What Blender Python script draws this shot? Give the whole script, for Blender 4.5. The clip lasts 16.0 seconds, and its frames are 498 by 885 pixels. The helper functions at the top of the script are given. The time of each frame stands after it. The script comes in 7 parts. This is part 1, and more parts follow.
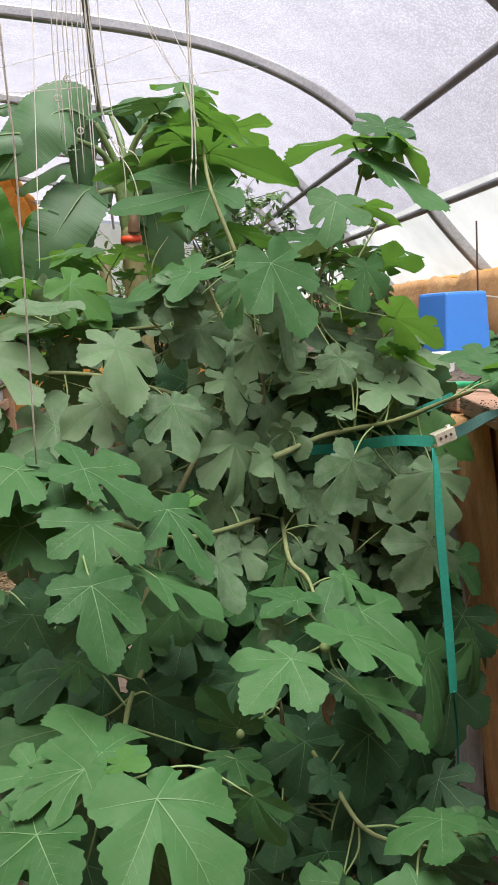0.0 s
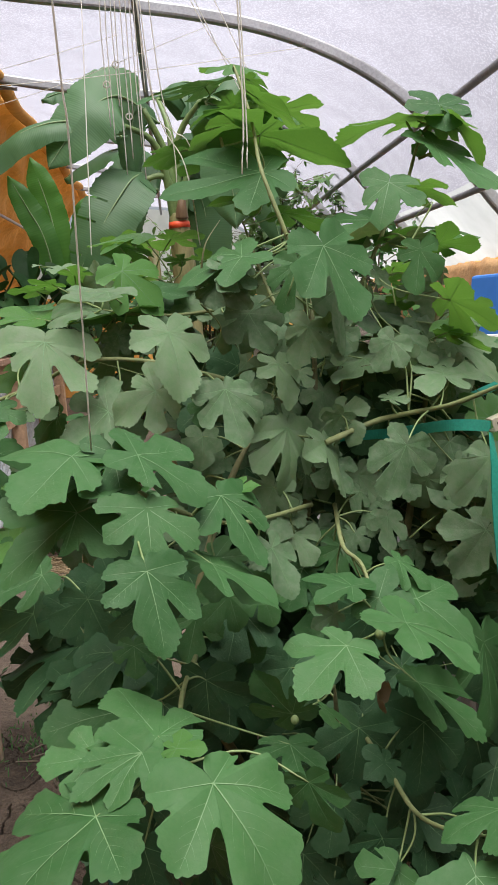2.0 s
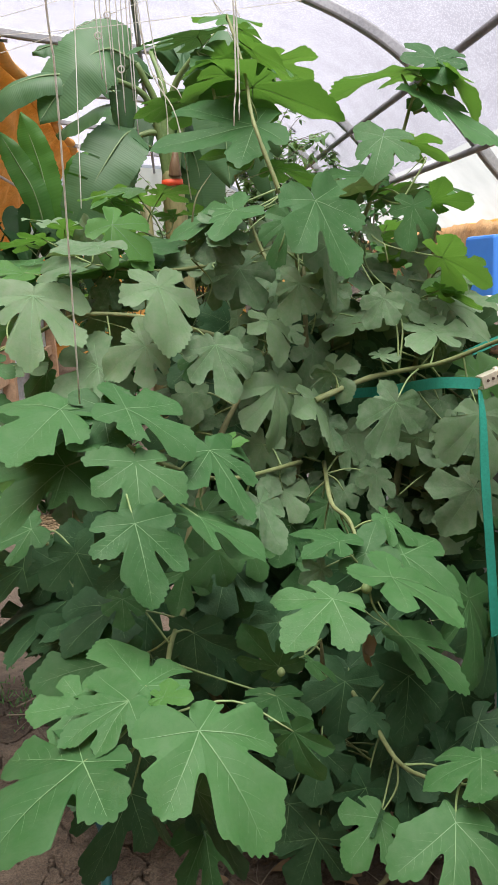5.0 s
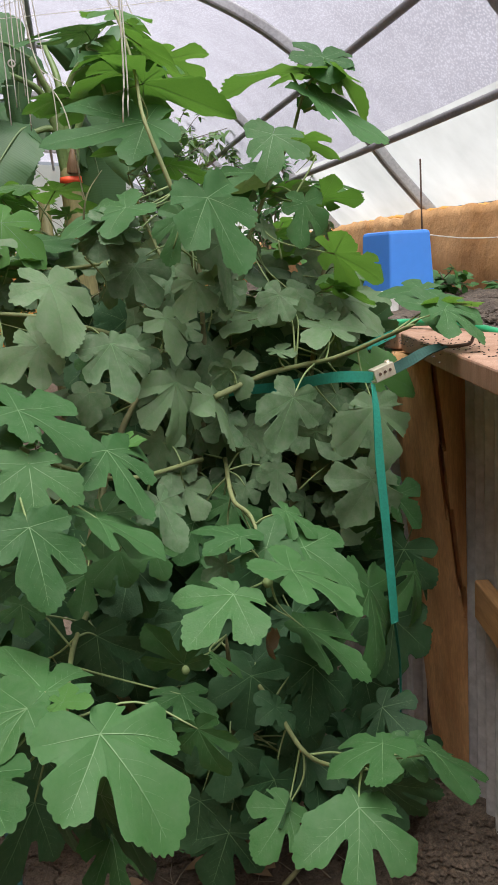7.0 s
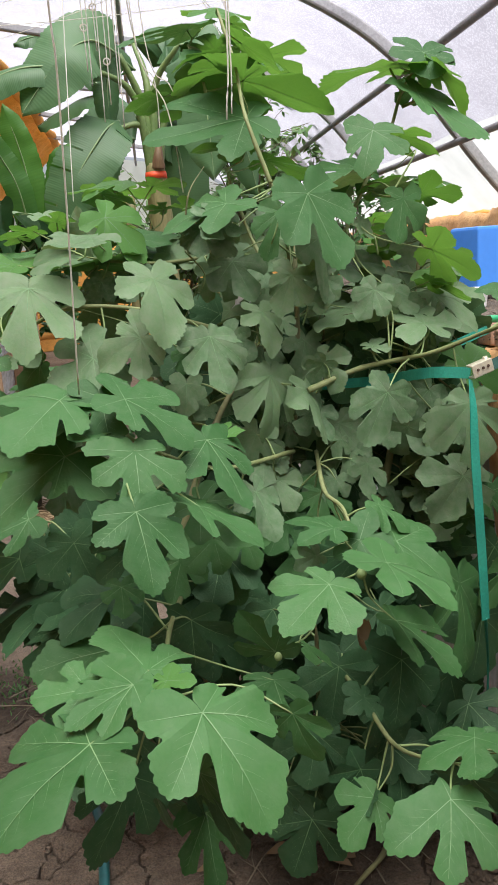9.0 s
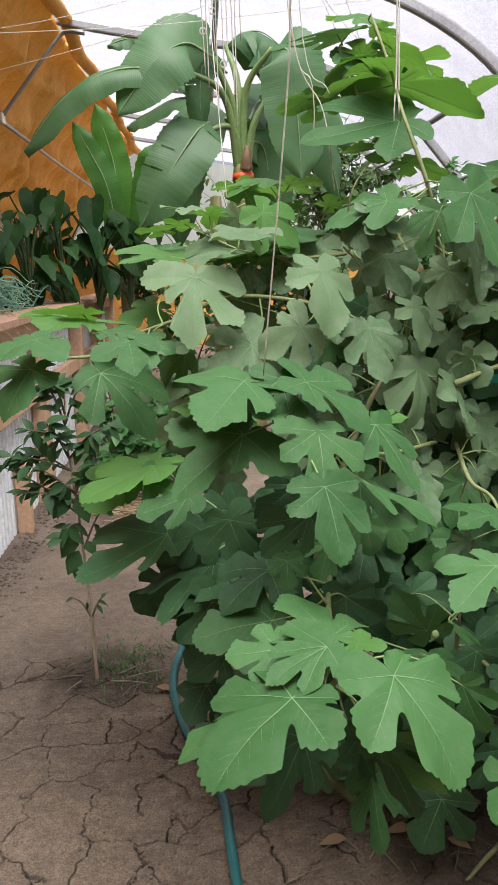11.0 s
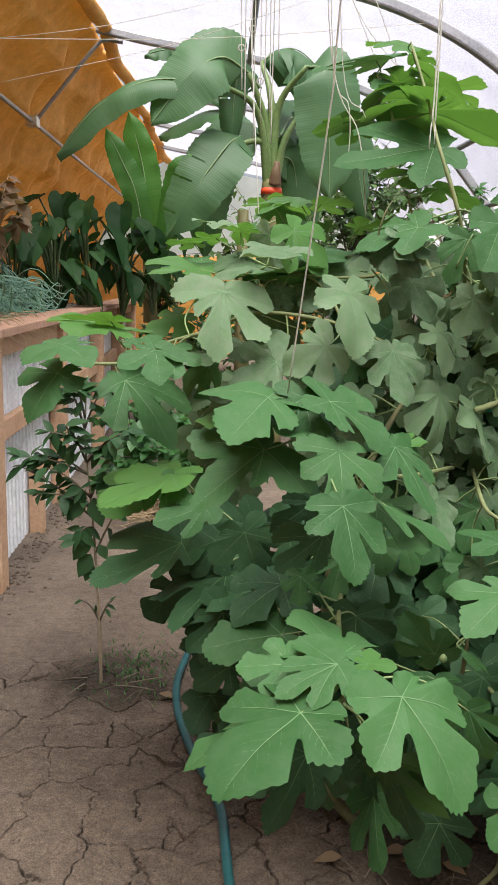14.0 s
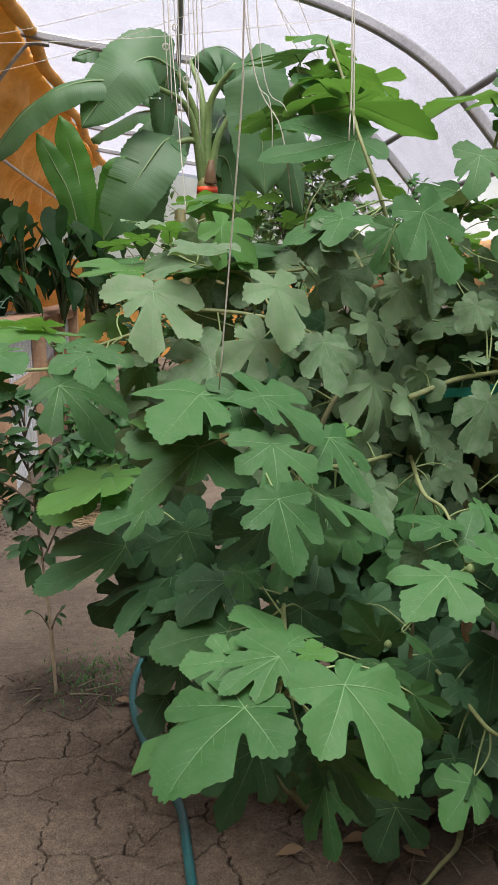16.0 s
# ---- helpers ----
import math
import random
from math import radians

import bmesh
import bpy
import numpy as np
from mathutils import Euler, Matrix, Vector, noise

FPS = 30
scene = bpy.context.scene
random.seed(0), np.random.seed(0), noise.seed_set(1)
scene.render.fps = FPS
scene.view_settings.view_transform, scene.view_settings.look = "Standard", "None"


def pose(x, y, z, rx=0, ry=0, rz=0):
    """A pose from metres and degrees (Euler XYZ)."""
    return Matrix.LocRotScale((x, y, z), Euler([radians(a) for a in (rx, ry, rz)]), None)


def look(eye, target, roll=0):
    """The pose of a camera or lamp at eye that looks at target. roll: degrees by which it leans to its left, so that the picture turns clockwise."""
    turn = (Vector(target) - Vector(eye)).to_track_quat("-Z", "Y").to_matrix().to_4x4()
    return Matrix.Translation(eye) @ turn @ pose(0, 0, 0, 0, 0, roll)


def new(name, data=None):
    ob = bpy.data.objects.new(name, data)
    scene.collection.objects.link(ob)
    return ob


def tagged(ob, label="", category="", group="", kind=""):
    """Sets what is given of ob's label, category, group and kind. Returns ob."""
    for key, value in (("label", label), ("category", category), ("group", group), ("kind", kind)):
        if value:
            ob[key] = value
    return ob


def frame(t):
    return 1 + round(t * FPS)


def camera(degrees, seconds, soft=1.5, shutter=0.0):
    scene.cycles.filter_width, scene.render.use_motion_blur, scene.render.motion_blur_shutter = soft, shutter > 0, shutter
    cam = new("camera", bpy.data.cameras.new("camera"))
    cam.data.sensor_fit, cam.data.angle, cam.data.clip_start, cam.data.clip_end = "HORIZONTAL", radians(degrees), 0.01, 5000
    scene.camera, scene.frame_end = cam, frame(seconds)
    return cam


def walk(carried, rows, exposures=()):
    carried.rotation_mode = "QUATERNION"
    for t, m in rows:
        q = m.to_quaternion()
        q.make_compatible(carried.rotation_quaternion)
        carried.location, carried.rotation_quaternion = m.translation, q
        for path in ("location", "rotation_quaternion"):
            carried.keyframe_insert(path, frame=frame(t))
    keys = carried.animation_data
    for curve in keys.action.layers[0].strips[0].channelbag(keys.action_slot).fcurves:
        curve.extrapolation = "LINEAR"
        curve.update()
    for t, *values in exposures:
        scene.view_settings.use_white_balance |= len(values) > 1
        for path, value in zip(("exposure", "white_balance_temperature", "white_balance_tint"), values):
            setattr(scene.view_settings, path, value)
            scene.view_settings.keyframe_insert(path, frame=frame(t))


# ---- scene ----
EXPO0 = 0.80
EXPOSE = [(0.0, -0.16), (0.5, -0.48), (1.0, -0.12), (1.5, -0.36), (2.0, -0.27), (2.5, -0.08), (3.0, -0.11), (5.5, -0.08), (6.0, -0.28), (6.5, -0.48), (7.0, -0.34), (7.5, -0.22), (8.0, 0.0), (9.0, 0.0), (10.0, 0.05), (12.5, 0.0), (15.0, 0.0), (15.5, -0.10), (16.0, -0.21)]
cam = camera(32.5, 16.0, soft=1.0)
PATH = [
    (0, (0.003, 0.023, 1.267), (0.268, 1.985, 0.985), -3.1),
    (0.5, (0.003, 0.026, 1.264), (0.225, 1.993, 0.979), -3.3),
    (1, (0.0, 0.027, 1.266), (0.192, 1.996, 0.974), -3.5),
    (1.5, (-0.002, 0.027, 1.267), (0.163, 1.998, 0.971), -3.7),
    (2, (-0.005, 0.032, 1.267), (0.147, 2.001, 0.957), -3.8),
    (2.5, (-0.006, 0.037, 1.257), (0.135, 2.006, 0.935), -3.8),
    (3, (-0.002, 0.037, 1.253), (0.138, 2.003, 0.915), -3.7),
    (5.3, (0.0, 0.029, 1.254), (0.173, 1.982, 0.857), -3.1),
    (5.5, (0.01, 0.029, 1.253), (0.2, 1.98, 0.855), -3.0),
    (6, (0.026, 0.027, 1.251), (0.345, 1.959, 0.842), -2.7),
    (6.5, (0.024, 0.027, 1.251), (0.378, 1.952, 0.84), -3.2),
    (7, (0.02, 0.026, 1.252), (0.387, 1.948, 0.84), -3.7),
    (7.5, (0.008, 0.024, 1.253), (0.372, 1.947, 0.842), -3.7),
    (8, (-0.004, 0.02, 1.255), (0.327, 1.949, 0.843), -3.6),
    (8.5, (-0.01, 0.015, 1.254), (0.276, 1.95, 0.84), -3.3),
    (9, (-0.024, 0.008, 1.255), (0.178, 1.954, 0.841), -3.4),
    (9.5, (-0.064, -0.004, 1.249), (0.099, 1.947, 0.839), -3.4),
    (10, (-0.174, -0.034, 1.246), (-0.055, 1.917, 0.822), -3.3),
    (10.2, (-0.203, -0.049, 1.245), (-0.094, 1.904, 0.83), -3.1),
    (12.3, (-0.248, -0.055, 1.251), (-0.182, 1.905, 0.861), 0.4),
    (12.5, (-0.26, -0.062, 1.253), (-0.202, 1.9, 0.868), 0.6),
    (13, (-0.257, -0.064, 1.253), (-0.204, 1.899, 0.878), 0.9),
    (13.5, (-0.247, -0.064, 1.251), (-0.187, 1.899, 0.874), 1.2),
    (14, (-0.242, -0.07, 1.254), (-0.178, 1.894, 0.88), 1.3),
    (14.5, (-0.234, -0.071, 1.255), (-0.162, 1.893, 0.881), 1.2),
    (15, (-0.223, -0.075, 1.252), (-0.133, 1.888, 0.88), 0.8),
    (15.5, (-0.214, -0.072, 1.249), (-0.068, 1.887, 0.876), -0.1),
    (16, (-0.211, -0.071, 1.25), (-0.039, 1.886, 0.874), -1.2),
]
walk(cam, [(t, look(eye, target, roll)) for t, eye, target, roll in PATH], exposures=[(t, EXPO0 + e) for t, e in EXPOSE])

# ---- light: an overcast sky over a film-covered growing house ----
world = bpy.data.worlds.new("overcast_sky")
scene.world = world
world.use_nodes = True
_nt = world.node_tree
_sky = _nt.nodes.new("ShaderNodeTexSky")
_sky.sky_type, _sky.sun_disc = "NISHITA", False
_sky.sun_elevation, _sky.sun_rotation = radians(70), radians(120)
_sky.dust_density, _sky.air_density, _sky.ozone_density = 5.0, 0.7, 1.0
_hsv = _nt.nodes.new("ShaderNodeHueSaturation")
_hsv.inputs["Saturation"].default_value = 0.45
_nt.links.new(_sky.outputs[0], _hsv.inputs["Color"])
_nt.links.new(_hsv.outputs[0], _nt.nodes["Background"].inputs[0])
_nt.nodes["Background"].inputs[1].default_value = 0.115

sun_data = bpy.data.lights.new("sun", "SUN")
sun_data.energy, sun_data.angle, sun_data.color = 4.2, radians(48), (1.0, 0.97, 0.93)
sun = new("sun", sun_data)
sun.matrix_world = look((0.3, -1.5, 9.0), (0.2, 2, 0))


# ---- small builders ----
def link_mesh(name, bm, mats, parent=None, label="", smooth=False):
    me = bpy.data.meshes.new(name)
    bm.to_mesh(me)
    bm.free()
    for m in (mats if isinstance(mats, (list, tuple)) else [mats]):
        me.materials.append(m)
    if smooth:
        for p in me.polygons:
            p.use_smooth = True
    ob = new(name, me)
    if parent is not None:
        ob.parent = parent
    if label:
        ob["label"] = label
    return ob


def part(name, bm, material, parent, label="", smooth=False):
    return link_mesh(name, bm, material, parent, label, smooth)


def thing(name, at, label, category, group="", kind=""):
    ob = new(name)
    ob.location = at
    ob.empty_display_size = 0.05
    return tagged(ob, label, category, group, kind)


def add_box(bm, lo, hi, bevel=0.0, mat=0, m=None):
    """A box between two corners, bevelled; m places it."""
    g = bmesh.ops.create_cube(bm, size=1.0)
    vs = g["verts"]
    size = [hi[k] - lo[k] for k in range(3)]
    mid = [(hi[k] + lo[k]) / 2 for k in range(3)]
    for v in vs:
        v.co = Vector((v.co.x * size[0] + mid[0], v.co.y * size[1] + mid[1], v.co.z * size[2] + mid[2]))
    faces = list({f for v in vs for f in v.link_faces})
    if bevel:
        es = list({e for v in vs for e in v.link_edges})
        r = bmesh.ops.bevel(bm, geom=es, offset=bevel, segments=2, affect="EDGES", profile=0.5)
        faces = r["faces"] + [f for f in faces if f.is_valid]
        vs = list({v for f in faces for v in f.verts})
    for f in faces:
        f.material_index = mat
    if m is not None:
        bmesh.ops.transform(bm, matrix=m, verts=[v for v in vs if v.is_valid])
    return vs


def smooth_path(pts, n):
    """A Catmull-Rom line through the points, n steps a span."""
    p = [Vector(q) for q in pts]
    p = [p[0] * 2 - p[1]] + p + [p[-1] * 2 - p[-2]]
    out = []
    for i in range(1, len(p) - 2):
        for k in range(n):
            t = k / n
            a, b, c, d = p[i - 1], p[i], p[i + 1], p[i + 2]
            out.append(0.5 * ((2 * b) + (c - a) * t + (2 * a - 5 * b + 4 * c - d) * t * t + (3 * b - a - 3 * c + d) * t ** 3))
    out.append(p[-2].copy())
    return out


def add_tube(bm, pts, r0, r1=None, sides=8, mat=0, cap=True, knob=0.0, rng=None):
    """A tapered round rod along a line of points."""
    r1 = r0 if r1 is None else r1
    pts = [Vector(p) for p in pts]
    rings, up = [], Vector((0.13, 0.31, 0.94))
    for i, p in enumerate(pts):
        d = (pts[min(i + 1, len(pts) - 1)] - pts[max(i - 1, 0)]).normalized()
        side = d.cross(up)
        if side.length < 1e-4:
            side = d.cross(Vector((1, 0, 0)))
        side.normalize()
        upv = side.cross(d)
        r = r0 + (r1 - r0) * i / max(1, len(pts) - 1)
        if knob and rng:
            r *= 1 + knob * (rng.random() - 0.5)
        rings.append([bm.verts.new(p + (side * math.cos(a) + upv * math.sin(a)) * r) for a in [2 * math.pi * k / sides for k in range(sides)]])
    for a, b in zip(rings, rings[1:]):
        for k in range(sides):
            f = bm.faces.new((a[k], a[(k + 1) % sides], b[(k + 1) % sides], b[k]))
            f.smooth, f.material_index = True, mat
    if cap:
        for ring, flip in ((rings[0], True), (rings[-1], False)):
            f = bm.faces.new(ring[::-1] if flip else ring)
            f.material_index = mat
    return rings


# ---- materials ----
def material(name):
    m = bpy.data.materials.new(name)
    m.use_nodes = True
    nt = m.node_tree
    return m, nt, nt.nodes["Principled BSDF"]


def tex_noise(nt, scale, detail=4.0, rough=0.55, coord="Object", stretch=None):
    tc = nt.nodes.new("ShaderNodeTexCoord")
    n = nt.nodes.new("ShaderNodeTexNoise")
    n.inputs["Scale"].default_value, n.inputs["Detail"].default_value, n.inputs["Roughness"].default_value = scale, detail, rough
    if stretch:
        mp = nt.nodes.new("ShaderNodeMapping")
        mp.inputs["Scale"].default_value = stretch
        nt.links.new(tc.outputs[coord], mp.inputs[0])
        nt.links.new(mp.outputs[0], n.inputs["Vector"])
    else:
        nt.links.new(tc.outputs[coord], n.inputs["Vector"])
    return n


def ramp(nt, source, stops):
    r = nt.nodes.new("ShaderNodeValToRGB")
    el = r.color_ramp.elements
    while len(el) < len(stops):
        el.new(0.5)
    for e, (p, c) in zip(el, stops):
        e.position, e.color = p, (*c, 1)
    nt.links.new(source, r.inputs[0])
    return r


def mix_col(nt, fac, a, b, mode="MIX"):
    n = nt.nodes.new("ShaderNodeMix")
    n.data_type, n.blend_type = "RGBA", mode
    for sock, val in ((n.inputs[0], fac), (n.inputs[6], a), (n.inputs[7], b)):
        if isinstance(val, (int, float)):
            sock.default_value = val
        elif isinstance(val, tuple):
            sock.default_value = (*val, 1)
        else:
            nt.links.new(val, sock)
    return n.outputs[2]


def bump(nt, bsdf, height, strength, distance=0.01):
    b = nt.nodes.new("ShaderNodeBump")
    b.inputs["Strength"].default_value, b.inputs["Distance"].default_value = strength, distance
    nt.links.new(height, b.inputs["Height"])
    nt.links.new(b.outputs[0], bsdf.inputs["Normal"])
    return b


def two_scale(name, dark, light, big=3.0, fine=40.0, rough=0.7, metal=0.0, bumps=0.3, dist=0.004, stretch=None, coord="Object", grit=(0.72, 1.15)):
    """A surface with stains at one scale and grain at another."""
    m, nt, b = material(name)
    n1, n2 = tex_noise(nt, big, coord=coord, stretch=stretch), tex_noise(nt, fine, 6, 0.65, coord=coord, stretch=stretch)
    base = ramp(nt, n1.outputs[0], [(0.3, dark), (0.7, light)])
    grain = ramp(nt, n2.outputs[0], [(0.25, (grit[0],) * 3), (0.75, (grit[1],) * 3)])
    col = mix_col(nt, 1.0, base.outputs[0], grain.outputs[0], "MULTIPLY")
    nt.links.new(col, b.inputs["Base Color"])
    b.inputs["Roughness"].default_value, b.inputs["Metallic"].default_value = rough, metal
    bump(nt, b, n2.outputs[0], bumps, dist)
    return m


def leafy(name, top, under, rough=0.5, glow=0.3, vary=0.25, dust=0.0, scale=30.0, sheen=0.35, island=False):
    """A leaf's blade: a waxy face that also lets light through."""
    m, nt, b = material(name)
    info = nt.nodes.new("ShaderNodeObjectInfo")
    n1, n2 = tex_noise(nt, scale, 4), tex_noise(nt, scale * 0.12 + 1.3, 2)
    a = mix_col(nt, n1.outputs[0], top, under)
    geo = nt.nodes.new("ShaderNodeNewGeometry")
    tone = ramp(nt, geo.outputs["Random Per Island"] if island else info.outputs["Random"], [(0.0, (1 - vary, 1 - vary * 0.8, 1 - vary)), (1.0, (1 + vary, 1 + vary * 0.6, 1 + vary * 0.6))])
    col = mix_col(nt, 1.0, a, tone.outputs[0], "MULTIPLY")
    if dust:
        d = ramp(nt, n2.outputs[0], [(0.35, (0, 0, 0)), (0.75, (dust, dust, dust))])
        col = mix_col(nt, d.outputs[0], col, (0.205, 0.248, 0.180))
    nt.links.new(col, b.inputs["Base Color"])
    b.inputs["Roughness"].default_value = rough
    b.inputs["Specular IOR Level"].default_value = sheen
    bump(nt, b, n1.outputs[0], 0.25, 0.003)
    tr = nt.nodes.new("ShaderNodeBsdfTranslucent")
    bright = mix_col(nt, 1.0, col, (1.75, 1.6, 0.8), "MULTIPLY")
    nt.links.new(bright, tr.inputs[0])
    mx = nt.nodes.new("ShaderNodeMixShader")
    mx.inputs[0].default_value = glow
    nt.links.new(b.outputs[0], mx.inputs[1])
    nt.links.new(tr.outputs[0], mx.inputs[2])
    nt.links.new(mx.outputs[0], nt.nodes["Material Output"].inputs[0])
    return m


def film(name, tint, clear, cell, relief):
    """Growing-house film: milky, letting the sky through; bubbled or plain."""
    m, nt, b = material(name)
    tc = nt.nodes.new("ShaderNodeTexCoord")
    v = nt.nodes.new("ShaderNodeTexVoronoi")
    v.inputs["Scale"].default_value = cell
    nt.links.new(tc.outputs["Object"], v.inputs["Vector"])
    n = tex_noise(nt, 5.0, 5)
    shade = ramp(nt, v.outputs["Distance"], [(0.05, (1, 1, 1)), (0.55, tuple(1 - relief for _ in range(3)))])
    stain = ramp(nt, n.outputs[0], [(0.3, tuple(0.86 * c for c in tint)), (0.7, tint)])
    col = mix_col(nt, 1.0, shade.outputs[0], stain.outputs[0], "MULTIPLY")
    tr = nt.nodes.new("ShaderNodeBsdfTranslucent")
    nt.links.new(col, tr.inputs[0])
    nt.links.new(col, b.inputs["Base Color"])
    b.inputs["Roughness"].default_value = 0.35
    bump(nt, b, v.outputs["Distance"], 0.3, 0.004)
    mx = nt.nodes.new("ShaderNodeMixShader")
    mx.inputs[0].default_value = 0.8
    nt.links.new(b.outputs[0], mx.inputs[1])
    nt.links.new(tr.outputs[0], mx.inputs[2])
    tp = nt.nodes.new("ShaderNodeBsdfTransparent")
    m2 = nt.nodes.new("ShaderNodeMixShader")
    m2.inputs[0].default_value = clear
    nt.links.new(mx.outputs[0], m2.inputs[1])
    nt.links.new(tp.outputs[0], m2.inputs[2])
    nt.links.new(m2.outputs[0], nt.nodes["Material Output"].inputs[0])
    return m


SOIL = two_scale("dry_soil", (0.112, 0.083, 0.062), (0.205, 0.157, 0.118), 2.2, 75.0, 0.95, 0, 1.0, 0.012)
BED_SOIL = two_scale("bed_soil", (0.05, 0.038, 0.030), (0.15, 0.12, 0.095), 14.0, 90.0, 0.95, 0, 0.9, 0.015)
FIELD = two_scale("field", (0.10, 0.12, 0.05), (0.17, 0.16, 0.08), 0.3, 6.0, 0.95, 0, 0.4, 0.03)
FOAM = two_scale("orange_foam", (0.60, 0.29, 0.06), (0.80, 0.45, 0.125), 1.6, 14.0, 0.8, 0, 0.7, 0.03)
PALEFOAM = two_scale("dusty_foam", (0.42, 0.21, 0.075), (0.58, 0.35, 0.17), 2.2, 16.0, 0.85, 0, 0.5, 0.02)
TIMBER = two_scale("weathered_timber", (0.50, 0.26, 0.105), (0.74, 0.44, 0.20), 5.0, 45.0, 0.75, 0, 0.4, 0.004, stretch=(6, 6, 0.7))
PINE = two_scale("raw_pine", (0.44, 0.26, 0.15), (0.60, 0.40, 0.26), 4.0, 45.0, 0.75, 0, 0.35, 0.003, stretch=(1, 0.5, 1))
CAPWOOD = two_scale("worn_cap_board", (0.33, 0.18, 0.115), (0.47, 0.30, 0.215), 5.0, 50.0, 0.85, 0, 0.5, 0.003, stretch=(4, 0.6, 4))
DUSTIRON = two_scale("dusty_corrugated_sheet", (0.50, 0.50, 0.51), (0.66, 0.66, 0.66), 5.0, 40.0, 0.65, 0.1, 0.2, 0.002)
IRON = two_scale("white_corrugated_sheet", (0.80, 0.84, 0.90), (0.90, 0.92, 0.96), 3.0, 30.0, 0.5, 0.15, 0.15, 0.002)
GALV = two_scale("galvanised_tube", (0.30, 0.30, 0.31), (0.42, 0.42, 0.43), 4.0, 60.0, 0.45, 0.6, 0.2, 0.002)
DARKPIPE = two_scale("dull_grey_pipe", (0.20, 0.20, 0.215), (0.30, 0.30, 0.315), 4.0, 60.0, 0.6, 0.2, 0.2, 0.002)
BUBBLE = film("bubbled_film", (0.56, 0.555, 0.645), 0.02, 85.0, 0.36)
PLAINFILM = film("plain_film", (0.64, 0.66, 0.665), 0.05, 1.1, 0.22)
ENDFILM = film("end_film", (0.86, 0.88, 0.88), 0.05, 3.0, 0.05)
WHITEPL = two_scale("white_plastic", (0.66, 0.67, 0.66), (0.8, 0.8, 0.8), 4, 40, 0.45, 0, 0.1, 0.002)
BLUE = two_scale("blue_plastic", (0.066, 0.25, 0.76), (0.070, 0.262, 0.78), 3, 30, 0.22, 0, 0.05, 0.0006, grit=(0.95, 1.02))
HOSE = two_scale("teal_hose", (0.008, 0.075, 0.085), (0.015, 0.13, 0.14), 6, 50, 0.4, 0, 0.1, 0.001)
STRAP = two_scale("green_webbing", (0.010, 0.185, 0.13), (0.018, 0.28, 0.20), 5, 220, 0.7, 0, 0.4, 0.0015)
DARKSTRAP = two_scale("worn_green_webbing", (0.012, 0.055, 0.045), (0.03, 0.10, 0.085), 30, 220, 0.8, 0, 0.4, 0.0015)
STEEL = two_scale("plated_steel", (0.62, 0.58, 0.44), (0.75, 0.71, 0.58), 8, 80, 0.35, 0.6, 0.1, 0.001)
RUST = two_scale("rusty_iron", (0.05, 0.03, 0.022), (0.10, 0.06, 0.04), 8, 80, 0.8, 0.3, 0.3, 0.001)
STRING = two_scale("white_twine", (0.55, 0.54, 0.5), (0.75, 0.74, 0.7), 30, 200, 0.8, 0, 0.2, 0.001)
GREENPIPE = two_scale("green_pipe", (0.02, 0.3, 0.12), (0.04, 0.4, 0.18), 6, 60, 0.4, 0, 0.1, 0.001)
REDTAPE = two_scale("red_tape", (0.7, 0.06, 0.02), (0.85, 0.12, 0.03), 6, 60, 0.5, 0, 0.1, 0.001)


def damp_shade_ring(m, centre, radius, tone):
    """Darker soil round a plant's foot, with a ragged edge: a watering stain, or damp plus painted shade."""
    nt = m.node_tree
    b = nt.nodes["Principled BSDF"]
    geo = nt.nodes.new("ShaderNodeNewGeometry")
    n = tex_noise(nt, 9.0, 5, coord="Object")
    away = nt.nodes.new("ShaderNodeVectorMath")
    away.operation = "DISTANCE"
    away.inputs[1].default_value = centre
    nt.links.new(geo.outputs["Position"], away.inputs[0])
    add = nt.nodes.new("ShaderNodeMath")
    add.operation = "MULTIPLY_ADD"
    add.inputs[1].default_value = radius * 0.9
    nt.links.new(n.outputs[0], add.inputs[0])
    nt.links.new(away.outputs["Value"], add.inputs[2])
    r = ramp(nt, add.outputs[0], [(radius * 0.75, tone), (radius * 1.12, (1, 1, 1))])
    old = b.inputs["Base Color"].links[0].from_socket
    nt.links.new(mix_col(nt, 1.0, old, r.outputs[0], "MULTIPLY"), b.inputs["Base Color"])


def speckle(m, scale, dark, light):
    """Grit: fine light and dark grains over the soil."""
    nt = m.node_tree
    b = nt.nodes["Principled BSDF"]
    n = tex_noise(nt, scale, 3, 0.7)
    r = ramp(nt, n.outputs[0], [(0.34, (dark,) * 3), (0.66, (light,) * 3)])
    old = b.inputs["Base Color"].links[0].from_socket
    nt.links.new(mix_col(nt, 1.0, old, r.outputs[0], "MULTIPLY"), b.inputs["Base Color"])


speckle(SOIL, 230.0, 0.62, 1.36)
speckle(SOIL, 26.0, 0.80, 1.18)
speckle(BED_SOIL, 120.0, 0.5, 1.6)
# watering stain at the sapling's foot
damp_shade_ring(SOIL, (-0.57, 2.46, 0.0), 0.38, (0.34, 0.325, 0.30))
# under the fig: damp soil together with the crown's shade, painted into the colour
damp_shade_ring(SOIL, (0.30, 1.64, 0.0), 0.62, (0.46, 0.44, 0.41))


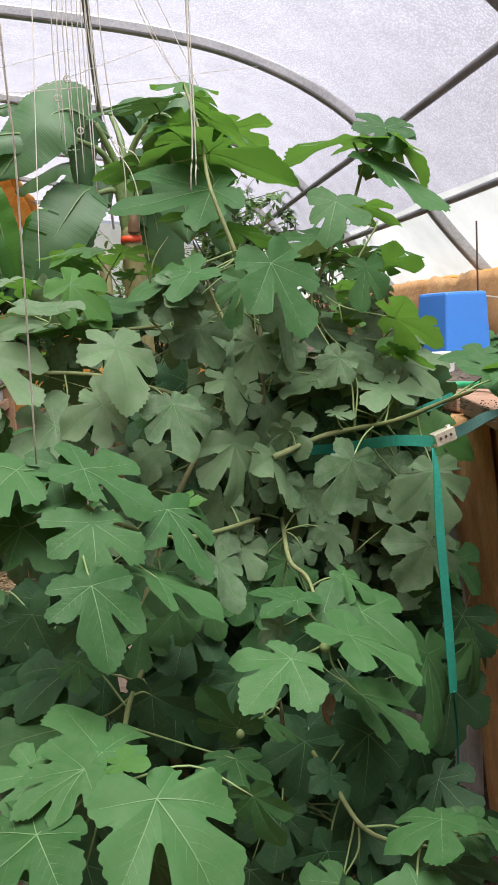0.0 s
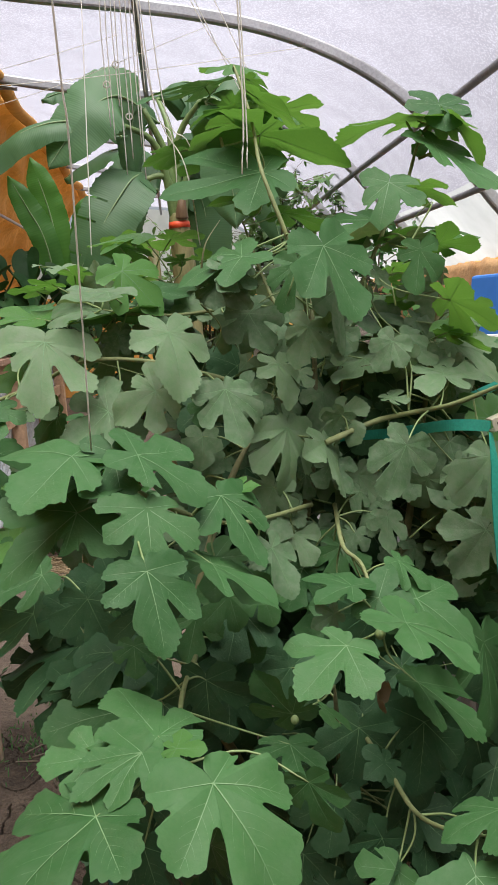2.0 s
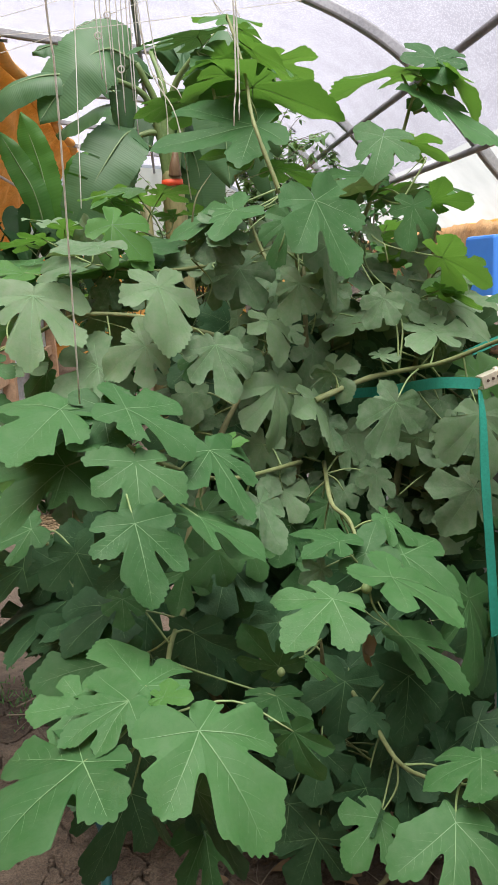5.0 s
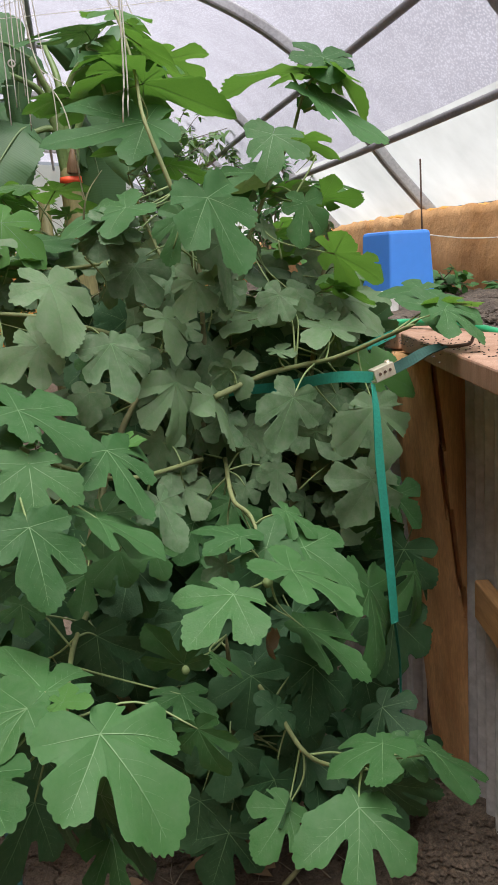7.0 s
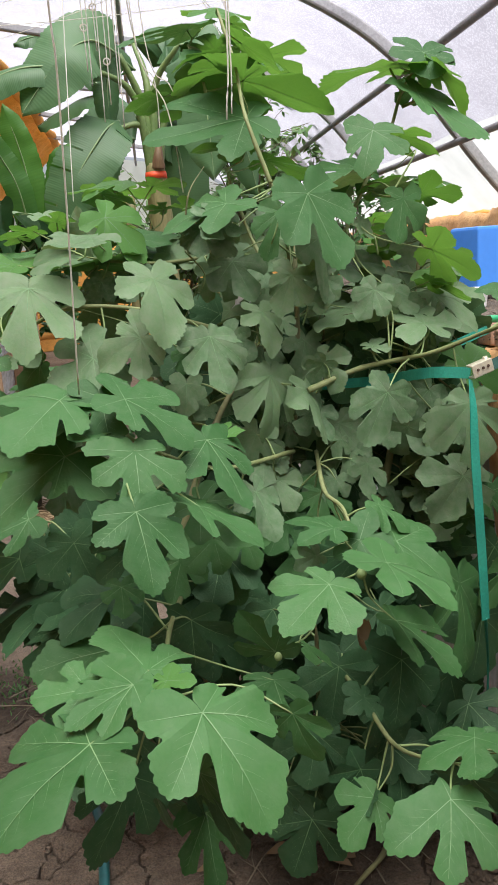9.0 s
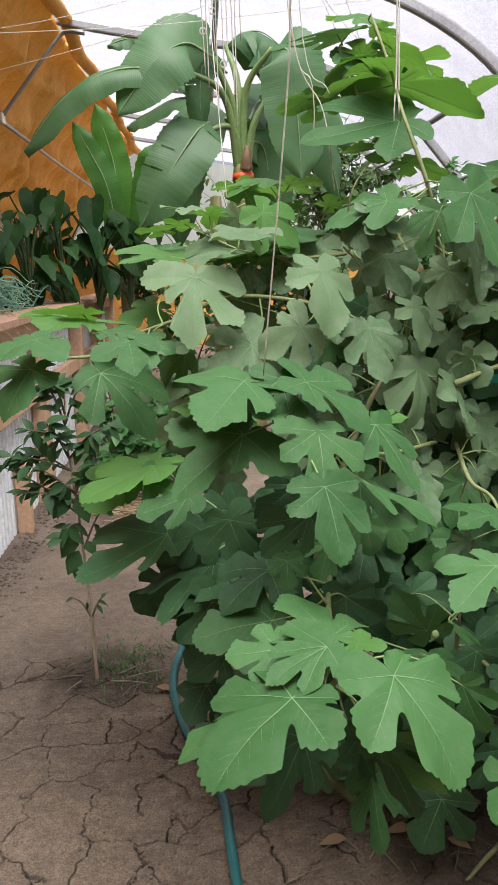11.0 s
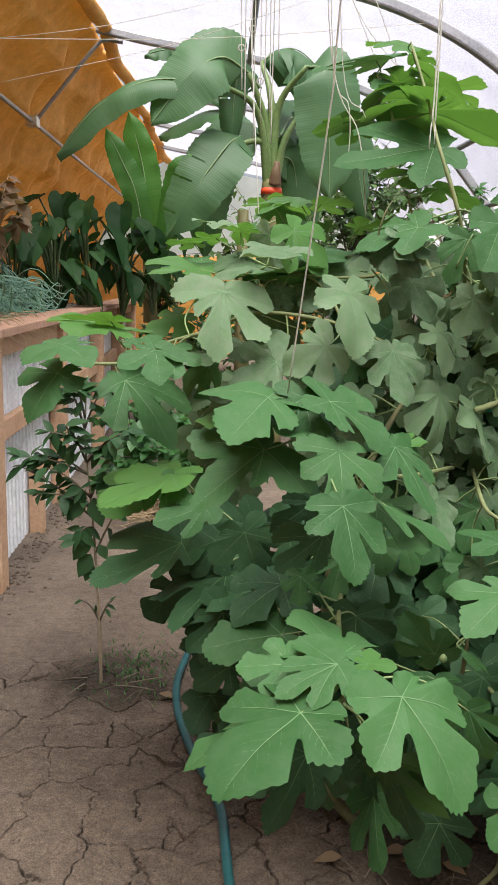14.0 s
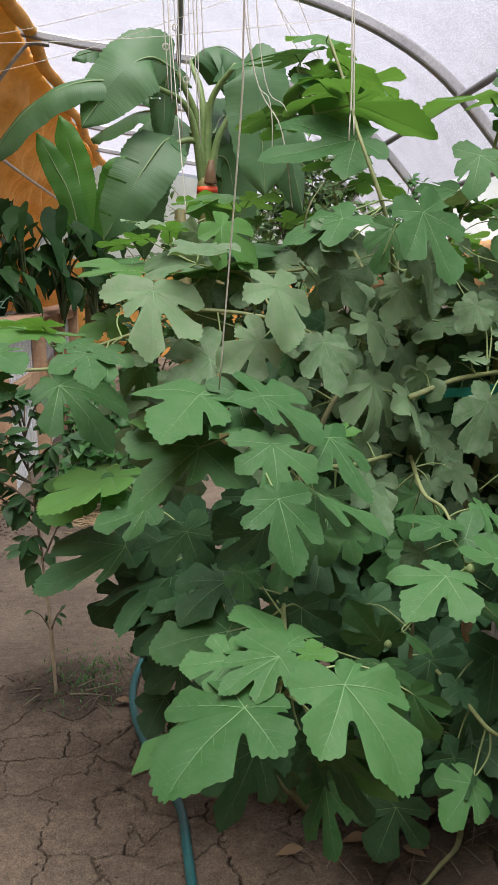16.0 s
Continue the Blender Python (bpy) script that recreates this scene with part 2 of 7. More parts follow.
def let_through(m, share, tint):
    """Thin foam and twine let some daylight through."""
    nt = m.node_tree
    b = nt.nodes["Principled BSDF"]
    tr = nt.nodes.new("ShaderNodeBsdfTranslucent")
    tr.inputs[0].default_value = (*tint, 1)
    mx = nt.nodes.new("ShaderNodeMixShader")
    mx.inputs[0].default_value = share
    nt.links.new(b.outputs[0], mx.inputs[1])
    nt.links.new(tr.outputs[0], mx.inputs[2])
    nt.links.new(mx.outputs[0], nt.nodes["Material Output"].inputs[0])


let_through(FOAM, 0.24, (0.92, 0.62, 0.22))
let_through(STRING, 0.5, (0.9, 0.88, 0.8))

# ---- the growing house: axis along y ----
RIDGE_X, RIDGE_Z = -1.24, 3.12      # where the foam wall meets the film
KNEE_X, KNEE_Z = 2.2, 1.455           # top of the low foam wall on the sunny side
NEAR_Y, FAR_Y = -8.3, 14.3
HOOPS = [-8.3, -6.4, -4.5, -2.6, -0.7, 1.2, 3.1, 5.0, 6.9, 8.8, 10.7, 12.6]


def arch(u):
    """The hoop's line across the house, from the ridge (0) to the low wall (1)."""
    pts = [(-1.24, 3.10), (-0.77, 3.01), (-0.08, 2.92), (0.28, 2.86), (0.68, 2.76), (1.06, 2.60), (1.40, 2.37), (1.69, 2.05), (1.93, 1.75), (2.2, 1.45)]
    k = min(int(u * (len(pts) - 1)), len(pts) - 2)
    f = u * (len(pts) - 1) - k
    q = [Vector(p) for p in pts]
    a, b, c, d = q[max(k - 1, 0)], q[k], q[k + 1], q[min(k + 2, len(q) - 1)]
    return 0.5 * ((2 * b) + (c - a) * f + (2 * a - 5 * b + 4 * c - d) * f * f + (3 * b - a - 3 * c + d) * f ** 3)


def ground():
    """One sheet to the horizon; the trodden soil inside is cracked."""
    rng = np.random.default_rng(5)
    x0, x1, y0, y1, step = -1.02, 0.52, 1.36, 2.62, 0.0027
    nx, ny = int((x1 - x0) / step) + 1, int((y1 - y0) / step) + 1
    X, Y = np.meshgrid(np.linspace(x0, x1, nx), np.linspace(y0, y1, ny))
    seeds = np.stack([rng.uniform(x0 - 0.2, x1 + 0.2, 230), rng.uniform(y0 - 0.2, y1 + 0.2, 230)], 1)
    wx = X + 0.010 * np.sin(13 * Y + 3 * np.sin(9 * X)) + 0.004 * np.sin(83 * Y + 31 * X) + 0.0022 * np.sin(190 * Y - 60 * X)
    wy = Y + 0.010 * np.sin(12 * X + 2 * np.sin(11 * Y)) + 0.004 * np.sin(87 * X - 27 * Y) + 0.0022 * np.sin(205 * X + 50 * Y)
    d1, d2 = np.full(X.shape, 9.0), np.full(X.shape, 9.0)
    i1, i2 = np.zeros(X.shape, int), np.zeros(X.shape, int)
    for k, (sx, sy) in enumerate(seeds):
        d = np.hypot(wx - sx, wy - sy)
        first = d < d1
        second = ~first & (d < d2)
        i2 = np.where(first, i1, np.where(second, k, i2))
        d2 = np.where(first, d1, np.where(second, d, d2))
        i1 = np.where(first, k, i1)
        d1 = np.where(first, d, d1)
    share = ((i1 * i2 * 7 + (i1 + i2) * 13) % 101) / 101.0
    edge = d2 - d1
    patch = np.clip(0.62 + 0.5 * np.sin(4.1 * X + 1.7) * np.cos(3.3 * Y + 0.4) - 0.55 * np.clip((Y - 2.05) / 0.45, 0, 1.6), 0, 1)
    width = (0.0020 + 0.0020 * patch) * np.clip(share * 1.4, 0.55, 1.15) * (0.75 + 0.5 * np.sin(17 * X + 23 * Y + 9 * share) ** 2)
    crack = -0.055 * np.clip(1.6 * (1.1 - edge / width), 0, 1) * (patch > 0.15) * (share > 0.24)
    lip = -0.004 * np.exp(-(edge / 0.025) ** 2) * patch
    rough = 0.006 * np.sin(5 * X + 2 * np.sin(4 * Y)) * np.sin(6 * Y) + 0.003 * np.sin(31 * X + 5 * Y) * np.sin(27 * Y) + 0.0012 * np.sin(97 * X + 40 * np.sin(13 * Y)) * np.sin(113 * Y + 30 * np.sin(11 * X)) + rng.normal(0, 0.0006, X.shape)
    fade = np.clip(np.minimum.reduce([X - x0, x1 - X, Y - y0, y1 - Y]) / 0.12, 0, 1)
    Z = (crack + lip + rough) * fade
    verts = np.stack([X, Y, Z], -1).reshape(-1, 3).tolist()
    faces = [(j * nx + i, j * nx + i + 1, (j + 1) * nx + i + 1, (j + 1) * nx + i) for j in range(ny - 1) for i in range(nx - 1)]
    # the rest of the sheet, round the cracked stretch
    R = 1500.0
    xs, ys = [-R, -60, -4, x0, x1, 4, 60, R], [-R, -60, -5, y0, y1, 15, 60, R]
    base = len(verts)
    for yy in ys:
        for xx in xs:
            verts.append((xx, yy, 0.0))
    for j in range(7):
        for i in range(7):
            if not (i == 3 and j == 3):
                k = base + j * 8 + i
                faces.append((k, k + 1, k + 9, k + 8))
    me = bpy.data.meshes.new("ground")
    me.from_pydata(verts, [], faces)
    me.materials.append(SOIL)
    me.materials.append(FIELD)
    n_in = (nx - 1) * (ny - 1)
    for p in me.polygons:
        if p.index >= n_in and (abs(p.center.x) > 4 or not -5 < p.center.y < 15):
            p.material_index = 1
    return tagged(new("ground", me), "dry trodden brown soil floor split by cracks", "ground", kind="structure")


ground()


def cover():
    """The film over the hoops and both ends."""
    n, my = 48, 60
    for name, mat, lo, hi in (("roof_film", BUBBLE, 0.0, 0.838), ("side_film", PLAINFILM, 0.838, 1.0)):
        bm = bmesh.new()
        rows = []
        for j in range(my + 1):
            y = NEAR_Y + (FAR_Y - NEAR_Y) * j / my
            row = []
            for i in range(n + 1):
                p = arch(lo + (hi - lo) * i / n)
                sag = 0.012 * math.sin(math.pi * (y - HOOPS[0]) / 1.9) ** 2
                row.append(bm.verts.new((p.x + 0.02, y, p.y + 0.045 - sag)))
            rows.append(row)
        for a, b in zip(rows, rows[1:]):
            for i in range(n):
                bm.faces.new((a[i], a[i + 1], b[i + 1], b[i])).smooth = True
        ob = link_mesh(name, bm, mat)
        ob.visible_shadow = False
        tagged(ob, "milky bubbled plastic film over the hoops" if mat is BUBBLE else "clear plastic film along the low side", "greenhouse film", kind="structure")
    for name, y in (("end_film_far", FAR_Y),):
        bm = bmesh.new()
        outline = [bm.verts.new((p.x, y, p.y)) for p in [arch(k / 24) for k in range(25)]]
        low = [bm.verts.new((KNEE_X, y, 0.9)), bm.verts.new((-2.3, y, 0.9)), bm.verts.new((-2.3, y, 1.8))]
        bm.faces.new(outline + low)
        ob = link_mesh(name, bm, ENDFILM)
        ob.visible_shadow = False
        tagged(ob, "white plastic film closing the house end", "greenhouse film", kind="structure")


cover()


def foam_sheet(name, grid_u, grid_v, place, amp, seed, label, thick=0.06, mat=None):
    """A lumpy sprayed-foam skin; place(u, v) gives the point and its outward normal."""
    bm = bmesh.new()
    rows = []
    for j in range(grid_v + 1):
        row = []
        for i in range(grid_u + 1):
            p, nrm = place(i / grid_u, j / grid_v)
            h = noise.noise(Vector((p.x * 1.1, p.y * 1.1, p.z * 1.1 + seed))) * amp + noise.noise(p * 4.0 + Vector((seed, 0, 0))) * amp * 0.35 + noise.noise(p * 14.0) * amp * 0.12
            row.append(bm.verts.new(p + nrm * h))
        rows.append(row)
    for a, b in zip(rows, rows[1:]):
        for i in range(grid_u):
            bm.faces.new((a[i], a[i + 1], b[i + 1], b[i])).smooth = True
    ob = link_mesh(name, bm, mat or FOAM)
    mod = ob.modifiers.new("thickness", "SOLIDIFY")
    mod.thickness = thick
    return tagged(ob, label, "insulated wall", kind="structure")


def left_wall_place(u, v):
    y = NEAR_Y + (FAR_Y - NEAR_Y) * u
    foot, top = Vector((-2.95, y, 0.9)), Vector((RIDGE_X - 0.02, y, RIDGE_Z + 0.02))
    d = top - foot
    bay = 0.10 * abs(math.sin(math.pi * (y - 5.0) / 1.9)) * math.sin(math.pi * min(1, v * 1.02))
    quilt = 0.06 * abs(math.sin(v * 7 * math.pi + 0.6 * math.sin(y * 1.9))) + 0.03 * abs(math.sin(math.pi * (y - 5.0) / 0.95 + 1.2 * v))
    nrm = Vector((-d.z, 0, d.x)).normalized()
    # slanting creases where the foam was sprayed over a sagging sheet
    w = y * 1.9 + v * 3.4 + 0.8 * noise.noise(Vector((y * 0.9, v * 2.0, 4.0)))
    crease = 0.085 * (1 - abs(math.sin(w * 1.7))) ** 3 + 0.05 * (1 - abs(math.sin(w * 4.1 + 1.0))) ** 4
    return foot + d * v + nrm * (bay + quilt + crease), nrm


foam_sheet("wall_north", 340, 60, left_wall_place, 0.11, 3.1, "sloping wall of sprayed orange foam, bulging between frames")


def ridge_lip():
    """The rounded foam edge that laps onto the film, bulging between the hoops."""
    bm = bmesh.new()
    n, sides = 420, 10
    prev = None
    for i in range(n + 1):
        y = NEAR_Y + (FAR_Y - NEAR_Y) * i / n
        bay = abs(math.sin(math.pi * (y - 5.0) / 1.9))
        r = 0.045 + 0.022 * noise.noise(Vector((y * 2.1, 3.0, 0))) + 0.008 * noise.noise(Vector((y * 9.0, 7.0, 0)))
        c = Vector((RIDGE_X + 0.02 + 0.05 * (1 - bay) + 0.03 * noise.noise(Vector((y * 1.3, 0, 5.0))), y, RIDGE_Z - 0.02))
        ring = [bm.verts.new(c + Vector((math.cos(2 * math.pi * k / sides) * r * 1.3, 0, math.sin(2 * math.pi * k / sides) * r))) for k in range(sides)]
        if prev:
            for k in range(sides):
                bm.faces.new((prev[k], prev[(k + 1) % sides], ring[(k + 1) % sides], ring[k])).smooth = True
        prev = ring
    tagged(link_mesh("trim", bm, FOAM), "rounded orange foam lip along the film's edge", "foam lip", kind="structure")


ridge_lip()


def knee_place(u, v):
    y = NEAR_Y + (FAR_Y - NEAR_Y) * u
    lip = 0.018 * noise.noise(Vector((y * 2.3, 0.4, 0.0))) + 0.02 * noise.noise(Vector((y * 21.0, 1.4, 0.0)))
    return Vector((KNEE_X - 0.03 - 0.05 * math.sin(v * math.pi), y, 0.85 + (KNEE_Z + lip - 0.85) * v)), Vector((-1, 0, 0))


foam_sheet("wall_south", 340, 12, knee_place, 0.045, 8.2, "low wall of sprayed orange foam with a ragged top", 0.09, PALEFOAM)


def knee_lip():
    """The ragged orange rim of foam where the low wall meets the film."""
    bm = bmesh.new()
    n, sides = 900, 7
    prev = None
    for i in range(n + 1):
        y = NEAR_Y + (FAR_Y - NEAR_Y) * i / n
        r = 0.017 + 0.010 * noise.noise(Vector((y * 7.0, 2.0, 0))) + 0.009 * noise.noise(Vector((y * 60.0, 5.0, 0)))
        c = Vector((KNEE_X - 0.035 + 0.02 * noise.noise(Vector((y * 3.1, 0, 9.0))), y, KNEE_Z + 0.012 + 0.02 * noise.noise(Vector((y * 2.3, 0.4, 0.0)))))
        ring = [bm.verts.new(c + Vector((math.cos(2 * math.pi * k / sides) * r * 2.2, 0, math.sin(2 * math.pi * k / sides) * r))) for k in range(sides)]
        if prev:
            for k in range(sides):
                bm.faces.new((prev[k], prev[(k + 1) % sides], ring[(k + 1) % sides], ring[k])).smooth = True
        prev = ring
    tagged(link_mesh("trim", bm, FOAM), "ragged bright orange foam rim under the film", "foam lip", kind="structure")


knee_lip()


def end_place(u, v):
    x = -2.6 + 4.8 * u
    return Vector((x, 11.6, 0.4 + 1.15 * v)), Vector((0, -1, 0))


foam_sheet("wall_far", 60, 14, end_place, 0.08, 1.2, "orange foam low wall at the far end")


def outer_walls():
    """Earth-coloured outer skirts that close the house below the film, and an unseen near wall added to cut light."""
    # the full-height near wall is invented, an opaque end behind the camera
    for name, lo, hi in (("skirt_south", (KNEE_X + 0.06, NEAR_Y, 0), (KNEE_X + 0.18, FAR_Y, 1.42)), ("skirt_north", (-3.2, NEAR_Y, 0), (-3.05, FAR_Y, 1.0)),
                         ("skirt_far", (-3.0, FAR_Y + 0.02, 0), (KNEE_X, FAR_Y + 0.14, 1.0)), ("unseen_wall_near", (-3.0, NEAR_Y - 0.14, 0), (KNEE_X, NEAR_Y - 0.02, 3.2))):
        bm = bmesh.new()
        add_box(bm, lo, hi, 0.01)
        tagged(link_mesh(name, bm, PALEFOAM if name == "unseen_wall_near" else FOAM), "foamed wall added out of view to close the house", "wall", kind="structure")


outer_walls()


def frame_steel():
    for k, y in enumerate(HOOPS):
        bm = bmesh.new()
        line = [Vector((arch(i / 40).x, y, arch(i / 40).y)) for i in range(41)]
        # a flattened tube, deeper than wide
        rings = []
        for i, p in enumerate(line):
            d = (line[min(i + 1, 40)] - line[max(i - 1, 0)]).normalized()
            up = Vector((-d.z, 0, d.x)).normalized()
            if up.z < 0:
                up = -up
            corner = [(-0.026, -0.03), (0.026, -0.03), (0.03, -0.02), (0.03, 0.02), (0.026, 0.03), (-0.026, 0.03), (-0.03, 0.02), (-0.03, -0.02)]
            rings.append([bm.verts.new(p + Vector((0, a, 0)) + up * b) for a, b in corner])
        for a, b in zip(rings, rings[1:]):
            for i in range(8):
                bm.faces.new((a[i], a[(i + 1) % 8], b[(i + 1) % 8], b[i]))
        bm.faces.new(rings[0][::-1])
        bm.faces.new(rings[-1])
        tagged(link_mesh("hoop", bm, GALV), "grey steel hoop arching from ridge to low wall", "hoop", "roof hoops", "structure")
        if y not in (-0.7, 6.9):
            continue
        bm = bmesh.new()
        add_tube(bm, smooth_path([(-1.05, y + 0.06, 3.02), (-1.18, y + 0.06, 3.03), (-1.27, y + 0.06, 2.97), (-1.56, y + 0.06, 2.63), (-1.75, y + 0.06, 2.40)], 6), 0.015, sides=10)
        tagged(link_mesh("strut", bm, GALV), "thin galvanised conduit strut along the foam wall", "strut", "foam wall struts", "structure")
        if y > 4:
            bm = bmesh.new()
            add_box(bm, (-1.79, y - 0.02, 2.38), (-1.70, y + 0.09, 2.46), 0.008)
            add_tube(bm, [(-1.72, y + 0.06, 2.46), (-1.72, y + 0.06, 2.49)], 0.008, sides=6)
            tagged(link_mesh("pipe_clamp", bm, STEEL), "bolted steel clamp joining two conduits", "clamp", "pipe clamps", "structure")
    for label, mat, x, z, r in (("dull pipe purlin with strings tied on", DARKPIPE, -0.08, 2.865, 0.019), ("grey pipe purlin on the sunny slope", DARKPIPE, 1.49, 2.25, 0.021),
                                ("grey pipe purlin above the clear side", DARKPIPE, 1.80, 1.86, 0.020), ("galvanised conduit along the foam wall", GALV, -1.745, 2.415, 0.016)):
        bm = bmesh.new()
        add_tube(bm, [(x, NEAR_Y + (FAR_Y - NEAR_Y) * k / 30, z + 0.004 * math.sin(k)) for k in range(31)], r, sides=12)
        tagged(link_mesh("purlin", bm, mat), label, "purlin", "purlins", "structure")


frame_steel()


# ---- raised beds ----
def corrugated(bm, a, b, z0, z1, depth=0.009, pitch=0.068):
    """A corrugated sheet standing on the line from a to b."""
    a, b = Vector((*a, 0)), Vector((*b, 0))
    d = b - a
    nrm = Vector((d.y, -d.x, 0)).normalized()
    n = max(4, int(d.length / pitch * 8))
    front = []
    for i in range(n + 1):
        ph = (i / 8.0) % 1.0
        off = depth * (1 if ph < 0.18 else -1 if 0.3 < ph < 0.88 else 0)
        p = a + d * (i / n) + nrm * off
        front.append((bm.verts.new(p + Vector((0, 0, z0))), bm.verts.new(p + Vector((0, 0, z1)))))
    for (p0, p1), (q0, q1) in zip(front, front[1:]):
        bm.faces.new((p0, q0, q1, p1))


def plank(name, a, b, w, h, mat, parent, label="", bevel=0.004):
    """A board from a to b, w wide (level) and h deep, with eased edges."""
    a, b = Vector(a), Vector(b)
    d = b - a
    long_way = d.normalized()
    side = long_way.cross(Vector((0, 0, 1)))
    side = Vector((1, 0, 0)) if side.length < 0.1 else side.normalized()
    deep = side.cross(long_way)
    bm = bmesh.new()
    add_box(bm, (-w / 2, -h / 2, 0), (w / 2, h / 2, d.length), bevel)
    ob = part(name, bm, mat, parent, label)
    ob.matrix_local = Matrix.Translation(a) @ Matrix((side, deep, long_way)).transposed().to_4x4()
    return ob


def soil_heap(name, corners, z, amp, seed, label):
    """Lumpy bed soil over a four-cornered plan."""
    bm = bmesh.new()
    c = [Vector((*p, 0)) for p in corners]
    nu, nv = 40, 70
    rows = []
    for j in range(nv + 1):
        row = []
        for i in range(nu + 1):
            u, v = i / nu, j / nv
            p = (c[0] * (1 - u) + c[1] * u) * (1 - v) + (c[3] * (1 - u) + c[2] * u) * v
            h = amp * noise.noise(Vector((p.x * 2.5, p.y * 2.5, seed))) + amp * 0.5 * noise.noise(Vector((p.x * 11, p.y * 11, seed)))
            row.append(bm.verts.new((p.x, p.y, z + h)))
        rows.append(row)
    for a, b in zip(rows, rows[1:]):
        for i in range(nu):
            bm.faces.new((a[i], a[i + 1], b[i + 1], b[i])).smooth = True
    ob = link_mesh(name, bm, BED_SOIL)
    mod = ob.modifiers.new("depth", "SOLIDIFY")
    mod.thickness = 0.12
    return tagged(ob, label, "soil", kind="structure")


def left_bed():
    bed = thing("raised_bed", (0, 0, 0), "waist-high raised bed of raw pine and white corrugated sheet", "raised bed", "raised beds")
    y0, y1 = 1.7, 8.4
    x = -1.2
    bm = bmesh.new()
    corrugated(bm, (x, y1), (x, y0), -0.02, 1.0)
    part("corrugated_panel", bm, IRON, bed)
    bm = bmesh.new()
    corrugated(bm, (x, y0), (x - 1.7, y0), -0.02, 1.0)
    part("corrugated_panel", bm, IRON, bed)
    posts = [1.75, 3.24, 4.64, 6.1, 7.25, 8.35]
    for y in posts:
        plank("post", (x + 0.055, y, -0.03), (x + 0.055, y, 1.01), 0.085, 0.10, PINE, bed)
    plank("stake", (x + 0.05, 4.06, -0.03), (x + 0.05, 4.06, 0.34), 0.07, 0.06, PINE, bed)
    for ya, yb in zip(posts, posts[1:]):
        plank("rail", (x + 0.045, ya + 0.052, 0.62), (x + 0.045, yb - 0.052, 0.62), 0.04, 0.085, PINE, bed)
        plank("rail", (x + 0.045, ya + 0.052, 0.968), (x + 0.045, yb - 0.052, 0.968), 0.04, 0.085, PINE, bed)
    for k in range(3):
        ya = y0 - 0.02 + k * 2.25
        plank("cap_board", (x + 0.02, ya, 1.03), (x + 0.02, ya + 2.24, 1.03), 0.19, 0.038, CAPWOOD, bed)
    plank("cap_board", (x - 0.08, y0 + 0.05, 1.031), (x - 1.7, y0 + 0.05, 1.031), 0.17, 0.038, CAPWOOD, bed)
    soil_heap("bed_soil_left", [(-1.27, 1.72), (-2.95, 1.72), (-2.95, 8.4), (-1.27, 8.4)][::-1], 0.97, 0.05, 4.0, "dark crumbly soil filling the raised bed")


left_bed()

CORNER = Vector((0.735, 1.86, 0))      # the far corner of the right bed's edge
NEARPT = Vector((0.52, 0.62, 0))
BACKPT = Vector((0.60, 2.75, 0))


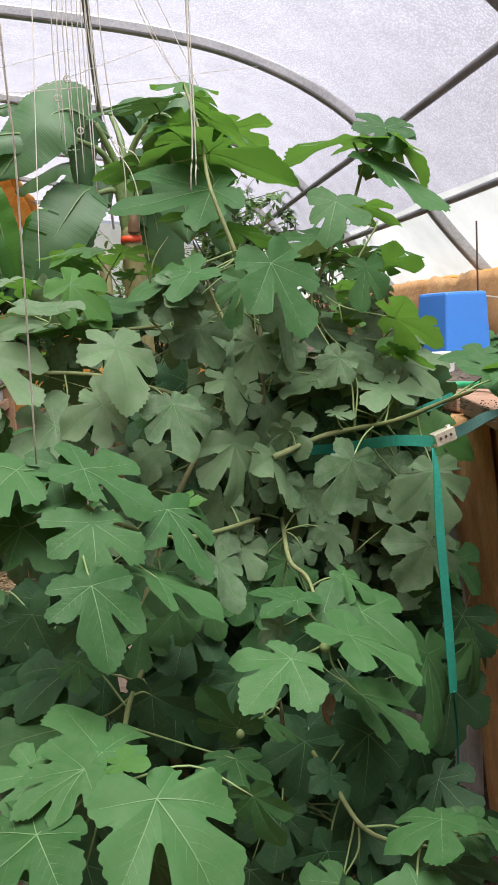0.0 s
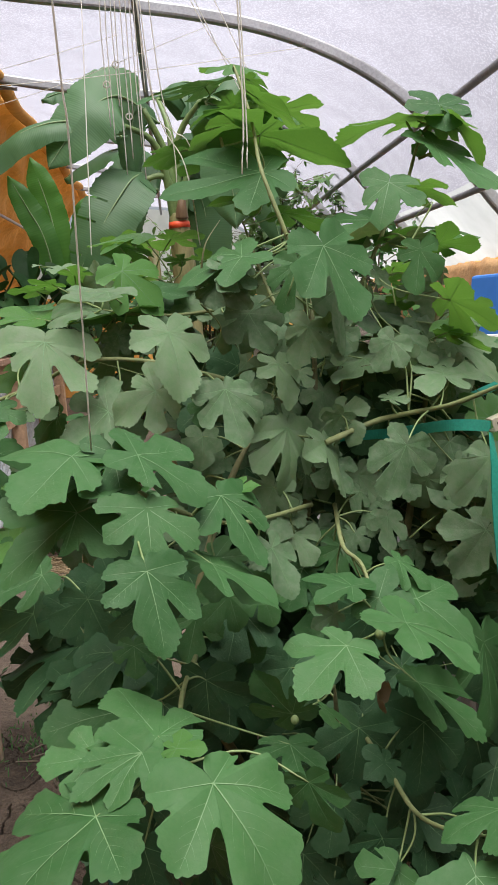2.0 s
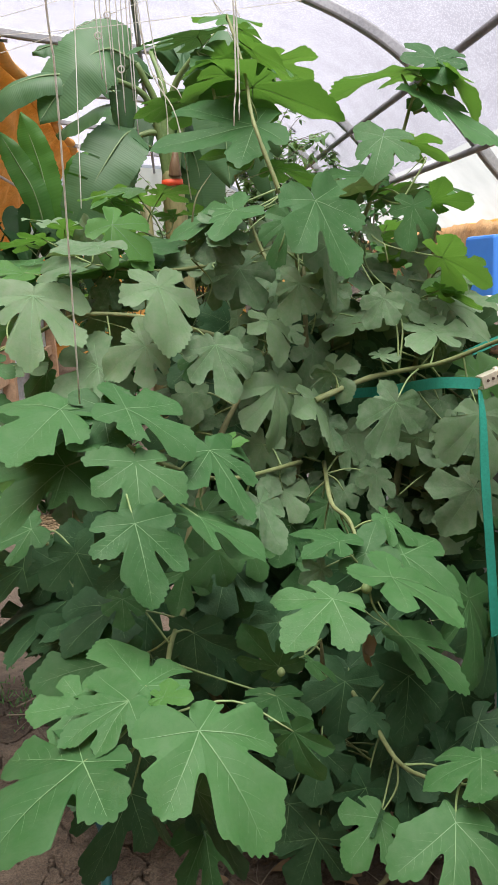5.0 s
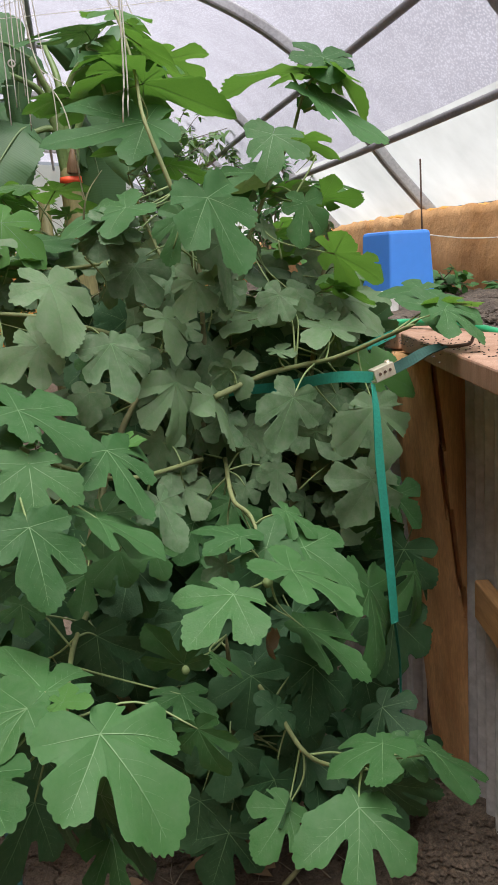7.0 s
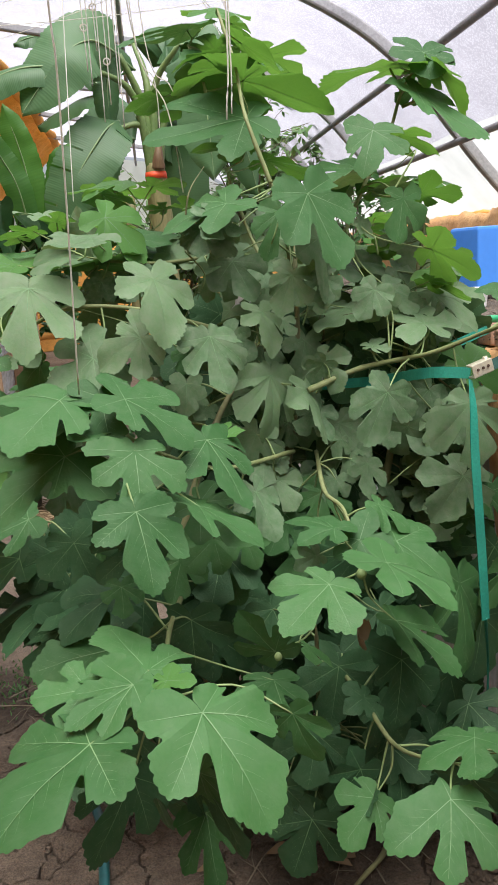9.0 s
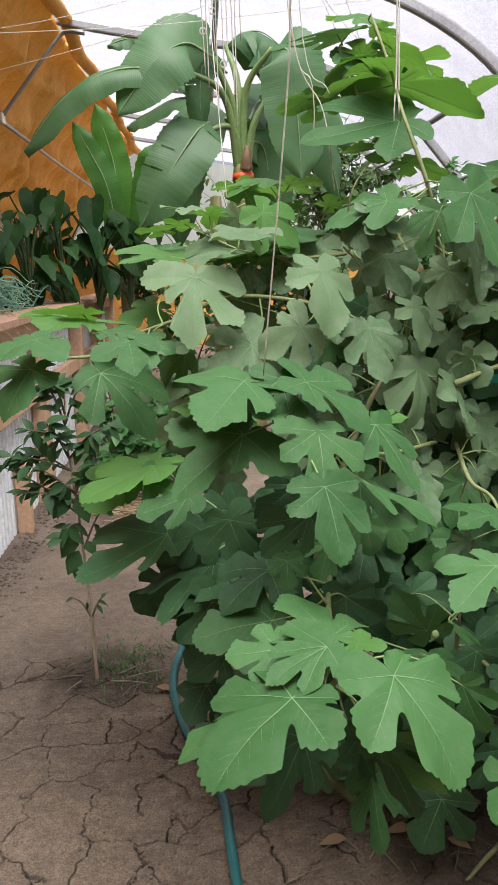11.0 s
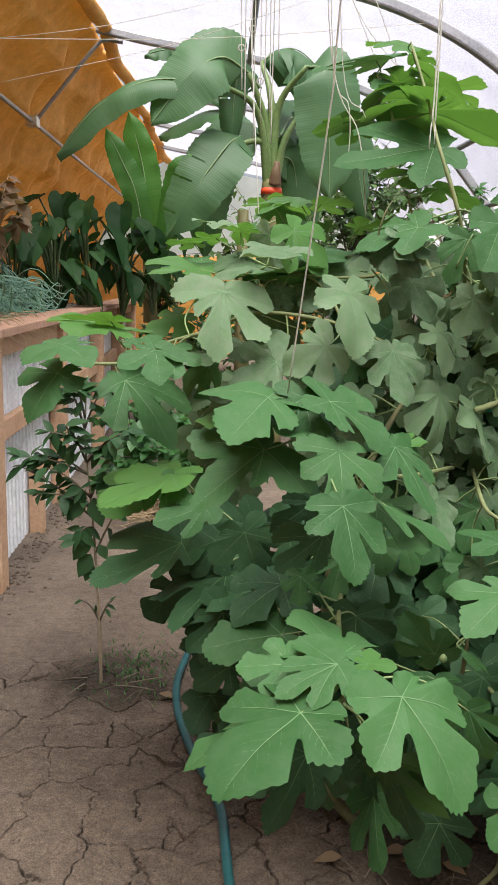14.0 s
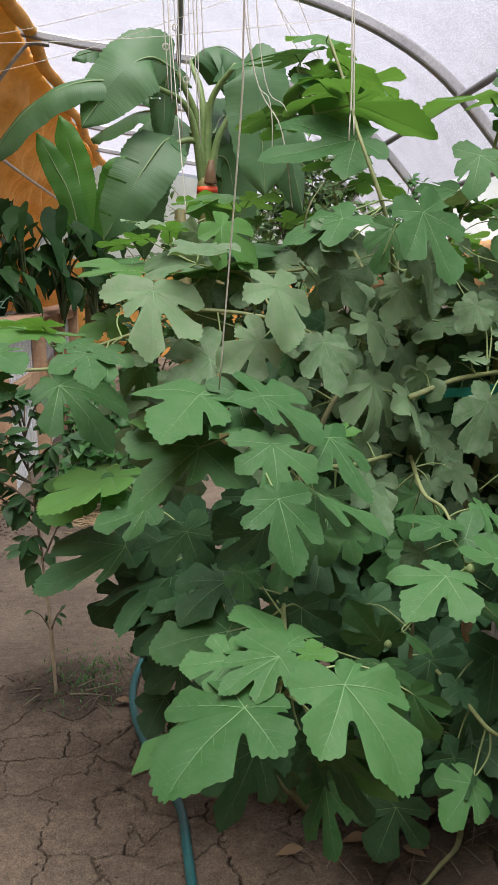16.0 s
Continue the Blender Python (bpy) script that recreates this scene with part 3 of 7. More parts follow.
def right_bed():
    bed = thing("raised_bed", (0, 0, 0), "waist-high raised bed of stained timber and white corrugated sheet", "raised bed", "raised beds")
    d1 = (CORNER - NEARPT).normalized()
    n1 = Vector((d1.y, -d1.x, 0))
    far_near = NEARPT - d1 * 2.2
    # edge towards the path
    plank("cap_board", far_near + n1 * 0.10 + Vector((0, 0, 1.055)), CORNER + n1 * 0.10 + Vector((0, 0, 1.055)), 0.20, 0.04, CAPWOOD, bed, "worn reddish cap board with peeling stain")
    bm = bmesh.new()
    a, b = far_near + n1 * 0.13, CORNER + n1 * 0.13 + d1 * 0.12
    corrugated(bm, (b.x, b.y), (a.x, a.y), -0.02, 1.03)
    part("corrugated_panel", bm, DUSTIRON, bed)
    plank("rail", far_near + n1 * 0.105 + Vector((0, 0, 0.53)), CORNER + n1 * 0.105 - d1 * 0.25 + Vector((0, 0, 0.53)), 0.03, 0.085, TIMBER, bed)
    # the leaning post at the corner, split along its length
    bm = bmesh.new()
    foot, top = Vector((0.920, 1.87, -0.05)), Vector((0.796, 1.85, 1.03))
    sides, rows = 96, []
    rng = random.Random(4)
    for j in range(41):
        t = j / 40
        c = foot.lerp(top, t)
        ring = []
        for k in range(sides):
            ang = 2 * math.pi * k / sides
            r = 0.086 * (1 + 0.16 * abs(math.cos(2 * ang + 0.8))) * (1.06 - 0.1 * t) + 0.0010 * math.sin(7 * t + k * 0.42) + 0.0008 * math.sin(23 * t + 0.7 * k)
            if k == 68 + round(1.6 * math.sin(5 * t + 1) + 2.2 * (t < 0.45)):
                r *= 0.60
            if k == 76 and t < 0.62 or k == 60 and 0.3 < t < 0.9:
                r *= 0.955
            ring.append(bm.verts.new(c + Vector((math.cos(ang) * r, math.sin(ang) * r, 0))))
        rows.append(ring)
    for a, b in zip(rows, rows[1:]):
        for k in range(sides):
            bm.faces.new((a[k], a[(k + 1) % sides], b[(k + 1) % sides], b[k])).smooth = not 64 <= k <= 73
    bm.faces.new(rows[0][::-1])
    bm.faces.new(rows[-1])
    part("post", bm, TIMBER, bed, "stout brown timber post, split along the grain")
    # the edge that runs on behind the tree
    bm = bmesh.new()
    corrugated(bm, (BACKPT.x, BACKPT.y), (CORNER.x + 0.09, CORNER.y + 0.13), -0.02, 0.98)
    part("corrugated_panel", bm, DUSTIRON, bed)
    bm = bmesh.new()
    corrugated(bm, (0.8, 9.0), (BACKPT.x, BACKPT.y), -0.02, 0.98)
    part("corrugated_panel", bm, DUSTIRON, bed)
    d2 = (BACKPT - CORNER).normalized()
    n2 = Vector((d2.y, -d2.x, 0))
    plank("cap_board", CORNER + n2 * 0.10 + d2 * 0.02 + Vector((0, 0, 1.054)), BACKPT + n2 * 0.10 + Vector((0, 0, 1.054)), 0.19, 0.038, CAPWOOD, bed)
    soil_heap("bed_soil_right", [(0.62, 0.0), (2.25, 0.0), (2.25, 1.9), (0.9, 1.9)], 0.98, 0.04, 7.0, "dark crumbly soil filling the raised bed")
    soil_heap("bed_soil_back", [(0.92, 1.88), (2.25, 1.88), (2.25, 9.0), (0.85, 9.0)], 1.03, 0.06, 9.0, "dark crumbly soil with chips of straw")


right_bed()

# ---- the fig tree ----
FIG = {
    "g": leafy("fig_leaf_green", (0.037, 0.122, 0.034), (0.051, 0.142, 0.045), 0.60, 0.18, 0.26, 0.12, 30.0, 0.28),
    "d": leafy("fig_leaf_dusty", (0.088, 0.176, 0.080), (0.120, 0.212, 0.106), 0.66, 0.18, 0.28, 0.5, 30.0, 0.3),
    # deep bluish green of the low leaves, darkened further for the crown's inner shade
    "k": leafy("fig_leaf_deep_shaded", (0.028, 0.088, 0.036), (0.040, 0.108, 0.046), 0.60, 0.10, 0.28, 0.10, 30.0, 0.25),
    "l": leafy("fig_leaf_young", (0.075, 0.20, 0.052), (0.095, 0.225, 0.062), 0.46, 0.36, 0.22, 0.0, 30.0, 0.25),
}
FIGVEIN = two_scale("fig_vein", (0.125, 0.25, 0.10), (0.18, 0.31, 0.14), 8, 60, 0.6, 0, 0.1, 0.001)
FIGSTEM = two_scale("fig_stem", (0.11, 0.12, 0.055), (0.21, 0.21, 0.10), 9, 70, 0.75, 0, 0.4, 0.002)
YOUNGSTEM = two_scale("fig_young_stem", (0.15, 0.185, 0.07), (0.25, 0.28, 0.125), 9, 70, 0.7, 0, 0.3, 0.0015)
PETIOLE = two_scale("fig_petiole", (0.17, 0.25, 0.09), (0.25, 0.33, 0.14), 9, 60, 0.6, 0, 0.2, 0.001)

LOBES = {  # angle and length of the side lobes (two) and the basal lobes (two), against a tip lobe of length 1; depth of the clefts
    "deep": ((56, 0.80), (60, 0.76), (112, 0.52), (116, 0.50), 0.31),
    "mid": ((55, 0.80), (58, 0.82), (110, 0.56), (114, 0.52), 0.38),
    "shallow": ((54, 0.80), (57, 0.78), (108, 0.60), (112, 0.58), 0.54),
    "long": ((48, 0.64), (52, 0.70), (103, 0.42), (106, 0.40), 0.36),
    "small": ((58, 0.78), (56, 0.74), (112, 0.48), (110, 0.46), 0.40),
}


def lobe_half(t, wide, foot):
    """Half width of a lobe at t of its length: nearly parallel sides from the foot out, then bluntly rounded."""
    k = np.clip(t / 0.56, 0, 1)
    body = foot + (wide - foot) * k * k * (3 - 2 * k)
    end = wide * np.clip(1 - (np.clip(t - 0.56, 0, 1) / 0.44) ** 1.9, 0, 1) ** 0.82
    return np.where((t < 0) | (t > 1), -1.0, np.where(t < 0.56, body, end))


def leaf_edge(lobes, cleft, rng, n):
    """The blade's rim from the joint round to the joint: rounded lobes parted by deep round-bottomed clefts, with a scalloped rim."""
    deg = -180 + 360 * np.arange(n) / n
    q = np.linspace(0.16, 1.4, 220)[:, None]
    r = np.full(n, 0.24)
    broad = rng.uniform(0.96, 1.18)
    order = sorted(lobes)
    for k, (ang, ln) in enumerate(order):
        gaps = [abs(order[j][0] - ang) for j in (k - 1, k + 1) if 0 <= j < len(order)]
        wide = (0.385 * ln if ang else 0.345) * broad * rng.uniform(0.93, 1.07) * min(1.0, 0.35 + min(gaps) / 80)
        turn = np.radians(deg - ang)[None, :] + rng.uniform(-0.10, 0.10) * (q / ln - 0.5) * (ang != 0)
        # the lobe's own coarse teeth, uneven from side to side
        t = q * np.cos(turn) / ln
        ph, num = rng.uniform(0, 6), rng.uniform(3.2, 4.6)
        jag = 1 + np.clip((t - 0.30) / 0.3, 0, 1) * (0.13 * np.abs(np.sin(t * math.pi * num + ph + 1.3 * np.sign(turn))) - 0.06)
        hit = (np.abs(q * np.sin(turn)) <= lobe_half(t, wide, wide * 0.82) * jag) & (np.abs(turn) < 1.45)
        r = np.maximum(r, np.where(hit, q, 0).max(0))
    for (a0, l0), (a1, l1) in zip(order, order[1:]):
        mid = (a0 * l1 + a1 * l0) / (l0 + l1) + rng.uniform(-2.5, 2.5)
        low = cleft * min(1.0, 0.40 + 0.60 * min(l0, l1)) * rng.uniform(0.95, 1.35)
        x = np.abs(deg - mid) / rng.uniform(3.4, 6.4)
        r = np.where(x < 1.2, np.minimum(r, low * (1 + 0.25 * x ** 4)), r)
    back = np.abs(deg) > 152
    r = np.where(back, r * (1 - 0.5 * (np.clip(np.abs(deg) - 152, 0, 28) / 28) ** 1.4), r)
    th = np.radians(deg)
    x, y = np.append(r * np.sin(th), 0.0), np.append(r * np.cos(th), -0.06)
    run = np.concatenate([[0], np.cumsum(np.hypot(np.diff(x), np.diff(y)))])
    at = np.linspace(0, run[-2], n)
    x, y = np.interp(at, run, x), np.interp(at, run, y)
    x, y = (0.25 * np.roll(x, 1) + 0.5 * x + 0.25 * np.roll(x, -1), 0.25 * np.roll(y, 1) + 0.5 * y + 0.25 * np.roll(y, -1))
    # rounded teeth along the rim, coarser and finer by turns
    dx, dy = np.gradient(x), np.gradient(y)
    ln = np.hypot(dx, dy) + 1e-9
    ph, pitch = rng.uniform(0, 6), rng.uniform(0.085, 0.125)
    tooth = np.abs(np.sin(math.pi * at / pitch + ph + 0.9 * np.sin(at * 5 + ph)))
    slow = np.sin(at * 9.5 + ph) + 0.6 * np.sin(at * 17 + 2 * ph)
    out = (0.034 * tooth * (0.65 + 0.35 * np.sin(at * 3.3 + ph)) + 0.009 * slow - 0.017) * np.clip(np.hypot(x, y) / 0.45 - 0.35, 0, 1)
    away = np.hypot(x, y) + 1e-9
    facing = np.abs(-dy * x + dx * y) / (ln * away)
    out = out * np.clip(facing * 1.35 - 0.05, 0.04, 1)
    return x, y, x - dy / ln * out, y + dx / ln * out


def leaf_mesh(lobes, cleft, droop, wave, seed, n=340):
    """A blade, one long from the joint to the tip, with raised pale veins on both faces."""
    rng = random.Random(seed)
    lobes = [(0.0, 1.0)] + list(lobes)
    sx, sy, ex, ey = leaf_edge(lobes, cleft, rng, n)
    axes = [radians(a) for a, ln in lobes]
    sag = [droop * rng.uniform(0.4, 1.7) for a in lobes]
    vee = rng.uniform(0.05, 0.17)
    p1, p2 = rng.uniform(0, 6), rng.uniform(0, 6)

    def height(x, y):
        q = np.hypot(x, y)
        th = np.arctan2(x, y)
        near = np.stack([np.abs(th - a) for a in axes])
        off = near.min(0)
        bend = np.take(np.array(sag), near.argmin(0))
        soft = np.exp(-(off / 0.35) ** 2)
        return vee * q * np.sin(np.minimum(off, 0.8)) - q * q * (droop * (1 - soft) + bend * soft) + wave * np.sin(4.6 * x + p1) * np.sin(4.1 * y + p2) * (0.2 + q) + 0.35 * wave * np.sin(11 * x + p2) * np.sin(10 * y + p1) * q

    fr = (0.2, 0.42, 0.64, 0.84, 1.0)
    th = np.arctan2(ex, ey)
    co, faces = [np.zeros((1, 3))], []
    for f in fr:
        x, y = (ex, ey) if f == 1.0 else (sx * f, sy * f)
        z = height(x, y) + (0.010 * np.sin(th * 9 + p1) * np.clip((f - 0.7) / 0.3, 0, 1))
        co.append(np.stack([x, y, z], 1))
    for j in range(len(fr)):
        a0, b0 = 1 + (j - 1) * n, 1 + j * n
        for k in range(n - 1):
            faces.append((0, b0 + k + 1, b0 + k) if j == 0 else (a0 + k, a0 + k + 1, b0 + k + 1, b0 + k))
    n_blade = len(faces)
    count = [1 + n * len(fr)]

    def vein(px, py, ang, ln, w0, steps, bend, side):
        t = np.linspace(0, 1, steps + 1)
        aa = radians(ang) + radians(bend) * t
        dx, dy = np.sin(aa), np.cos(aa)
        x = px + np.concatenate([[0], np.cumsum(dx[1:])]) * ln / steps
        y = py + np.concatenate([[0], np.cumsum(dy[1:])]) * ln / steps
        w = w0 * (1 - 0.82 * t)
        z = height(x, y) + 0.0055 * side
        row = np.stack([np.stack([x - dy * w, y + dx * w, z], 1), np.stack([x + dy * w, y - dx * w, z], 1)], 1)
        co.append(row.reshape(-1, 3))
        b = count[0]
        for i in range(steps):
            q = (b + 2 * i, b + 2 * i + 1, b + 2 * i + 3, b + 2 * i + 2)
            faces.append(q if side > 0 else q[::-1])
        count[0] += 2 * (steps + 1)

    for k, (ang, ln) in enumerate(lobes):
        turn = rng.uniform(-5, 5) if k else rng.uniform(-3, 3)
        for side in (1, -1):
            vein(0, 0, ang - turn / 2, ln * 0.90, 0.0056 if k == 0 else 0.0046 if k < 3 else 0.0036, 9, turn, side)
        if k < 3:
            for j in (0.24, 0.38, 0.52, 0.66, 0.79):
                px, py = math.sin(radians(ang)) * ln * j, math.cos(radians(ang)) * ln * j
                for e in (-1, 1):
                    reach = 0.30 * ln * (1.22 - j)
                    vein(px, py, ang + e * 50, reach, 0.0011, 4, -20 * e, 1)
    me = bpy.data.meshes.new("leaf")
    me.from_pydata(np.concatenate(co).tolist(), [], faces)
    me.polygons.foreach_set("use_smooth", [True] * len(faces))
    me.polygons.foreach_set("material_index", [0] * n_blade + [1] * (len(faces) - n_blade))
    me.update()
    return me


LEAF_MESHES = {}


def leaf_data(shape, look_key, variant):
    key = (shape, look_key, variant)
    if key not in LEAF_MESHES:
        one, two, low, lower, cleft = LOBES[shape]
        rng = random.Random(variant * 31 + len(shape))
        lobes = [(s * a * rng.uniform(0.93, 1.07), ln * rng.uniform(0.9, 1.1)) for s, (a, ln) in ((-1, one), (1, two), (-1, low), (1, lower))]
        me = leaf_mesh(lobes, cleft, (0.05, 0.16, 0.28, 0.10, 0.22)[variant % 5], 0.10 if look_key == "d" else 0.06, 100 + variant, 240)
        me.materials.append(FIG[look_key])
        me.materials.append(FIGVEIN)
        LEAF_MESHES[key] = me
    return LEAF_MESHES[key]


fig_tree = thing("fig_tree", (0.24, 1.78, 0.0), "bushy fig tree with large lobed green leaves rooted in the soil", "fig tree")
FACING = {"F": (0, -0.70, 0.70), "V": (0, -0.94, 0.34), "U": (0, -0.28, 0.96), "B": (0.05, 0.30, 0.95), "L": (-0.45, -0.6, 0.65), "R": (0.4, -0.65, 0.65), "W": (0, -0.55, 0.83), "H": (0, -0.06, 1.0), "h": (0.42, -0.14, 0.9)}
ROOT = Vector((0.24, 1.78, 0.0))
fig_rng = random.Random(17)
fig_count = [0]


def fig_leaf(joint, tip, facing, shape, look_key, stalk=True):
    """One leaf with its stalk."""
    joint, tip = Vector(joint), Vector(tip)
    axis = tip - joint
    size = axis.length
    axis.normalize()
    nrm = Vector(FACING[facing] if isinstance(facing, str) else facing).normalized()
    if facing == "V" and joint.z < 0.75:
        nrm = Vector((0, -1.0, -0.02))      # the low leaves hang straight down
    nrm = nrm + Vector((fig_rng.uniform(-0.12, 0.12), fig_rng.uniform(-0.08, 0.08), 0))
    nrm = nrm - axis * nrm.dot(axis)
    nrm.normalize()
    side = axis.cross(nrm)
    m = Matrix((side, axis, nrm)).transposed().to_4x4()
    ob = new("leaf", leaf_data(shape, look_key, fig_count[0] % 5))
    fig_count[0] += 1
    ob.parent = fig_tree
    mirror = -1 if fig_rng.random() < 0.5 else 1
    wide = fig_rng.uniform(0.92, 1.08)
    ob.matrix_local = Matrix.Translation(joint - ROOT) @ m @ Matrix.Diagonal((mirror * size * wide, size, size, 1))
    if not stalk:
        return
    leaf_stalk(joint, axis, nrm, size)


LEAF_JOINTS, STEM_LINES = [], []


def leaf_stalk(joint, axis, nrm, size):
    """Kept until every limb stands."""
    LEAF_JOINTS.append((joint, axis, nrm, size))


def fig_stalks():
    """Each stalk bends from its blade to the nearest limb, or to a hidden twig behind."""
    pts = np.array([tuple(p) for p in STEM_LINES])
    for joint, axis, nrm, size in LEAF_JOINTS:
        away = np.linalg.norm(pts - np.array(joint) + np.array(axis) * size * 0.25, axis=1)
        foot = STEM_LINES[int(away.argmin())]
        if away.min() > 0.20:
            foot = joint - axis * size * 0.45 - nrm * size * 0.5 + Vector((0, 0.05, -0.02))
        run = (foot - joint).length
        bow = joint.lerp(foot, 0.45) - axis * run * 0.14 - nrm * run * 0.10
        line = smooth_path([joint - nrm * 0.001, bow, foot], 5)
        bm = bmesh.new()
        add_tube(bm, [p - ROOT for p in line], 0.0014, 0.0021 if away.min() <= 0.20 else 0.0008, 6)
        part("petiole", bm, PETIOLE, fig_tree)


def fig_blade(joint, tip, facing, look_key, left, right, low_left, low_right):
    """A leaf of its own shape: the angle and length of its side and basal lobes against the tip lobe."""
    joint, tip = Vector(joint), Vector(tip)
    axis = tip - joint
    size = axis.length
    axis.normalize()
    nrm = Vector(facing)
    nrm = (nrm - axis * nrm.dot(axis)).normalized()
    side = axis.cross(nrm)
    fig_count[0] += 1
    k = fig_count[0]
    lobes = [(s * a, ln) for s, (a, ln) in ((-1, left), (1, right), (-1, low_left), (1, low_right))]
    me = leaf_mesh(lobes, 0.33 + 0.14 * ((k * 0.618) % 1.0), 0.06 + 0.16 * ((k * 0.377) % 1.0), 0.085 if look_key == "d" else 0.05, 500 + k)
    me.materials.append(FIG[look_key])
    me.materials.append(FIGVEIN)
    ob = new("leaf", me)
    ob.parent = fig_tree
    ob.matrix_local = Matrix.Translation(joint - ROOT) @ Matrix((side, axis, nrm)).transposed().to_4x4() @ Matrix.Scale(size, 4)
    leaf_stalk(joint, axis, nrm, size)


def limb(points, r0, r1):
    """A stem that narrows to a bud at its end."""
    bm = bmesh.new()
    rng = random.Random(len(points) * 7 + int(r0 * 9000))
    line = smooth_path(points, 7)
    STEM_LINES.extend(line[2:])
    rings = add_tube(bm, [p - ROOT for p in line], r0, min(r1, 0.0034), 9, knob=0.22, rng=rng)
    mid = sum((v.co for v in rings[-1]), Vector()) / 9
    for v in rings[-1]:
        v.co = mid + (v.co - mid) * 0.35
    part("limb", bm, FIGSTEM if r0 > 0.0068 else YOUNGSTEM, fig_tree)


limb([(0.20, 1.84, -0.03), (0.19, 1.84, 0.35), (0.22, 1.74, 0.75), (0.26, 1.72, 1.02), (0.27, 1.73, 1.30)], 0.018, 0.010)
limb([(0.28, 1.84, -0.03), (0.34, 1.84, 0.30), (0.42, 1.72, 0.70), (0.50, 1.76, 1.05), (0.56, 1.80, 1.32)], 0.015, 0.008)
limb([(0.18, 1.78, -0.03), (0.07, 1.74, 0.28), (-0.02, 1.62, 0.60), (0.06, 1.58, 0.92), (0.18, 1.66, 1.10)], 0.014, 0.007)
limb([(0.22, 1.76, 0.0), (0.25, 1.66, 0.22), (0.24, 1.52, 0.40), (0.22, 1.40, 0.62)], 0.012, 0.006)
limb([(0.10, 1.70, 0.0), (-0.10, 1.62, 0.30), (-0.20, 1.62, 0.62)], 0.014, 0.008)

# ---- the fig's leaves: where the stalk meets the blade, the tip, the blade's facing, shape and look ----
fig_blade((-0.002, 0.956, 0.724), (0.081, 0.863, 0.632), (0.35, -0.48, 0.80), 'g', (55, 0.70), (58, 0.72), (112, 0.33), (113, 0.54))
fig_blade((-0.066, 1.056, 0.739), (-0.125, 1.148, 0.773), (0.23, -0.21, 0.95), 'g', (61, 0.81), (73, 0.75), (115, 0.54), (115, 0.54))
fig_blade((-0.083, 0.990, 0.753), (-0.168, 0.954, 0.729), (-0.12, -0.33, 0.94), 'g', (32, 0.85), (32, 0.85), (80, 0.64), (80, 0.84))
fig_blade((-0.136, 0.930, 0.715), (-0.246, 0.817, 0.679), (-0.21, -0.09, 0.97), 'g', (63, 0.64), (77, 0.79), (115, 0.38), (122, 0.59))
fig_blade((-0.176, 1.000, 0.652), (-0.291, 0.973, 0.641), (-0.10, 0.03, 0.99), 'g', (51, 0.75), (50, 0.70), (105, 0.50), (105, 0.50))
fig_blade((-0.042, 0.990, 0.754), (-0.005, 0.978, 0.757), (-0.12, -0.16, 0.98), 'l', (93, 0.94), (95, 0.67), (147, 0.62), (147, 0.62))
fig_blade((-0.010, 1.020, 0.605), (0.071, 0.979, 0.508), (-0.71, -0.61, -0.34), 'g', (52, 0.69), (42, 0.75), (106, 0.45), (106, 0.45))
fig_blade((-0.016, 1.080, 0.583), (-0.011, 1.063, 0.504), (0.24, -0.95, 0.22), 'k', (32, 0.80), (41, 0.78), (86, 0.53), (86, 0.53))
fig_blade((-0.004, 1.090, 0.494), (0.010, 1.049, 0.389), (0.62, -0.70, 0.35), 'g', (36, 0.77), (40, 0.77), (90, 0.51), (90, 0.51))
fig_blade((-0.103, 1.120, 0.545), (-0.166, 1.054, 0.450), (0.56, -0.81, 0.18), 'k', (50, 0.74), (40, 0.73), (95, 0.68), (80, 0.68))
fig_blade((-0.066, 1.117, 0.937), (-0.045, 1.061, 0.839), (0.35, -0.78, 0.52), 'g', (39, 0.83), (62, 0.65), (95, 0.53), (95, 0.53))
fig_blade((-0.063, 1.202, 1.002), (-0.057, 1.137, 0.916), (0.24, -0.76, 0.60), 'g', (52, 0.85), (56, 0.74), (97, 0.44), (94, 0.69))
fig_blade((0.045, 1.314, 0.986), (0.105, 1.232, 0.900), (0.46, -0.46, 0.76), 'g', (38, 0.68), (56, 0.76), (86, 0.73), (95, 0.50))
fig_blade((0.065, 1.360, 0.981), (0.083, 1.403, 1.000), (-0.32, -0.28, 0.91), 'l', (67, 0.50), (75, 0.94), (121, 0.33), (121, 0.33))
fig_blade((0.121, 1.345, 0.887), (0.153, 1.309, 0.813), (0.55, -0.63, 0.55), 'd', (69, 0.70), (76, 0.65), (123, 0.46), (123, 0.46))
fig_blade((0.021, 1.220, 0.909), (0.112, 1.151, 0.863), (0.45, -0.00, 0.89), 'g', (69, 0.74), (40, 0.73), (123, 0.49), (123, 0.49))
fig_blade((-0.064, 1.330, 0.831), (-0.147, 1.315, 0.764), (0.00, -0.97, 0.22), 'k', (32, 0.68), (33, 0.85), (86, 0.45), (86, 0.45))
fig_blade((-0.128, 1.420, 0.706), (-0.218, 1.354, 0.677), (0.00, -0.41, 0.91), 'k', (64, 0.71), (51, 0.86), (118, 0.47), (118, 0.47))
fig_blade((-0.077, 1.400, 0.868), (-0.154, 1.387, 0.813), (0.00, -0.97, 0.22), 'k', (46, 0.75), (41, 0.59), (100, 0.49), (100, 0.49))
fig_blade((-0.073, 1.260, 1.068), (0.032, 1.232, 1.013), (0.36, -0.37, 0.86), 'g', (60, 0.88), (54, 0.61), (128, 0.67), (113, 0.52))
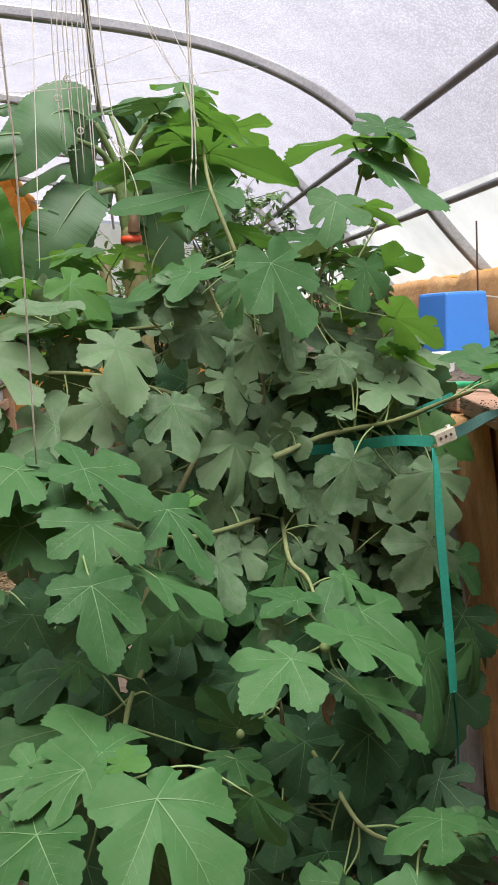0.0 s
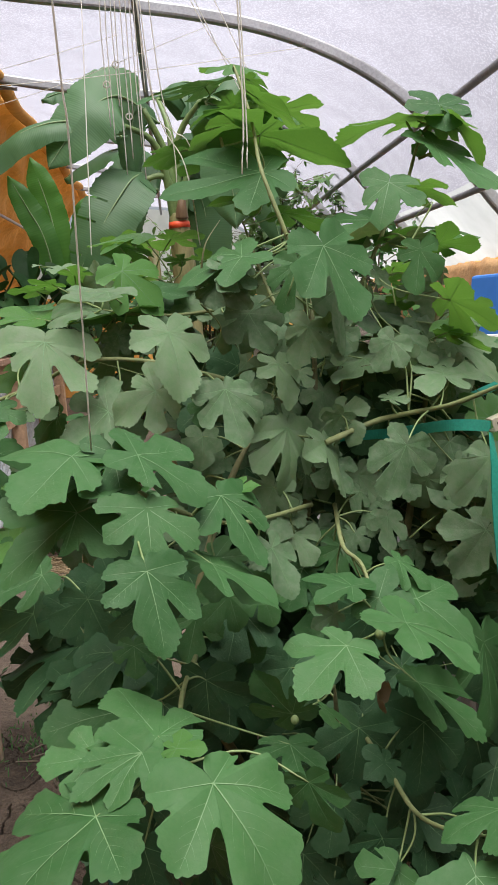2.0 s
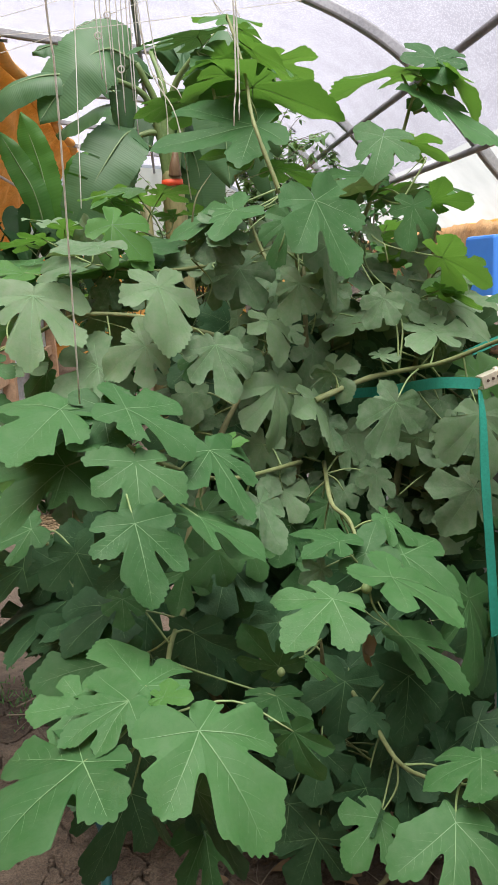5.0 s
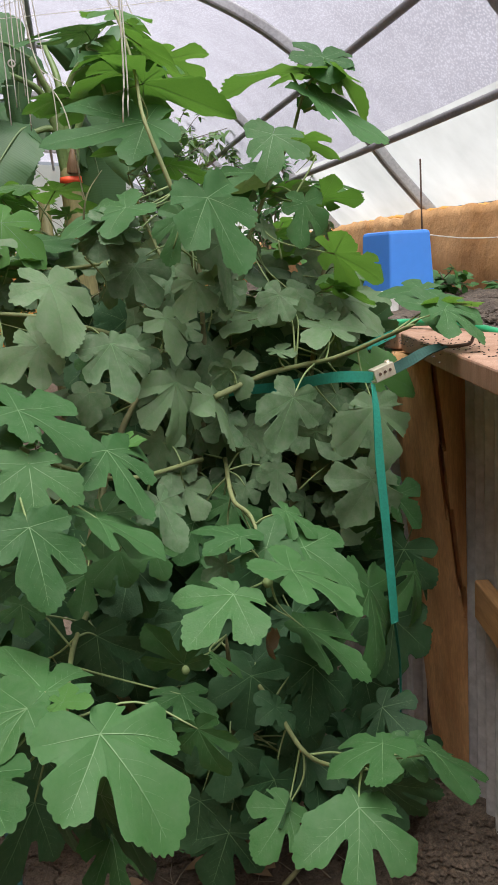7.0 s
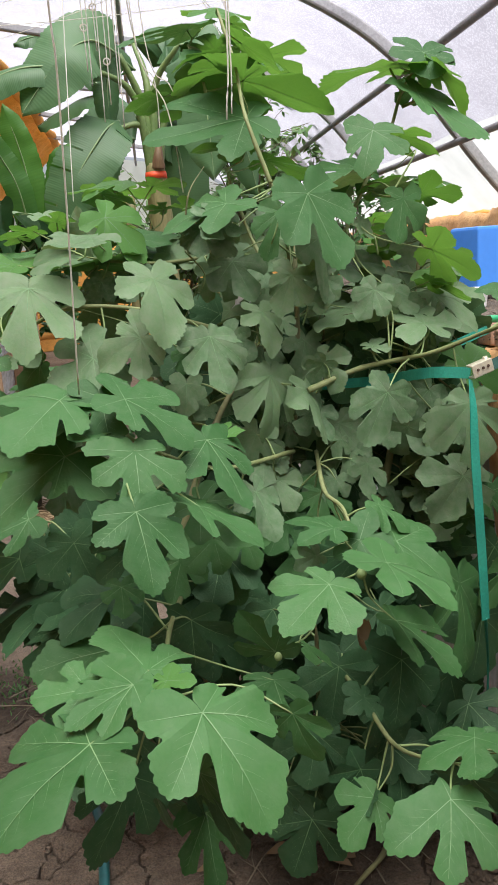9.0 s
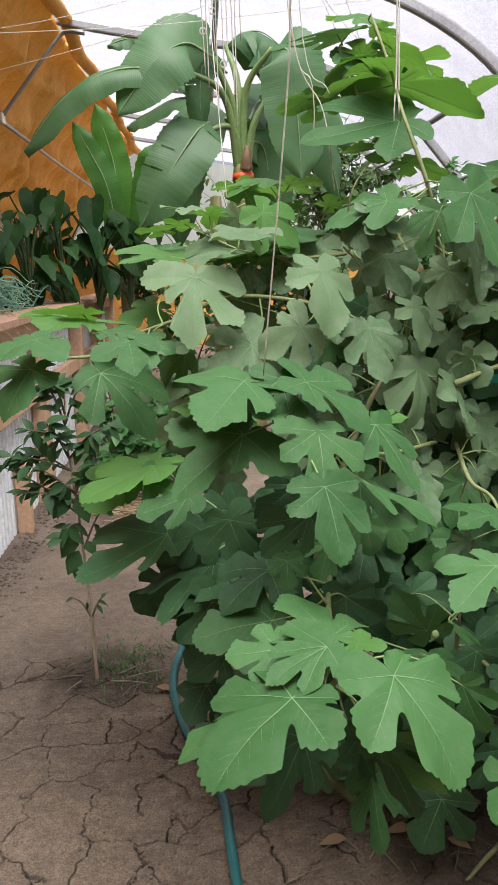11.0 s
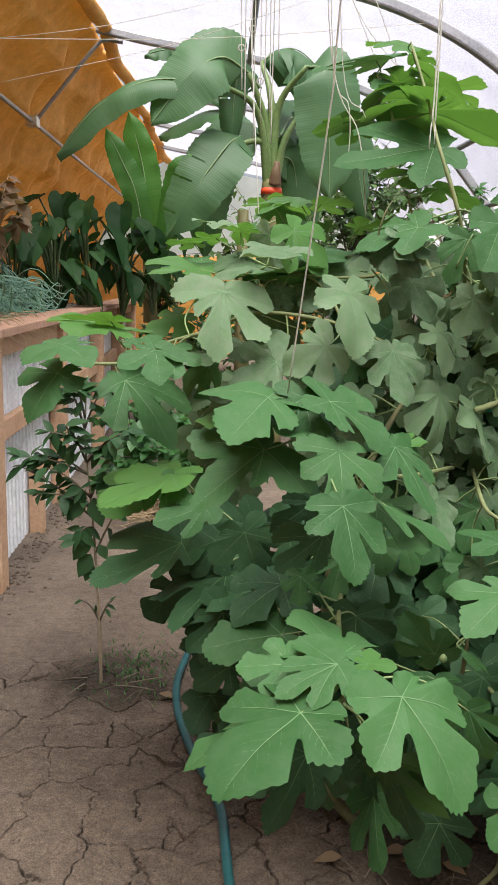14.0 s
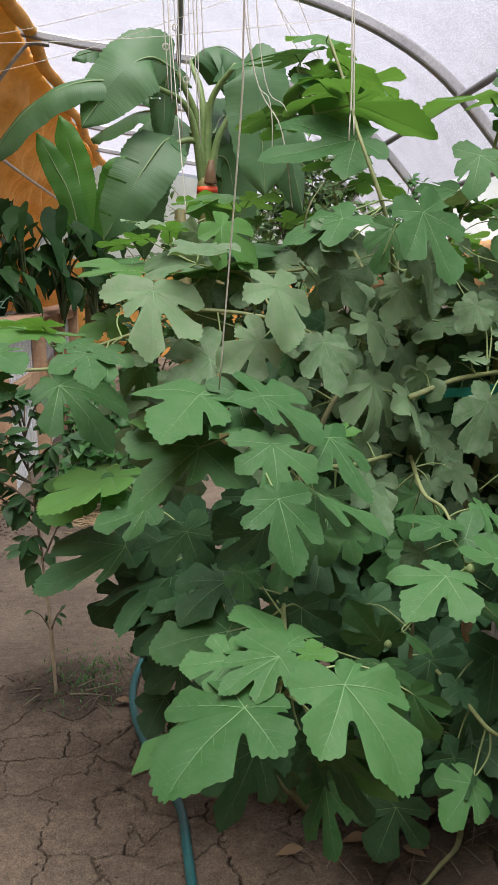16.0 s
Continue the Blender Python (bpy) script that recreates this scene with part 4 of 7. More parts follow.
fig_blade((-0.169, 1.280, 1.070), (-0.283, 1.335, 1.100), (0.12, -0.28, 0.95), 'g', (89, 1.01), (91, 0.41), (143, 0.67), (143, 0.67))
fig_blade((-0.172, 1.300, 0.981), (-0.291, 1.227, 0.908), (-0.11, -0.60, 0.79), 'g', (36, 0.52), (59, 0.85), (87, 0.71), (104, 0.71))
fig_blade((-0.198, 1.330, 1.034), (-0.287, 1.330, 1.023), (-0.11, -0.40, 0.91), 'l', (47, 0.72), (57, 0.73), (101, 0.48), (101, 0.48))
fig_blade((-0.344, 1.620, 0.867), (-0.475, 1.515, 0.817), (-0.24, -0.16, 0.96), 'l', (63, 0.65), (60, 0.77), (117, 0.43), (117, 0.43))
fig_blade((-0.273, 1.520, 0.825), (-0.373, 1.497, 0.798), (-0.12, -0.51, 0.85), 'g', (44, 0.75), (51, 0.79), (98, 0.50), (98, 0.50))
fig_blade((-0.345, 1.600, 0.851), (-0.406, 1.585, 0.810), (-0.32, -0.64, 0.70), 'g', (50, 0.79), (33, 0.73), (104, 0.52), (104, 0.52))
fig_blade((-0.322, 1.660, 0.706), (-0.511, 1.582, 0.653), (-0.20, -0.17, 0.96), 'k', (43, 0.63), (64, 0.98), (80, 0.44), (109, 0.72))
fig_blade((-0.227, 1.600, 0.659), (-0.338, 1.456, 0.620), (-0.27, -0.05, 0.96), 'k', (32, 0.95), (66, 0.98), (81, 0.67), (111, 0.67))
fig_blade((-0.250, 1.620, 0.725), (-0.300, 1.587, 0.658), (-0.12, -0.85, 0.51), 'k', (50, 0.84), (38, 0.72), (91, 0.66), (91, 0.66))
fig_blade((-0.234, 1.500, 0.618), (-0.298, 1.468, 0.544), (0.36, -0.93, 0.10), 'k', (46, 0.94), (43, 0.57), (100, 0.62), (100, 0.62))
fig_blade((-0.574, 1.658, 1.060), (-0.632, 1.594, 0.983), (-0.30, -0.60, 0.74), 'g', (82, 0.62), (78, 0.96), (131, 0.39), (112, 0.66))
fig_blade((-0.503, 1.922, 1.139), (-0.662, 2.002, 1.164), (0.12, -0.06, 0.99), 'l', (95, 0.93), (93, 0.55), (149, 0.61), (149, 0.61))
fig_blade((-0.563, 1.660, 1.119), (-0.631, 1.591, 1.099), (0.00, -0.28, 0.96), 'g', (85, 1.03), (74, 0.52), (160, 0.67), (160, 0.67))
fig_blade((-0.448, 1.738, 1.038), (-0.329, 1.670, 0.927), (0.36, -0.58, 0.74), 'g', (45, 0.90), (50, 0.73), (90, 0.41), (90, 0.41))
fig_blade((-0.375, 1.607, 1.116), (-0.442, 1.554, 1.084), (0.00, -0.50, 0.86), 'g', (57, 1.09), (60, 0.46), (111, 0.72), (111, 0.72))
fig_blade((-0.272, 1.900, 1.061), (-0.360, 1.951, 0.994), (-0.64, -0.70, 0.31), 'g', (54, 0.89), (55, 0.98), (87, 0.55), (87, 0.55))
fig_blade((-0.352, 2.000, 1.165), (-0.425, 1.955, 1.129), (-0.12, -0.50, 0.86), 'l', (69, 0.85), (75, 0.67), (123, 0.56), (123, 0.56))
fig_blade((-0.242, 1.620, 1.229), (-0.250, 1.530, 1.115), (0.12, -0.78, 0.61), 'd', (42, 0.90), (42, 0.56), (87, 0.73), (87, 0.73))
fig_blade((-0.137, 1.600, 1.097), (-0.230, 1.562, 1.030), (-0.12, -0.78, 0.61), 'd', (56, 0.64), (77, 0.77), (92, 0.76), (122, 0.76))
fig_blade((-0.047, 1.554, 1.132), (-0.133, 1.552, 1.087), (-0.24, -0.83, 0.50), 'd', (63, 0.85), (65, 0.61), (100, 0.70), (100, 0.70))
fig_blade((-0.016, 1.510, 1.235), (0.008, 1.445, 1.131), (0.47, -0.70, 0.54), 'd', (68, 0.72), (72, 0.66), (122, 0.48), (122, 0.48))
fig_blade((0.075, 1.520, 1.130), (0.104, 1.482, 1.031), (0.36, -0.83, 0.42), 'd', (41, 0.79), (54, 0.78), (80, 0.52), (92, 0.61))
fig_blade((0.191, 1.611, 1.041), (0.187, 1.578, 0.909), (0.57, -0.80, 0.18), 'd', (33, 0.78), (46, 0.87), (80, 0.50), (81, 0.64))
fig_blade((0.236, 1.581, 1.226), (0.207, 1.561, 1.154), (0.12, -0.97, 0.22), 'd', (54, 0.79), (49, 0.59), (108, 0.52), (108, 0.52))
fig_blade((0.279, 1.716, 1.092), (0.263, 1.685, 1.018), (0.24, -0.91, 0.33), 'd', (60, 0.87), (63, 0.66), (116, 0.53), (116, 0.53))
fig_blade((0.181, 1.622, 1.160), (0.208, 1.581, 1.085), (0.55, -0.63, 0.55), 'd', (59, 0.81), (73, 0.69), (113, 0.53), (113, 0.53))
fig_blade((0.260, 1.604, 1.009), (0.291, 1.556, 0.909), (0.79, -0.41, 0.45), 'd', (64, 0.70), (74, 0.84), (118, 0.47), (118, 0.47))
fig_blade((0.261, 1.524, 1.364), (0.321, 1.483, 1.236), (0.46, -0.76, 0.46), 'g', (58, 0.76), (53, 0.84), (103, 0.58), (107, 0.52))
fig_blade((0.226, 1.620, 1.341), (0.194, 1.605, 1.256), (-0.12, -0.97, 0.22), 'g', (39, 0.73), (38, 0.71), (93, 0.48), (93, 0.48))
fig_blade((0.292, 1.600, 1.289), (0.300, 1.566, 1.170), (0.75, -0.62, 0.22), 'd', (46, 0.69), (61, 0.71), (100, 0.46), (100, 0.46))
fig_blade((0.126, 1.600, 1.359), (0.002, 1.590, 1.320), (-0.24, -0.43, 0.87), 'g', (49, 0.70), (61, 0.82), (129, 0.49), (106, 0.60))
fig_blade((0.195, 1.804, 1.535), (-0.018, 1.785, 1.522), (0.00, -0.55, 0.83), 'g', (66, 0.67), (42, 0.89), (120, 0.44), (120, 0.44))
fig_blade((0.200, 1.860, 1.489), (0.083, 1.861, 1.506), (0.15, 0.16, 0.98), 'l', (32, 0.55), (67, 0.87), (86, 0.36), (112, 0.36))
fig_blade((0.199, 2.000, 1.691), (0.247, 1.910, 1.617), (0.24, -0.54, 0.81), 'g', (82, 0.65), (89, 1.07), (136, 0.43), (136, 0.43))
fig_blade((0.182, 2.156, 1.826), (0.272, 2.224, 1.847), (0.11, -0.43, 0.90), 'l', (95, 0.93), (95, 0.78), (149, 0.62), (149, 0.62))
fig_blade((0.215, 1.980, 1.718), (0.351, 1.973, 1.625), (0.56, -0.04, 0.83), 'l', (60, 0.70), (38, 0.82), (114, 0.46), (114, 0.46))
fig_blade((0.205, 2.050, 1.774), (0.260, 2.066, 1.723), (0.62, 0.25, 0.75), 'l', (38, 0.91), (58, 0.86), (92, 0.60), (92, 0.60))
fig_blade((0.157, 1.980, 1.699), (0.052, 1.929, 1.680), (-0.22, 0.10, 0.97), 'l', (32, 0.50), (64, 0.95), (86, 0.33), (109, 0.33))
fig_blade((0.168, 1.900, 1.653), (0.049, 1.943, 1.618), (-0.21, 0.22, 0.95), 'l', (52, 0.74), (65, 0.79), (106, 0.49), (106, 0.49))
fig_blade((0.202, 1.880, 1.621), (0.393, 1.836, 1.574), (0.29, 0.25, 0.92), 'l', (92, 0.75), (60, 0.46), (137, 0.75), (105, 0.75))
fig_blade((0.171, 2.080, 1.721), (0.128, 1.998, 1.762), (0.07, 0.41, 0.91), 'l', (41, 0.86), (39, 0.94), (95, 0.57), (95, 0.57))
fig_blade((0.105, 2.050, 1.764), (-0.057, 2.023, 1.744), (-0.11, -0.10, 0.99), 'g', (34, 1.04), (45, 0.82), (88, 0.69), (88, 0.69))
fig_blade((0.026, 2.000, 1.615), (-0.053, 2.005, 1.607), (-0.09, 0.20, 0.98), 'l', (55, 0.93), (54, 0.84), (109, 0.61), (109, 0.61))
fig_blade((0.562, 1.800, 1.646), (0.555, 1.738, 1.585), (0.12, -0.70, 0.70), 'g', (84, 0.77), (86, 0.84), (129, 0.77), (131, 0.86))
fig_blade((0.526, 1.840, 1.627), (0.384, 1.976, 1.652), (0.10, -0.07, 0.99), 'l', (75, 0.84), (32, 0.64), (129, 0.55), (129, 0.55))
fig_blade((0.589, 1.813, 1.620), (0.674, 1.813, 1.546), (0.66, -0.06, 0.75), 'l', (59, 0.67), (83, 0.92), (113, 0.44), (128, 0.44))
fig_blade((0.541, 1.780, 1.569), (0.657, 1.694, 1.459), (0.36, -0.52, 0.78), 'g', (73, 0.65), (44, 0.54), (127, 0.43), (127, 0.43))
fig_blade((0.555, 1.840, 1.616), (0.598, 1.872, 1.599), (0.27, 0.14, 0.95), 'l', (45, 0.79), (53, 0.73), (99, 0.52), (99, 0.52))
fig_blade((0.416, 1.660, 1.482), (0.382, 1.613, 1.397), (-0.12, -0.85, 0.51), 'g', (67, 0.79), (34, 0.66), (101, 0.54), (96, 0.59))
fig_blade((0.484, 1.720, 1.478), (0.567, 1.714, 1.443), (0.40, 0.22, 0.89), 'l', (50, 0.76), (58, 0.90), (104, 0.50), (104, 0.50))
fig_blade((0.433, 1.740, 1.381), (0.497, 1.706, 1.411), (-0.17, 0.44, 0.88), 'l', (63, 0.82), (55, 0.69), (117, 0.54), (117, 0.54))
fig_blade((0.502, 1.643, 1.362), (0.578, 1.622, 1.357), (0.20, 0.50, 0.84), 'l', (51, 0.61), (74, 0.89), (105, 0.41), (119, 0.41))
fig_blade((0.449, 1.585, 1.352), (0.434, 1.570, 1.269), (0.35, -0.93, 0.10), 'g', (50, 0.84), (65, 0.64), (120, 0.57), (98, 0.49))
fig_blade((0.505, 1.595, 1.258), (0.596, 1.556, 1.215), (0.53, 0.39, 0.76), 'l', (60, 0.91), (82, 0.86), (105, 0.55), (127, 0.55))
fig_blade((0.513, 1.640, 1.197), (0.598, 1.631, 1.160), (0.40, 0.22, 0.89), 'l', (48, 0.67), (63, 0.64), (102, 0.45), (102, 0.45))
fig_blade((0.658, 1.550, 1.181), (0.587, 1.595, 1.185), (-0.12, -0.28, 0.95), 'g', (95, 0.80), (59, 0.86), (140, 0.72), (109, 0.72))
fig_blade((0.655, 1.480, 1.157), (0.631, 1.404, 1.111), (0.00, -0.52, 0.86), 'g', (60, 0.99), (93, 0.83), (114, 0.65), (138, 0.65))
fig_blade((0.644, 1.420, 1.150), (0.710, 1.378, 1.107), (0.24, -0.49, 0.84), 'g', (39, 0.76), (62, 0.83), (93, 0.50), (107, 0.50))
fig_blade((0.664, 1.500, 1.151), (0.742, 1.463, 1.162), (0.07, 0.41, 0.91), 'l', (40, 0.96), (42, 0.73), (94, 0.63), (94, 0.63))
fig_blade((0.487, 1.587, 1.120), (0.499, 1.666, 1.155), (0.00, -0.41, 0.91), 'd', (44, 0.87), (70, 0.92), (142, 0.96), (137, 0.68))
fig_blade((0.549, 1.720, 1.168), (0.643, 1.684, 1.110), (0.24, -0.60, 0.76), 'd', (44, 0.84), (52, 0.81), (98, 0.55), (98, 0.55))
fig_blade((0.585, 1.620, 1.027), (0.649, 1.676, 1.073), (0.24, -0.76, 0.60), 'l', (75, 0.81), (60, 1.16), (129, 0.54), (129, 0.54))
fig_blade((0.387, 1.600, 1.082), (0.413, 1.633, 1.100), (-0.12, -0.39, 0.91), 'd', (68, 0.64), (77, 0.84), (122, 0.42), (122, 0.42))
fig_blade((0.387, 1.500, 1.009), (0.341, 1.485, 0.913), (0.12, -0.99, 0.10), 'd', (69, 0.69), (40, 0.80), (123, 0.45), (123, 0.45))
fig_blade((0.377, 1.620, 0.850), (0.370, 1.584, 0.785), (0.36, -0.83, 0.42), 'd', (42, 0.77), (62, 0.75), (96, 0.51), (96, 0.51))
fig_blade((0.527, 1.460, 0.985), (0.540, 1.436, 0.866), (0.24, -0.95, 0.22), 'd', (48, 0.71), (55, 0.91), (98, 0.45), (122, 0.39))
fig_blade((0.537, 1.524, 0.834), (0.471, 1.497, 0.763), (-0.12, -0.89, 0.45), 'd', (74, 0.77), (60, 0.88), (123, 0.51), (123, 0.51))
fig_blade((0.582, 1.520, 0.799), (0.633, 1.501, 0.733), (0.24, -0.87, 0.44), 'g', (68, 0.78), (32, 0.63), (122, 0.52), (122, 0.52))
fig_blade((0.570, 1.560, 0.741), (0.542, 1.571, 0.665), (0.00, -0.99, -0.14), 'g', (61, 0.79), (63, 0.86), (115, 0.52), (115, 0.52))
fig_blade((0.334, 1.380, 0.837), (0.386, 1.354, 0.798), (0.44, -0.36, 0.82), 'g', (55, 0.79), (50, 0.81), (109, 0.52), (109, 0.52))
fig_blade((0.283, 1.311, 0.801), (0.311, 1.346, 0.847), (-0.24, -0.69, 0.69), 'g', (95, 0.64), (95, 0.98), (140, 0.80), (140, 1.00))
fig_blade((0.350, 1.333, 0.785), (0.439, 1.265, 0.732), (0.24, -0.38, 0.89), 'g', (78, 0.82), (32, 0.44), (132, 0.54), (132, 0.54))
fig_blade((0.295, 1.194, 0.802), (0.383, 1.124, 0.756), (0.36, -0.15, 0.92), 'g', (56, 0.78), (49, 0.74), (122, 0.66), (122, 0.66))
fig_blade((0.200, 1.160, 0.791), (0.119, 1.100, 0.754), (-0.11, -0.40, 0.91), 'g', (58, 0.85), (59, 0.87), (110, 0.46), (99, 0.47))
fig_blade((0.239, 1.300, 0.829), (0.168, 1.352, 0.846), (0.12, -0.16, 0.98), 'g', (65, 0.79), (32, 0.82), (119, 0.52), (119, 0.52))
fig_blade((0.333, 1.284, 0.666), (0.430, 1.224, 0.600), (0.42, -0.26, 0.87), 'g', (53, 0.89), (41, 0.72), (131, 0.33), (131, 0.33))
fig_blade((0.364, 1.366, 0.554), (0.343, 1.318, 0.442), (0.34, -0.89, 0.32), 'k', (54, 0.90), (49, 0.53), (108, 0.59), (108, 0.59))
fig_blade((0.491, 1.420, 0.663), (0.480, 1.338, 0.526), (0.71, -0.63, 0.32), 'g', (53, 0.87), (38, 0.75), (107, 0.57), (107, 0.57))
fig_blade((0.608, 1.500, 0.649), (0.615, 1.481, 0.539), (0.66, -0.73, 0.17), 'g', (34, 0.72), (60, 0.89), (88, 0.47), (105, 0.47))
fig_blade((0.283, 1.319, 0.515), (0.246, 1.294, 0.510), (0.24, -0.50, 0.83), 'k', (95, 1.02), (77, 0.96), (149, 0.68), (149, 0.68))
fig_blade((0.134, 1.309, 0.623), (0.073, 1.303, 0.695), (-0.34, -0.87, -0.35), 'g', (51, 0.78), (54, 0.68), (105, 0.52), (105, 0.52))
fig_blade((0.186, 1.300, 0.629), (0.233, 1.288, 0.597), (0.56, -0.04, 0.83), 'g', (95, 0.44), (68, 0.88), (149, 0.29), (149, 0.29))
fig_blade((0.119, 1.227, 0.615), (0.126, 1.144, 0.600), (0.10, -0.17, 0.98), 'g', (32, 0.95), (64, 0.87), (102, 0.55), (106, 0.58))
fig_blade((0.124, 1.070, 0.644), (0.154, 1.060, 0.565), (-0.57, -0.81, -0.12), 'g', (52, 0.70), (61, 0.72), (106, 0.46), (106, 0.46))
fig_blade((0.001, 1.352, 0.674), (0.003, 1.366, 0.569), (-0.12, -0.98, -0.14), 'k', (52, 0.87), (60, 0.80), (112, 0.52), (123, 0.45))
fig_blade((-0.015, 1.040, 0.596), (0.041, 0.992, 0.484), (-0.75, -0.65, -0.09), 'k', (38, 0.74), (54, 0.87), (92, 0.49), (92, 0.49))
fig_blade((-0.080, 1.200, 0.477), (-0.063, 1.193, 0.394), (-0.75, -0.65, -0.09), 'k', (60, 0.82), (56, 0.59), (114, 0.54), (114, 0.54))
fig_blade((0.380, 1.060, 0.581), (0.289, 1.045, 0.561), (-0.23, 0.08, 0.97), 'g', (59, 0.91), (54, 0.81), (112, 0.61), (116, 0.37))
fig_blade((0.432, 1.100, 0.532), (0.439, 1.049, 0.520), (-0.42, -0.26, 0.87), 'g', (32, 0.52), (72, 1.03), (86, 0.34), (117, 0.34))
fig_blade((0.451, 1.046, 0.561), (0.475, 0.960, 0.545), (0.46, -0.04, 0.89), 'g', (62, 0.98), (95, 0.31), (116, 0.64), (140, 0.64))
fig_blade((0.323, 1.000, 0.532), (0.290, 0.907, 0.481), (0.12, -0.51, 0.85), 'g', (50, 0.94), (43, 0.97), (98, 0.49), (153, 0.30))
fig_blade((0.446, 1.140, 0.508), (0.482, 1.159, 0.527), (0.00, -0.71, 0.71), 'g', (69, 0.83), (38, 0.71), (123, 0.55), (123, 0.55))
fig_blade((0.269, 1.300, 0.393), (0.210, 1.278, 0.328), (0.36, -0.93, -0.02), 'k', (59, 0.85), (50, 0.69), (113, 0.56), (113, 0.56))
fig_blade((0.267, 1.211, 0.398), (0.217, 1.199, 0.326), (-0.81, 0.27, 0.52), 'k', (60, 0.43), (75, 1.09), (114, 0.28), (114, 0.28))
fig_blade((0.425, 1.200, 0.426), (0.491, 1.189, 0.338), (-0.55, -0.78, -0.32), 'k', (50, 0.89), (32, 0.72), (104, 0.59), (104, 0.59))
fig_blade((-0.138, 1.864, 1.266), (-0.043, 1.733, 1.302), (-0.12, 0.18, 0.98), 'g', (84, 0.86), (58, 0.86), (160, 0.48), (160, 0.48))
fig_blade((0.076, 2.000, 1.314), (-0.002, 1.957, 1.279), (-0.24, -0.32, 0.92), 'd', (95, 0.94), (82, 0.68), (149, 0.62), (149, 0.62))
fig_blade((-0.044, 1.800, 1.246), (-0.070, 1.762, 1.187), (-0.24, -0.76, 0.60), 'd', (60, 0.73), (55, 0.76), (114, 0.48), (114, 0.48))
fig_blade((0.203, 1.750, 1.235), (0.138, 1.761, 1.257), (0.12, -0.70, 0.70), 'd', (63, 0.98), (60, 0.62), (117, 0.65), (117, 0.65))
# smaller and half-hidden leaves by kind of shape
fig_leaf((-0.144, 1.030, 0.733), (-0.218, 1.031, 0.734), 'W', 'mid', 'g')
fig_leaf((0.219, 1.360, 0.763), (0.178, 1.353, 0.744), 'V', 'mid', 'd')
fig_leaf((0.271, 1.211, 0.397), (0.204, 1.142, 0.370), 'R', 'long', 'g')
fig_leaf((0.268, 1.450, 0.511), (0.246, 1.413, 0.408), 'V', 'shallow', 'k')
fig_leaf((0.212, 1.400, 0.409), (0.186, 1.367, 0.319), 'V', 'mid', 'k')
fig_leaf((-0.106, 1.300, 0.764), (-0.105, 1.283, 0.716), 'V', 'mid', 'g')
fig_leaf((-0.110, 1.290, 1.070), (-0.096, 1.222, 1.002), 'F', 'deep', 'g')
fig_leaf((-0.158, 1.300, 1.036), (-0.227, 1.221, 1.031), 'H', 'mid', 'g')
fig_leaf((0.639, 1.900, 1.159), (0.678, 1.824, 1.083), 'F', 'shallow', 'd')
fig_leaf((0.191, 1.599, 0.839), (0.223, 1.577, 0.779), 'V', 'mid', 'd')
fig_leaf((0.251, 1.662, 0.829), (0.279, 1.640, 0.768), 'V', 'mid', 'd')
fig_leaf((0.031, 1.376, 0.870), (0.119, 1.314, 0.808), 'F', 'long', 'g')
fig_leaf((0.671, 1.950, 1.245), (0.730, 1.949, 1.212), 'B', 'mid', 'l')
fig_leaf((0.586, 1.820, 1.653), (0.623, 1.781, 1.627), 'W', 'mid', 'g')
fig_leaf((0.575, 1.900, 1.593), (0.528, 1.892, 1.570), 'V', 'small', 'g')
fig_leaf((0.415, 1.800, 1.427), (0.333, 1.749, 1.393), 'W', 'mid', 'g')
fig_leaf((0.265, 2.100, 1.716), (0.379, 2.178, 1.685), 'B', 'mid', 'l')
fig_leaf((0.082, 2.100, 1.624), (-0.030, 2.113, 1.626), 'B', 'mid', 'l')
fig_leaf((0.257, 2.000, 1.474), (0.369, 2.034, 1.457), 'B', 'long', 'l')
fig_leaf((0.461, 1.900, 1.305), (0.502, 1.860, 1.315), 'B', 'mid', 'l')
fig_leaf((-0.207, 1.900, 1.358), (-0.109, 1.874, 1.361), 'B', 'deep', 'l')
fig_leaf((-0.262, 1.950, 1.346), (-0.326, 1.979, 1.340), 'B', 'mid', 'l')
fig_leaf((-0.152, 1.850, 1.284), (-0.264, 1.938, 1.310), 'U', 'mid', 'd')
fig_leaf((-0.063, 2.100, 1.450), (-0.197, 2.163, 1.468), 'U', 'mid', 'l')
fig_leaf((0.003, 2.200, 1.449), (0.087, 2.172, 1.453), 'B', 'mid', 'l')
fig_leaf((-0.117, 2.100, 1.427), (-0.068, 2.183, 1.398), 'B', 'mid', 'l')
fig_leaf((0.073, 2.000, 1.379), (0.142, 1.948, 1.392), 'B', 'mid', 'l')
fig_leaf((-0.057, 1.900, 1.321), (0.068, 1.967, 1.341), 'U', 'shallow', 'g')
fig_leaf((0.065, 2.000, 1.280), (-0.037, 1.998, 1.279), 'U', 'shallow', 'd')
fig_leaf((-0.298, 1.900, 1.276), (-0.418, 1.986, 1.301), 'U', 'mid', 'l')
fig_leaf((0.433, 1.850, 1.233), (0.491, 1.836, 1.194), 'V', 'shallow', 'd')
fig_leaf((0.509, 1.850, 1.276), (0.462, 1.908, 1.260), 'B', 'shallow', 'l')
fig_leaf((0.358, 1.800, 1.167), (0.314, 1.776, 1.101), 'V', 'shallow', 'd')
fig_leaf((0.385, 1.820, 1.129), (0.426, 1.794, 1.056), 'V', 'mid', 'd')
fig_leaf((0.491, 1.800, 1.123), (0.507, 1.774, 1.052), 'V', 'shallow', 'd')
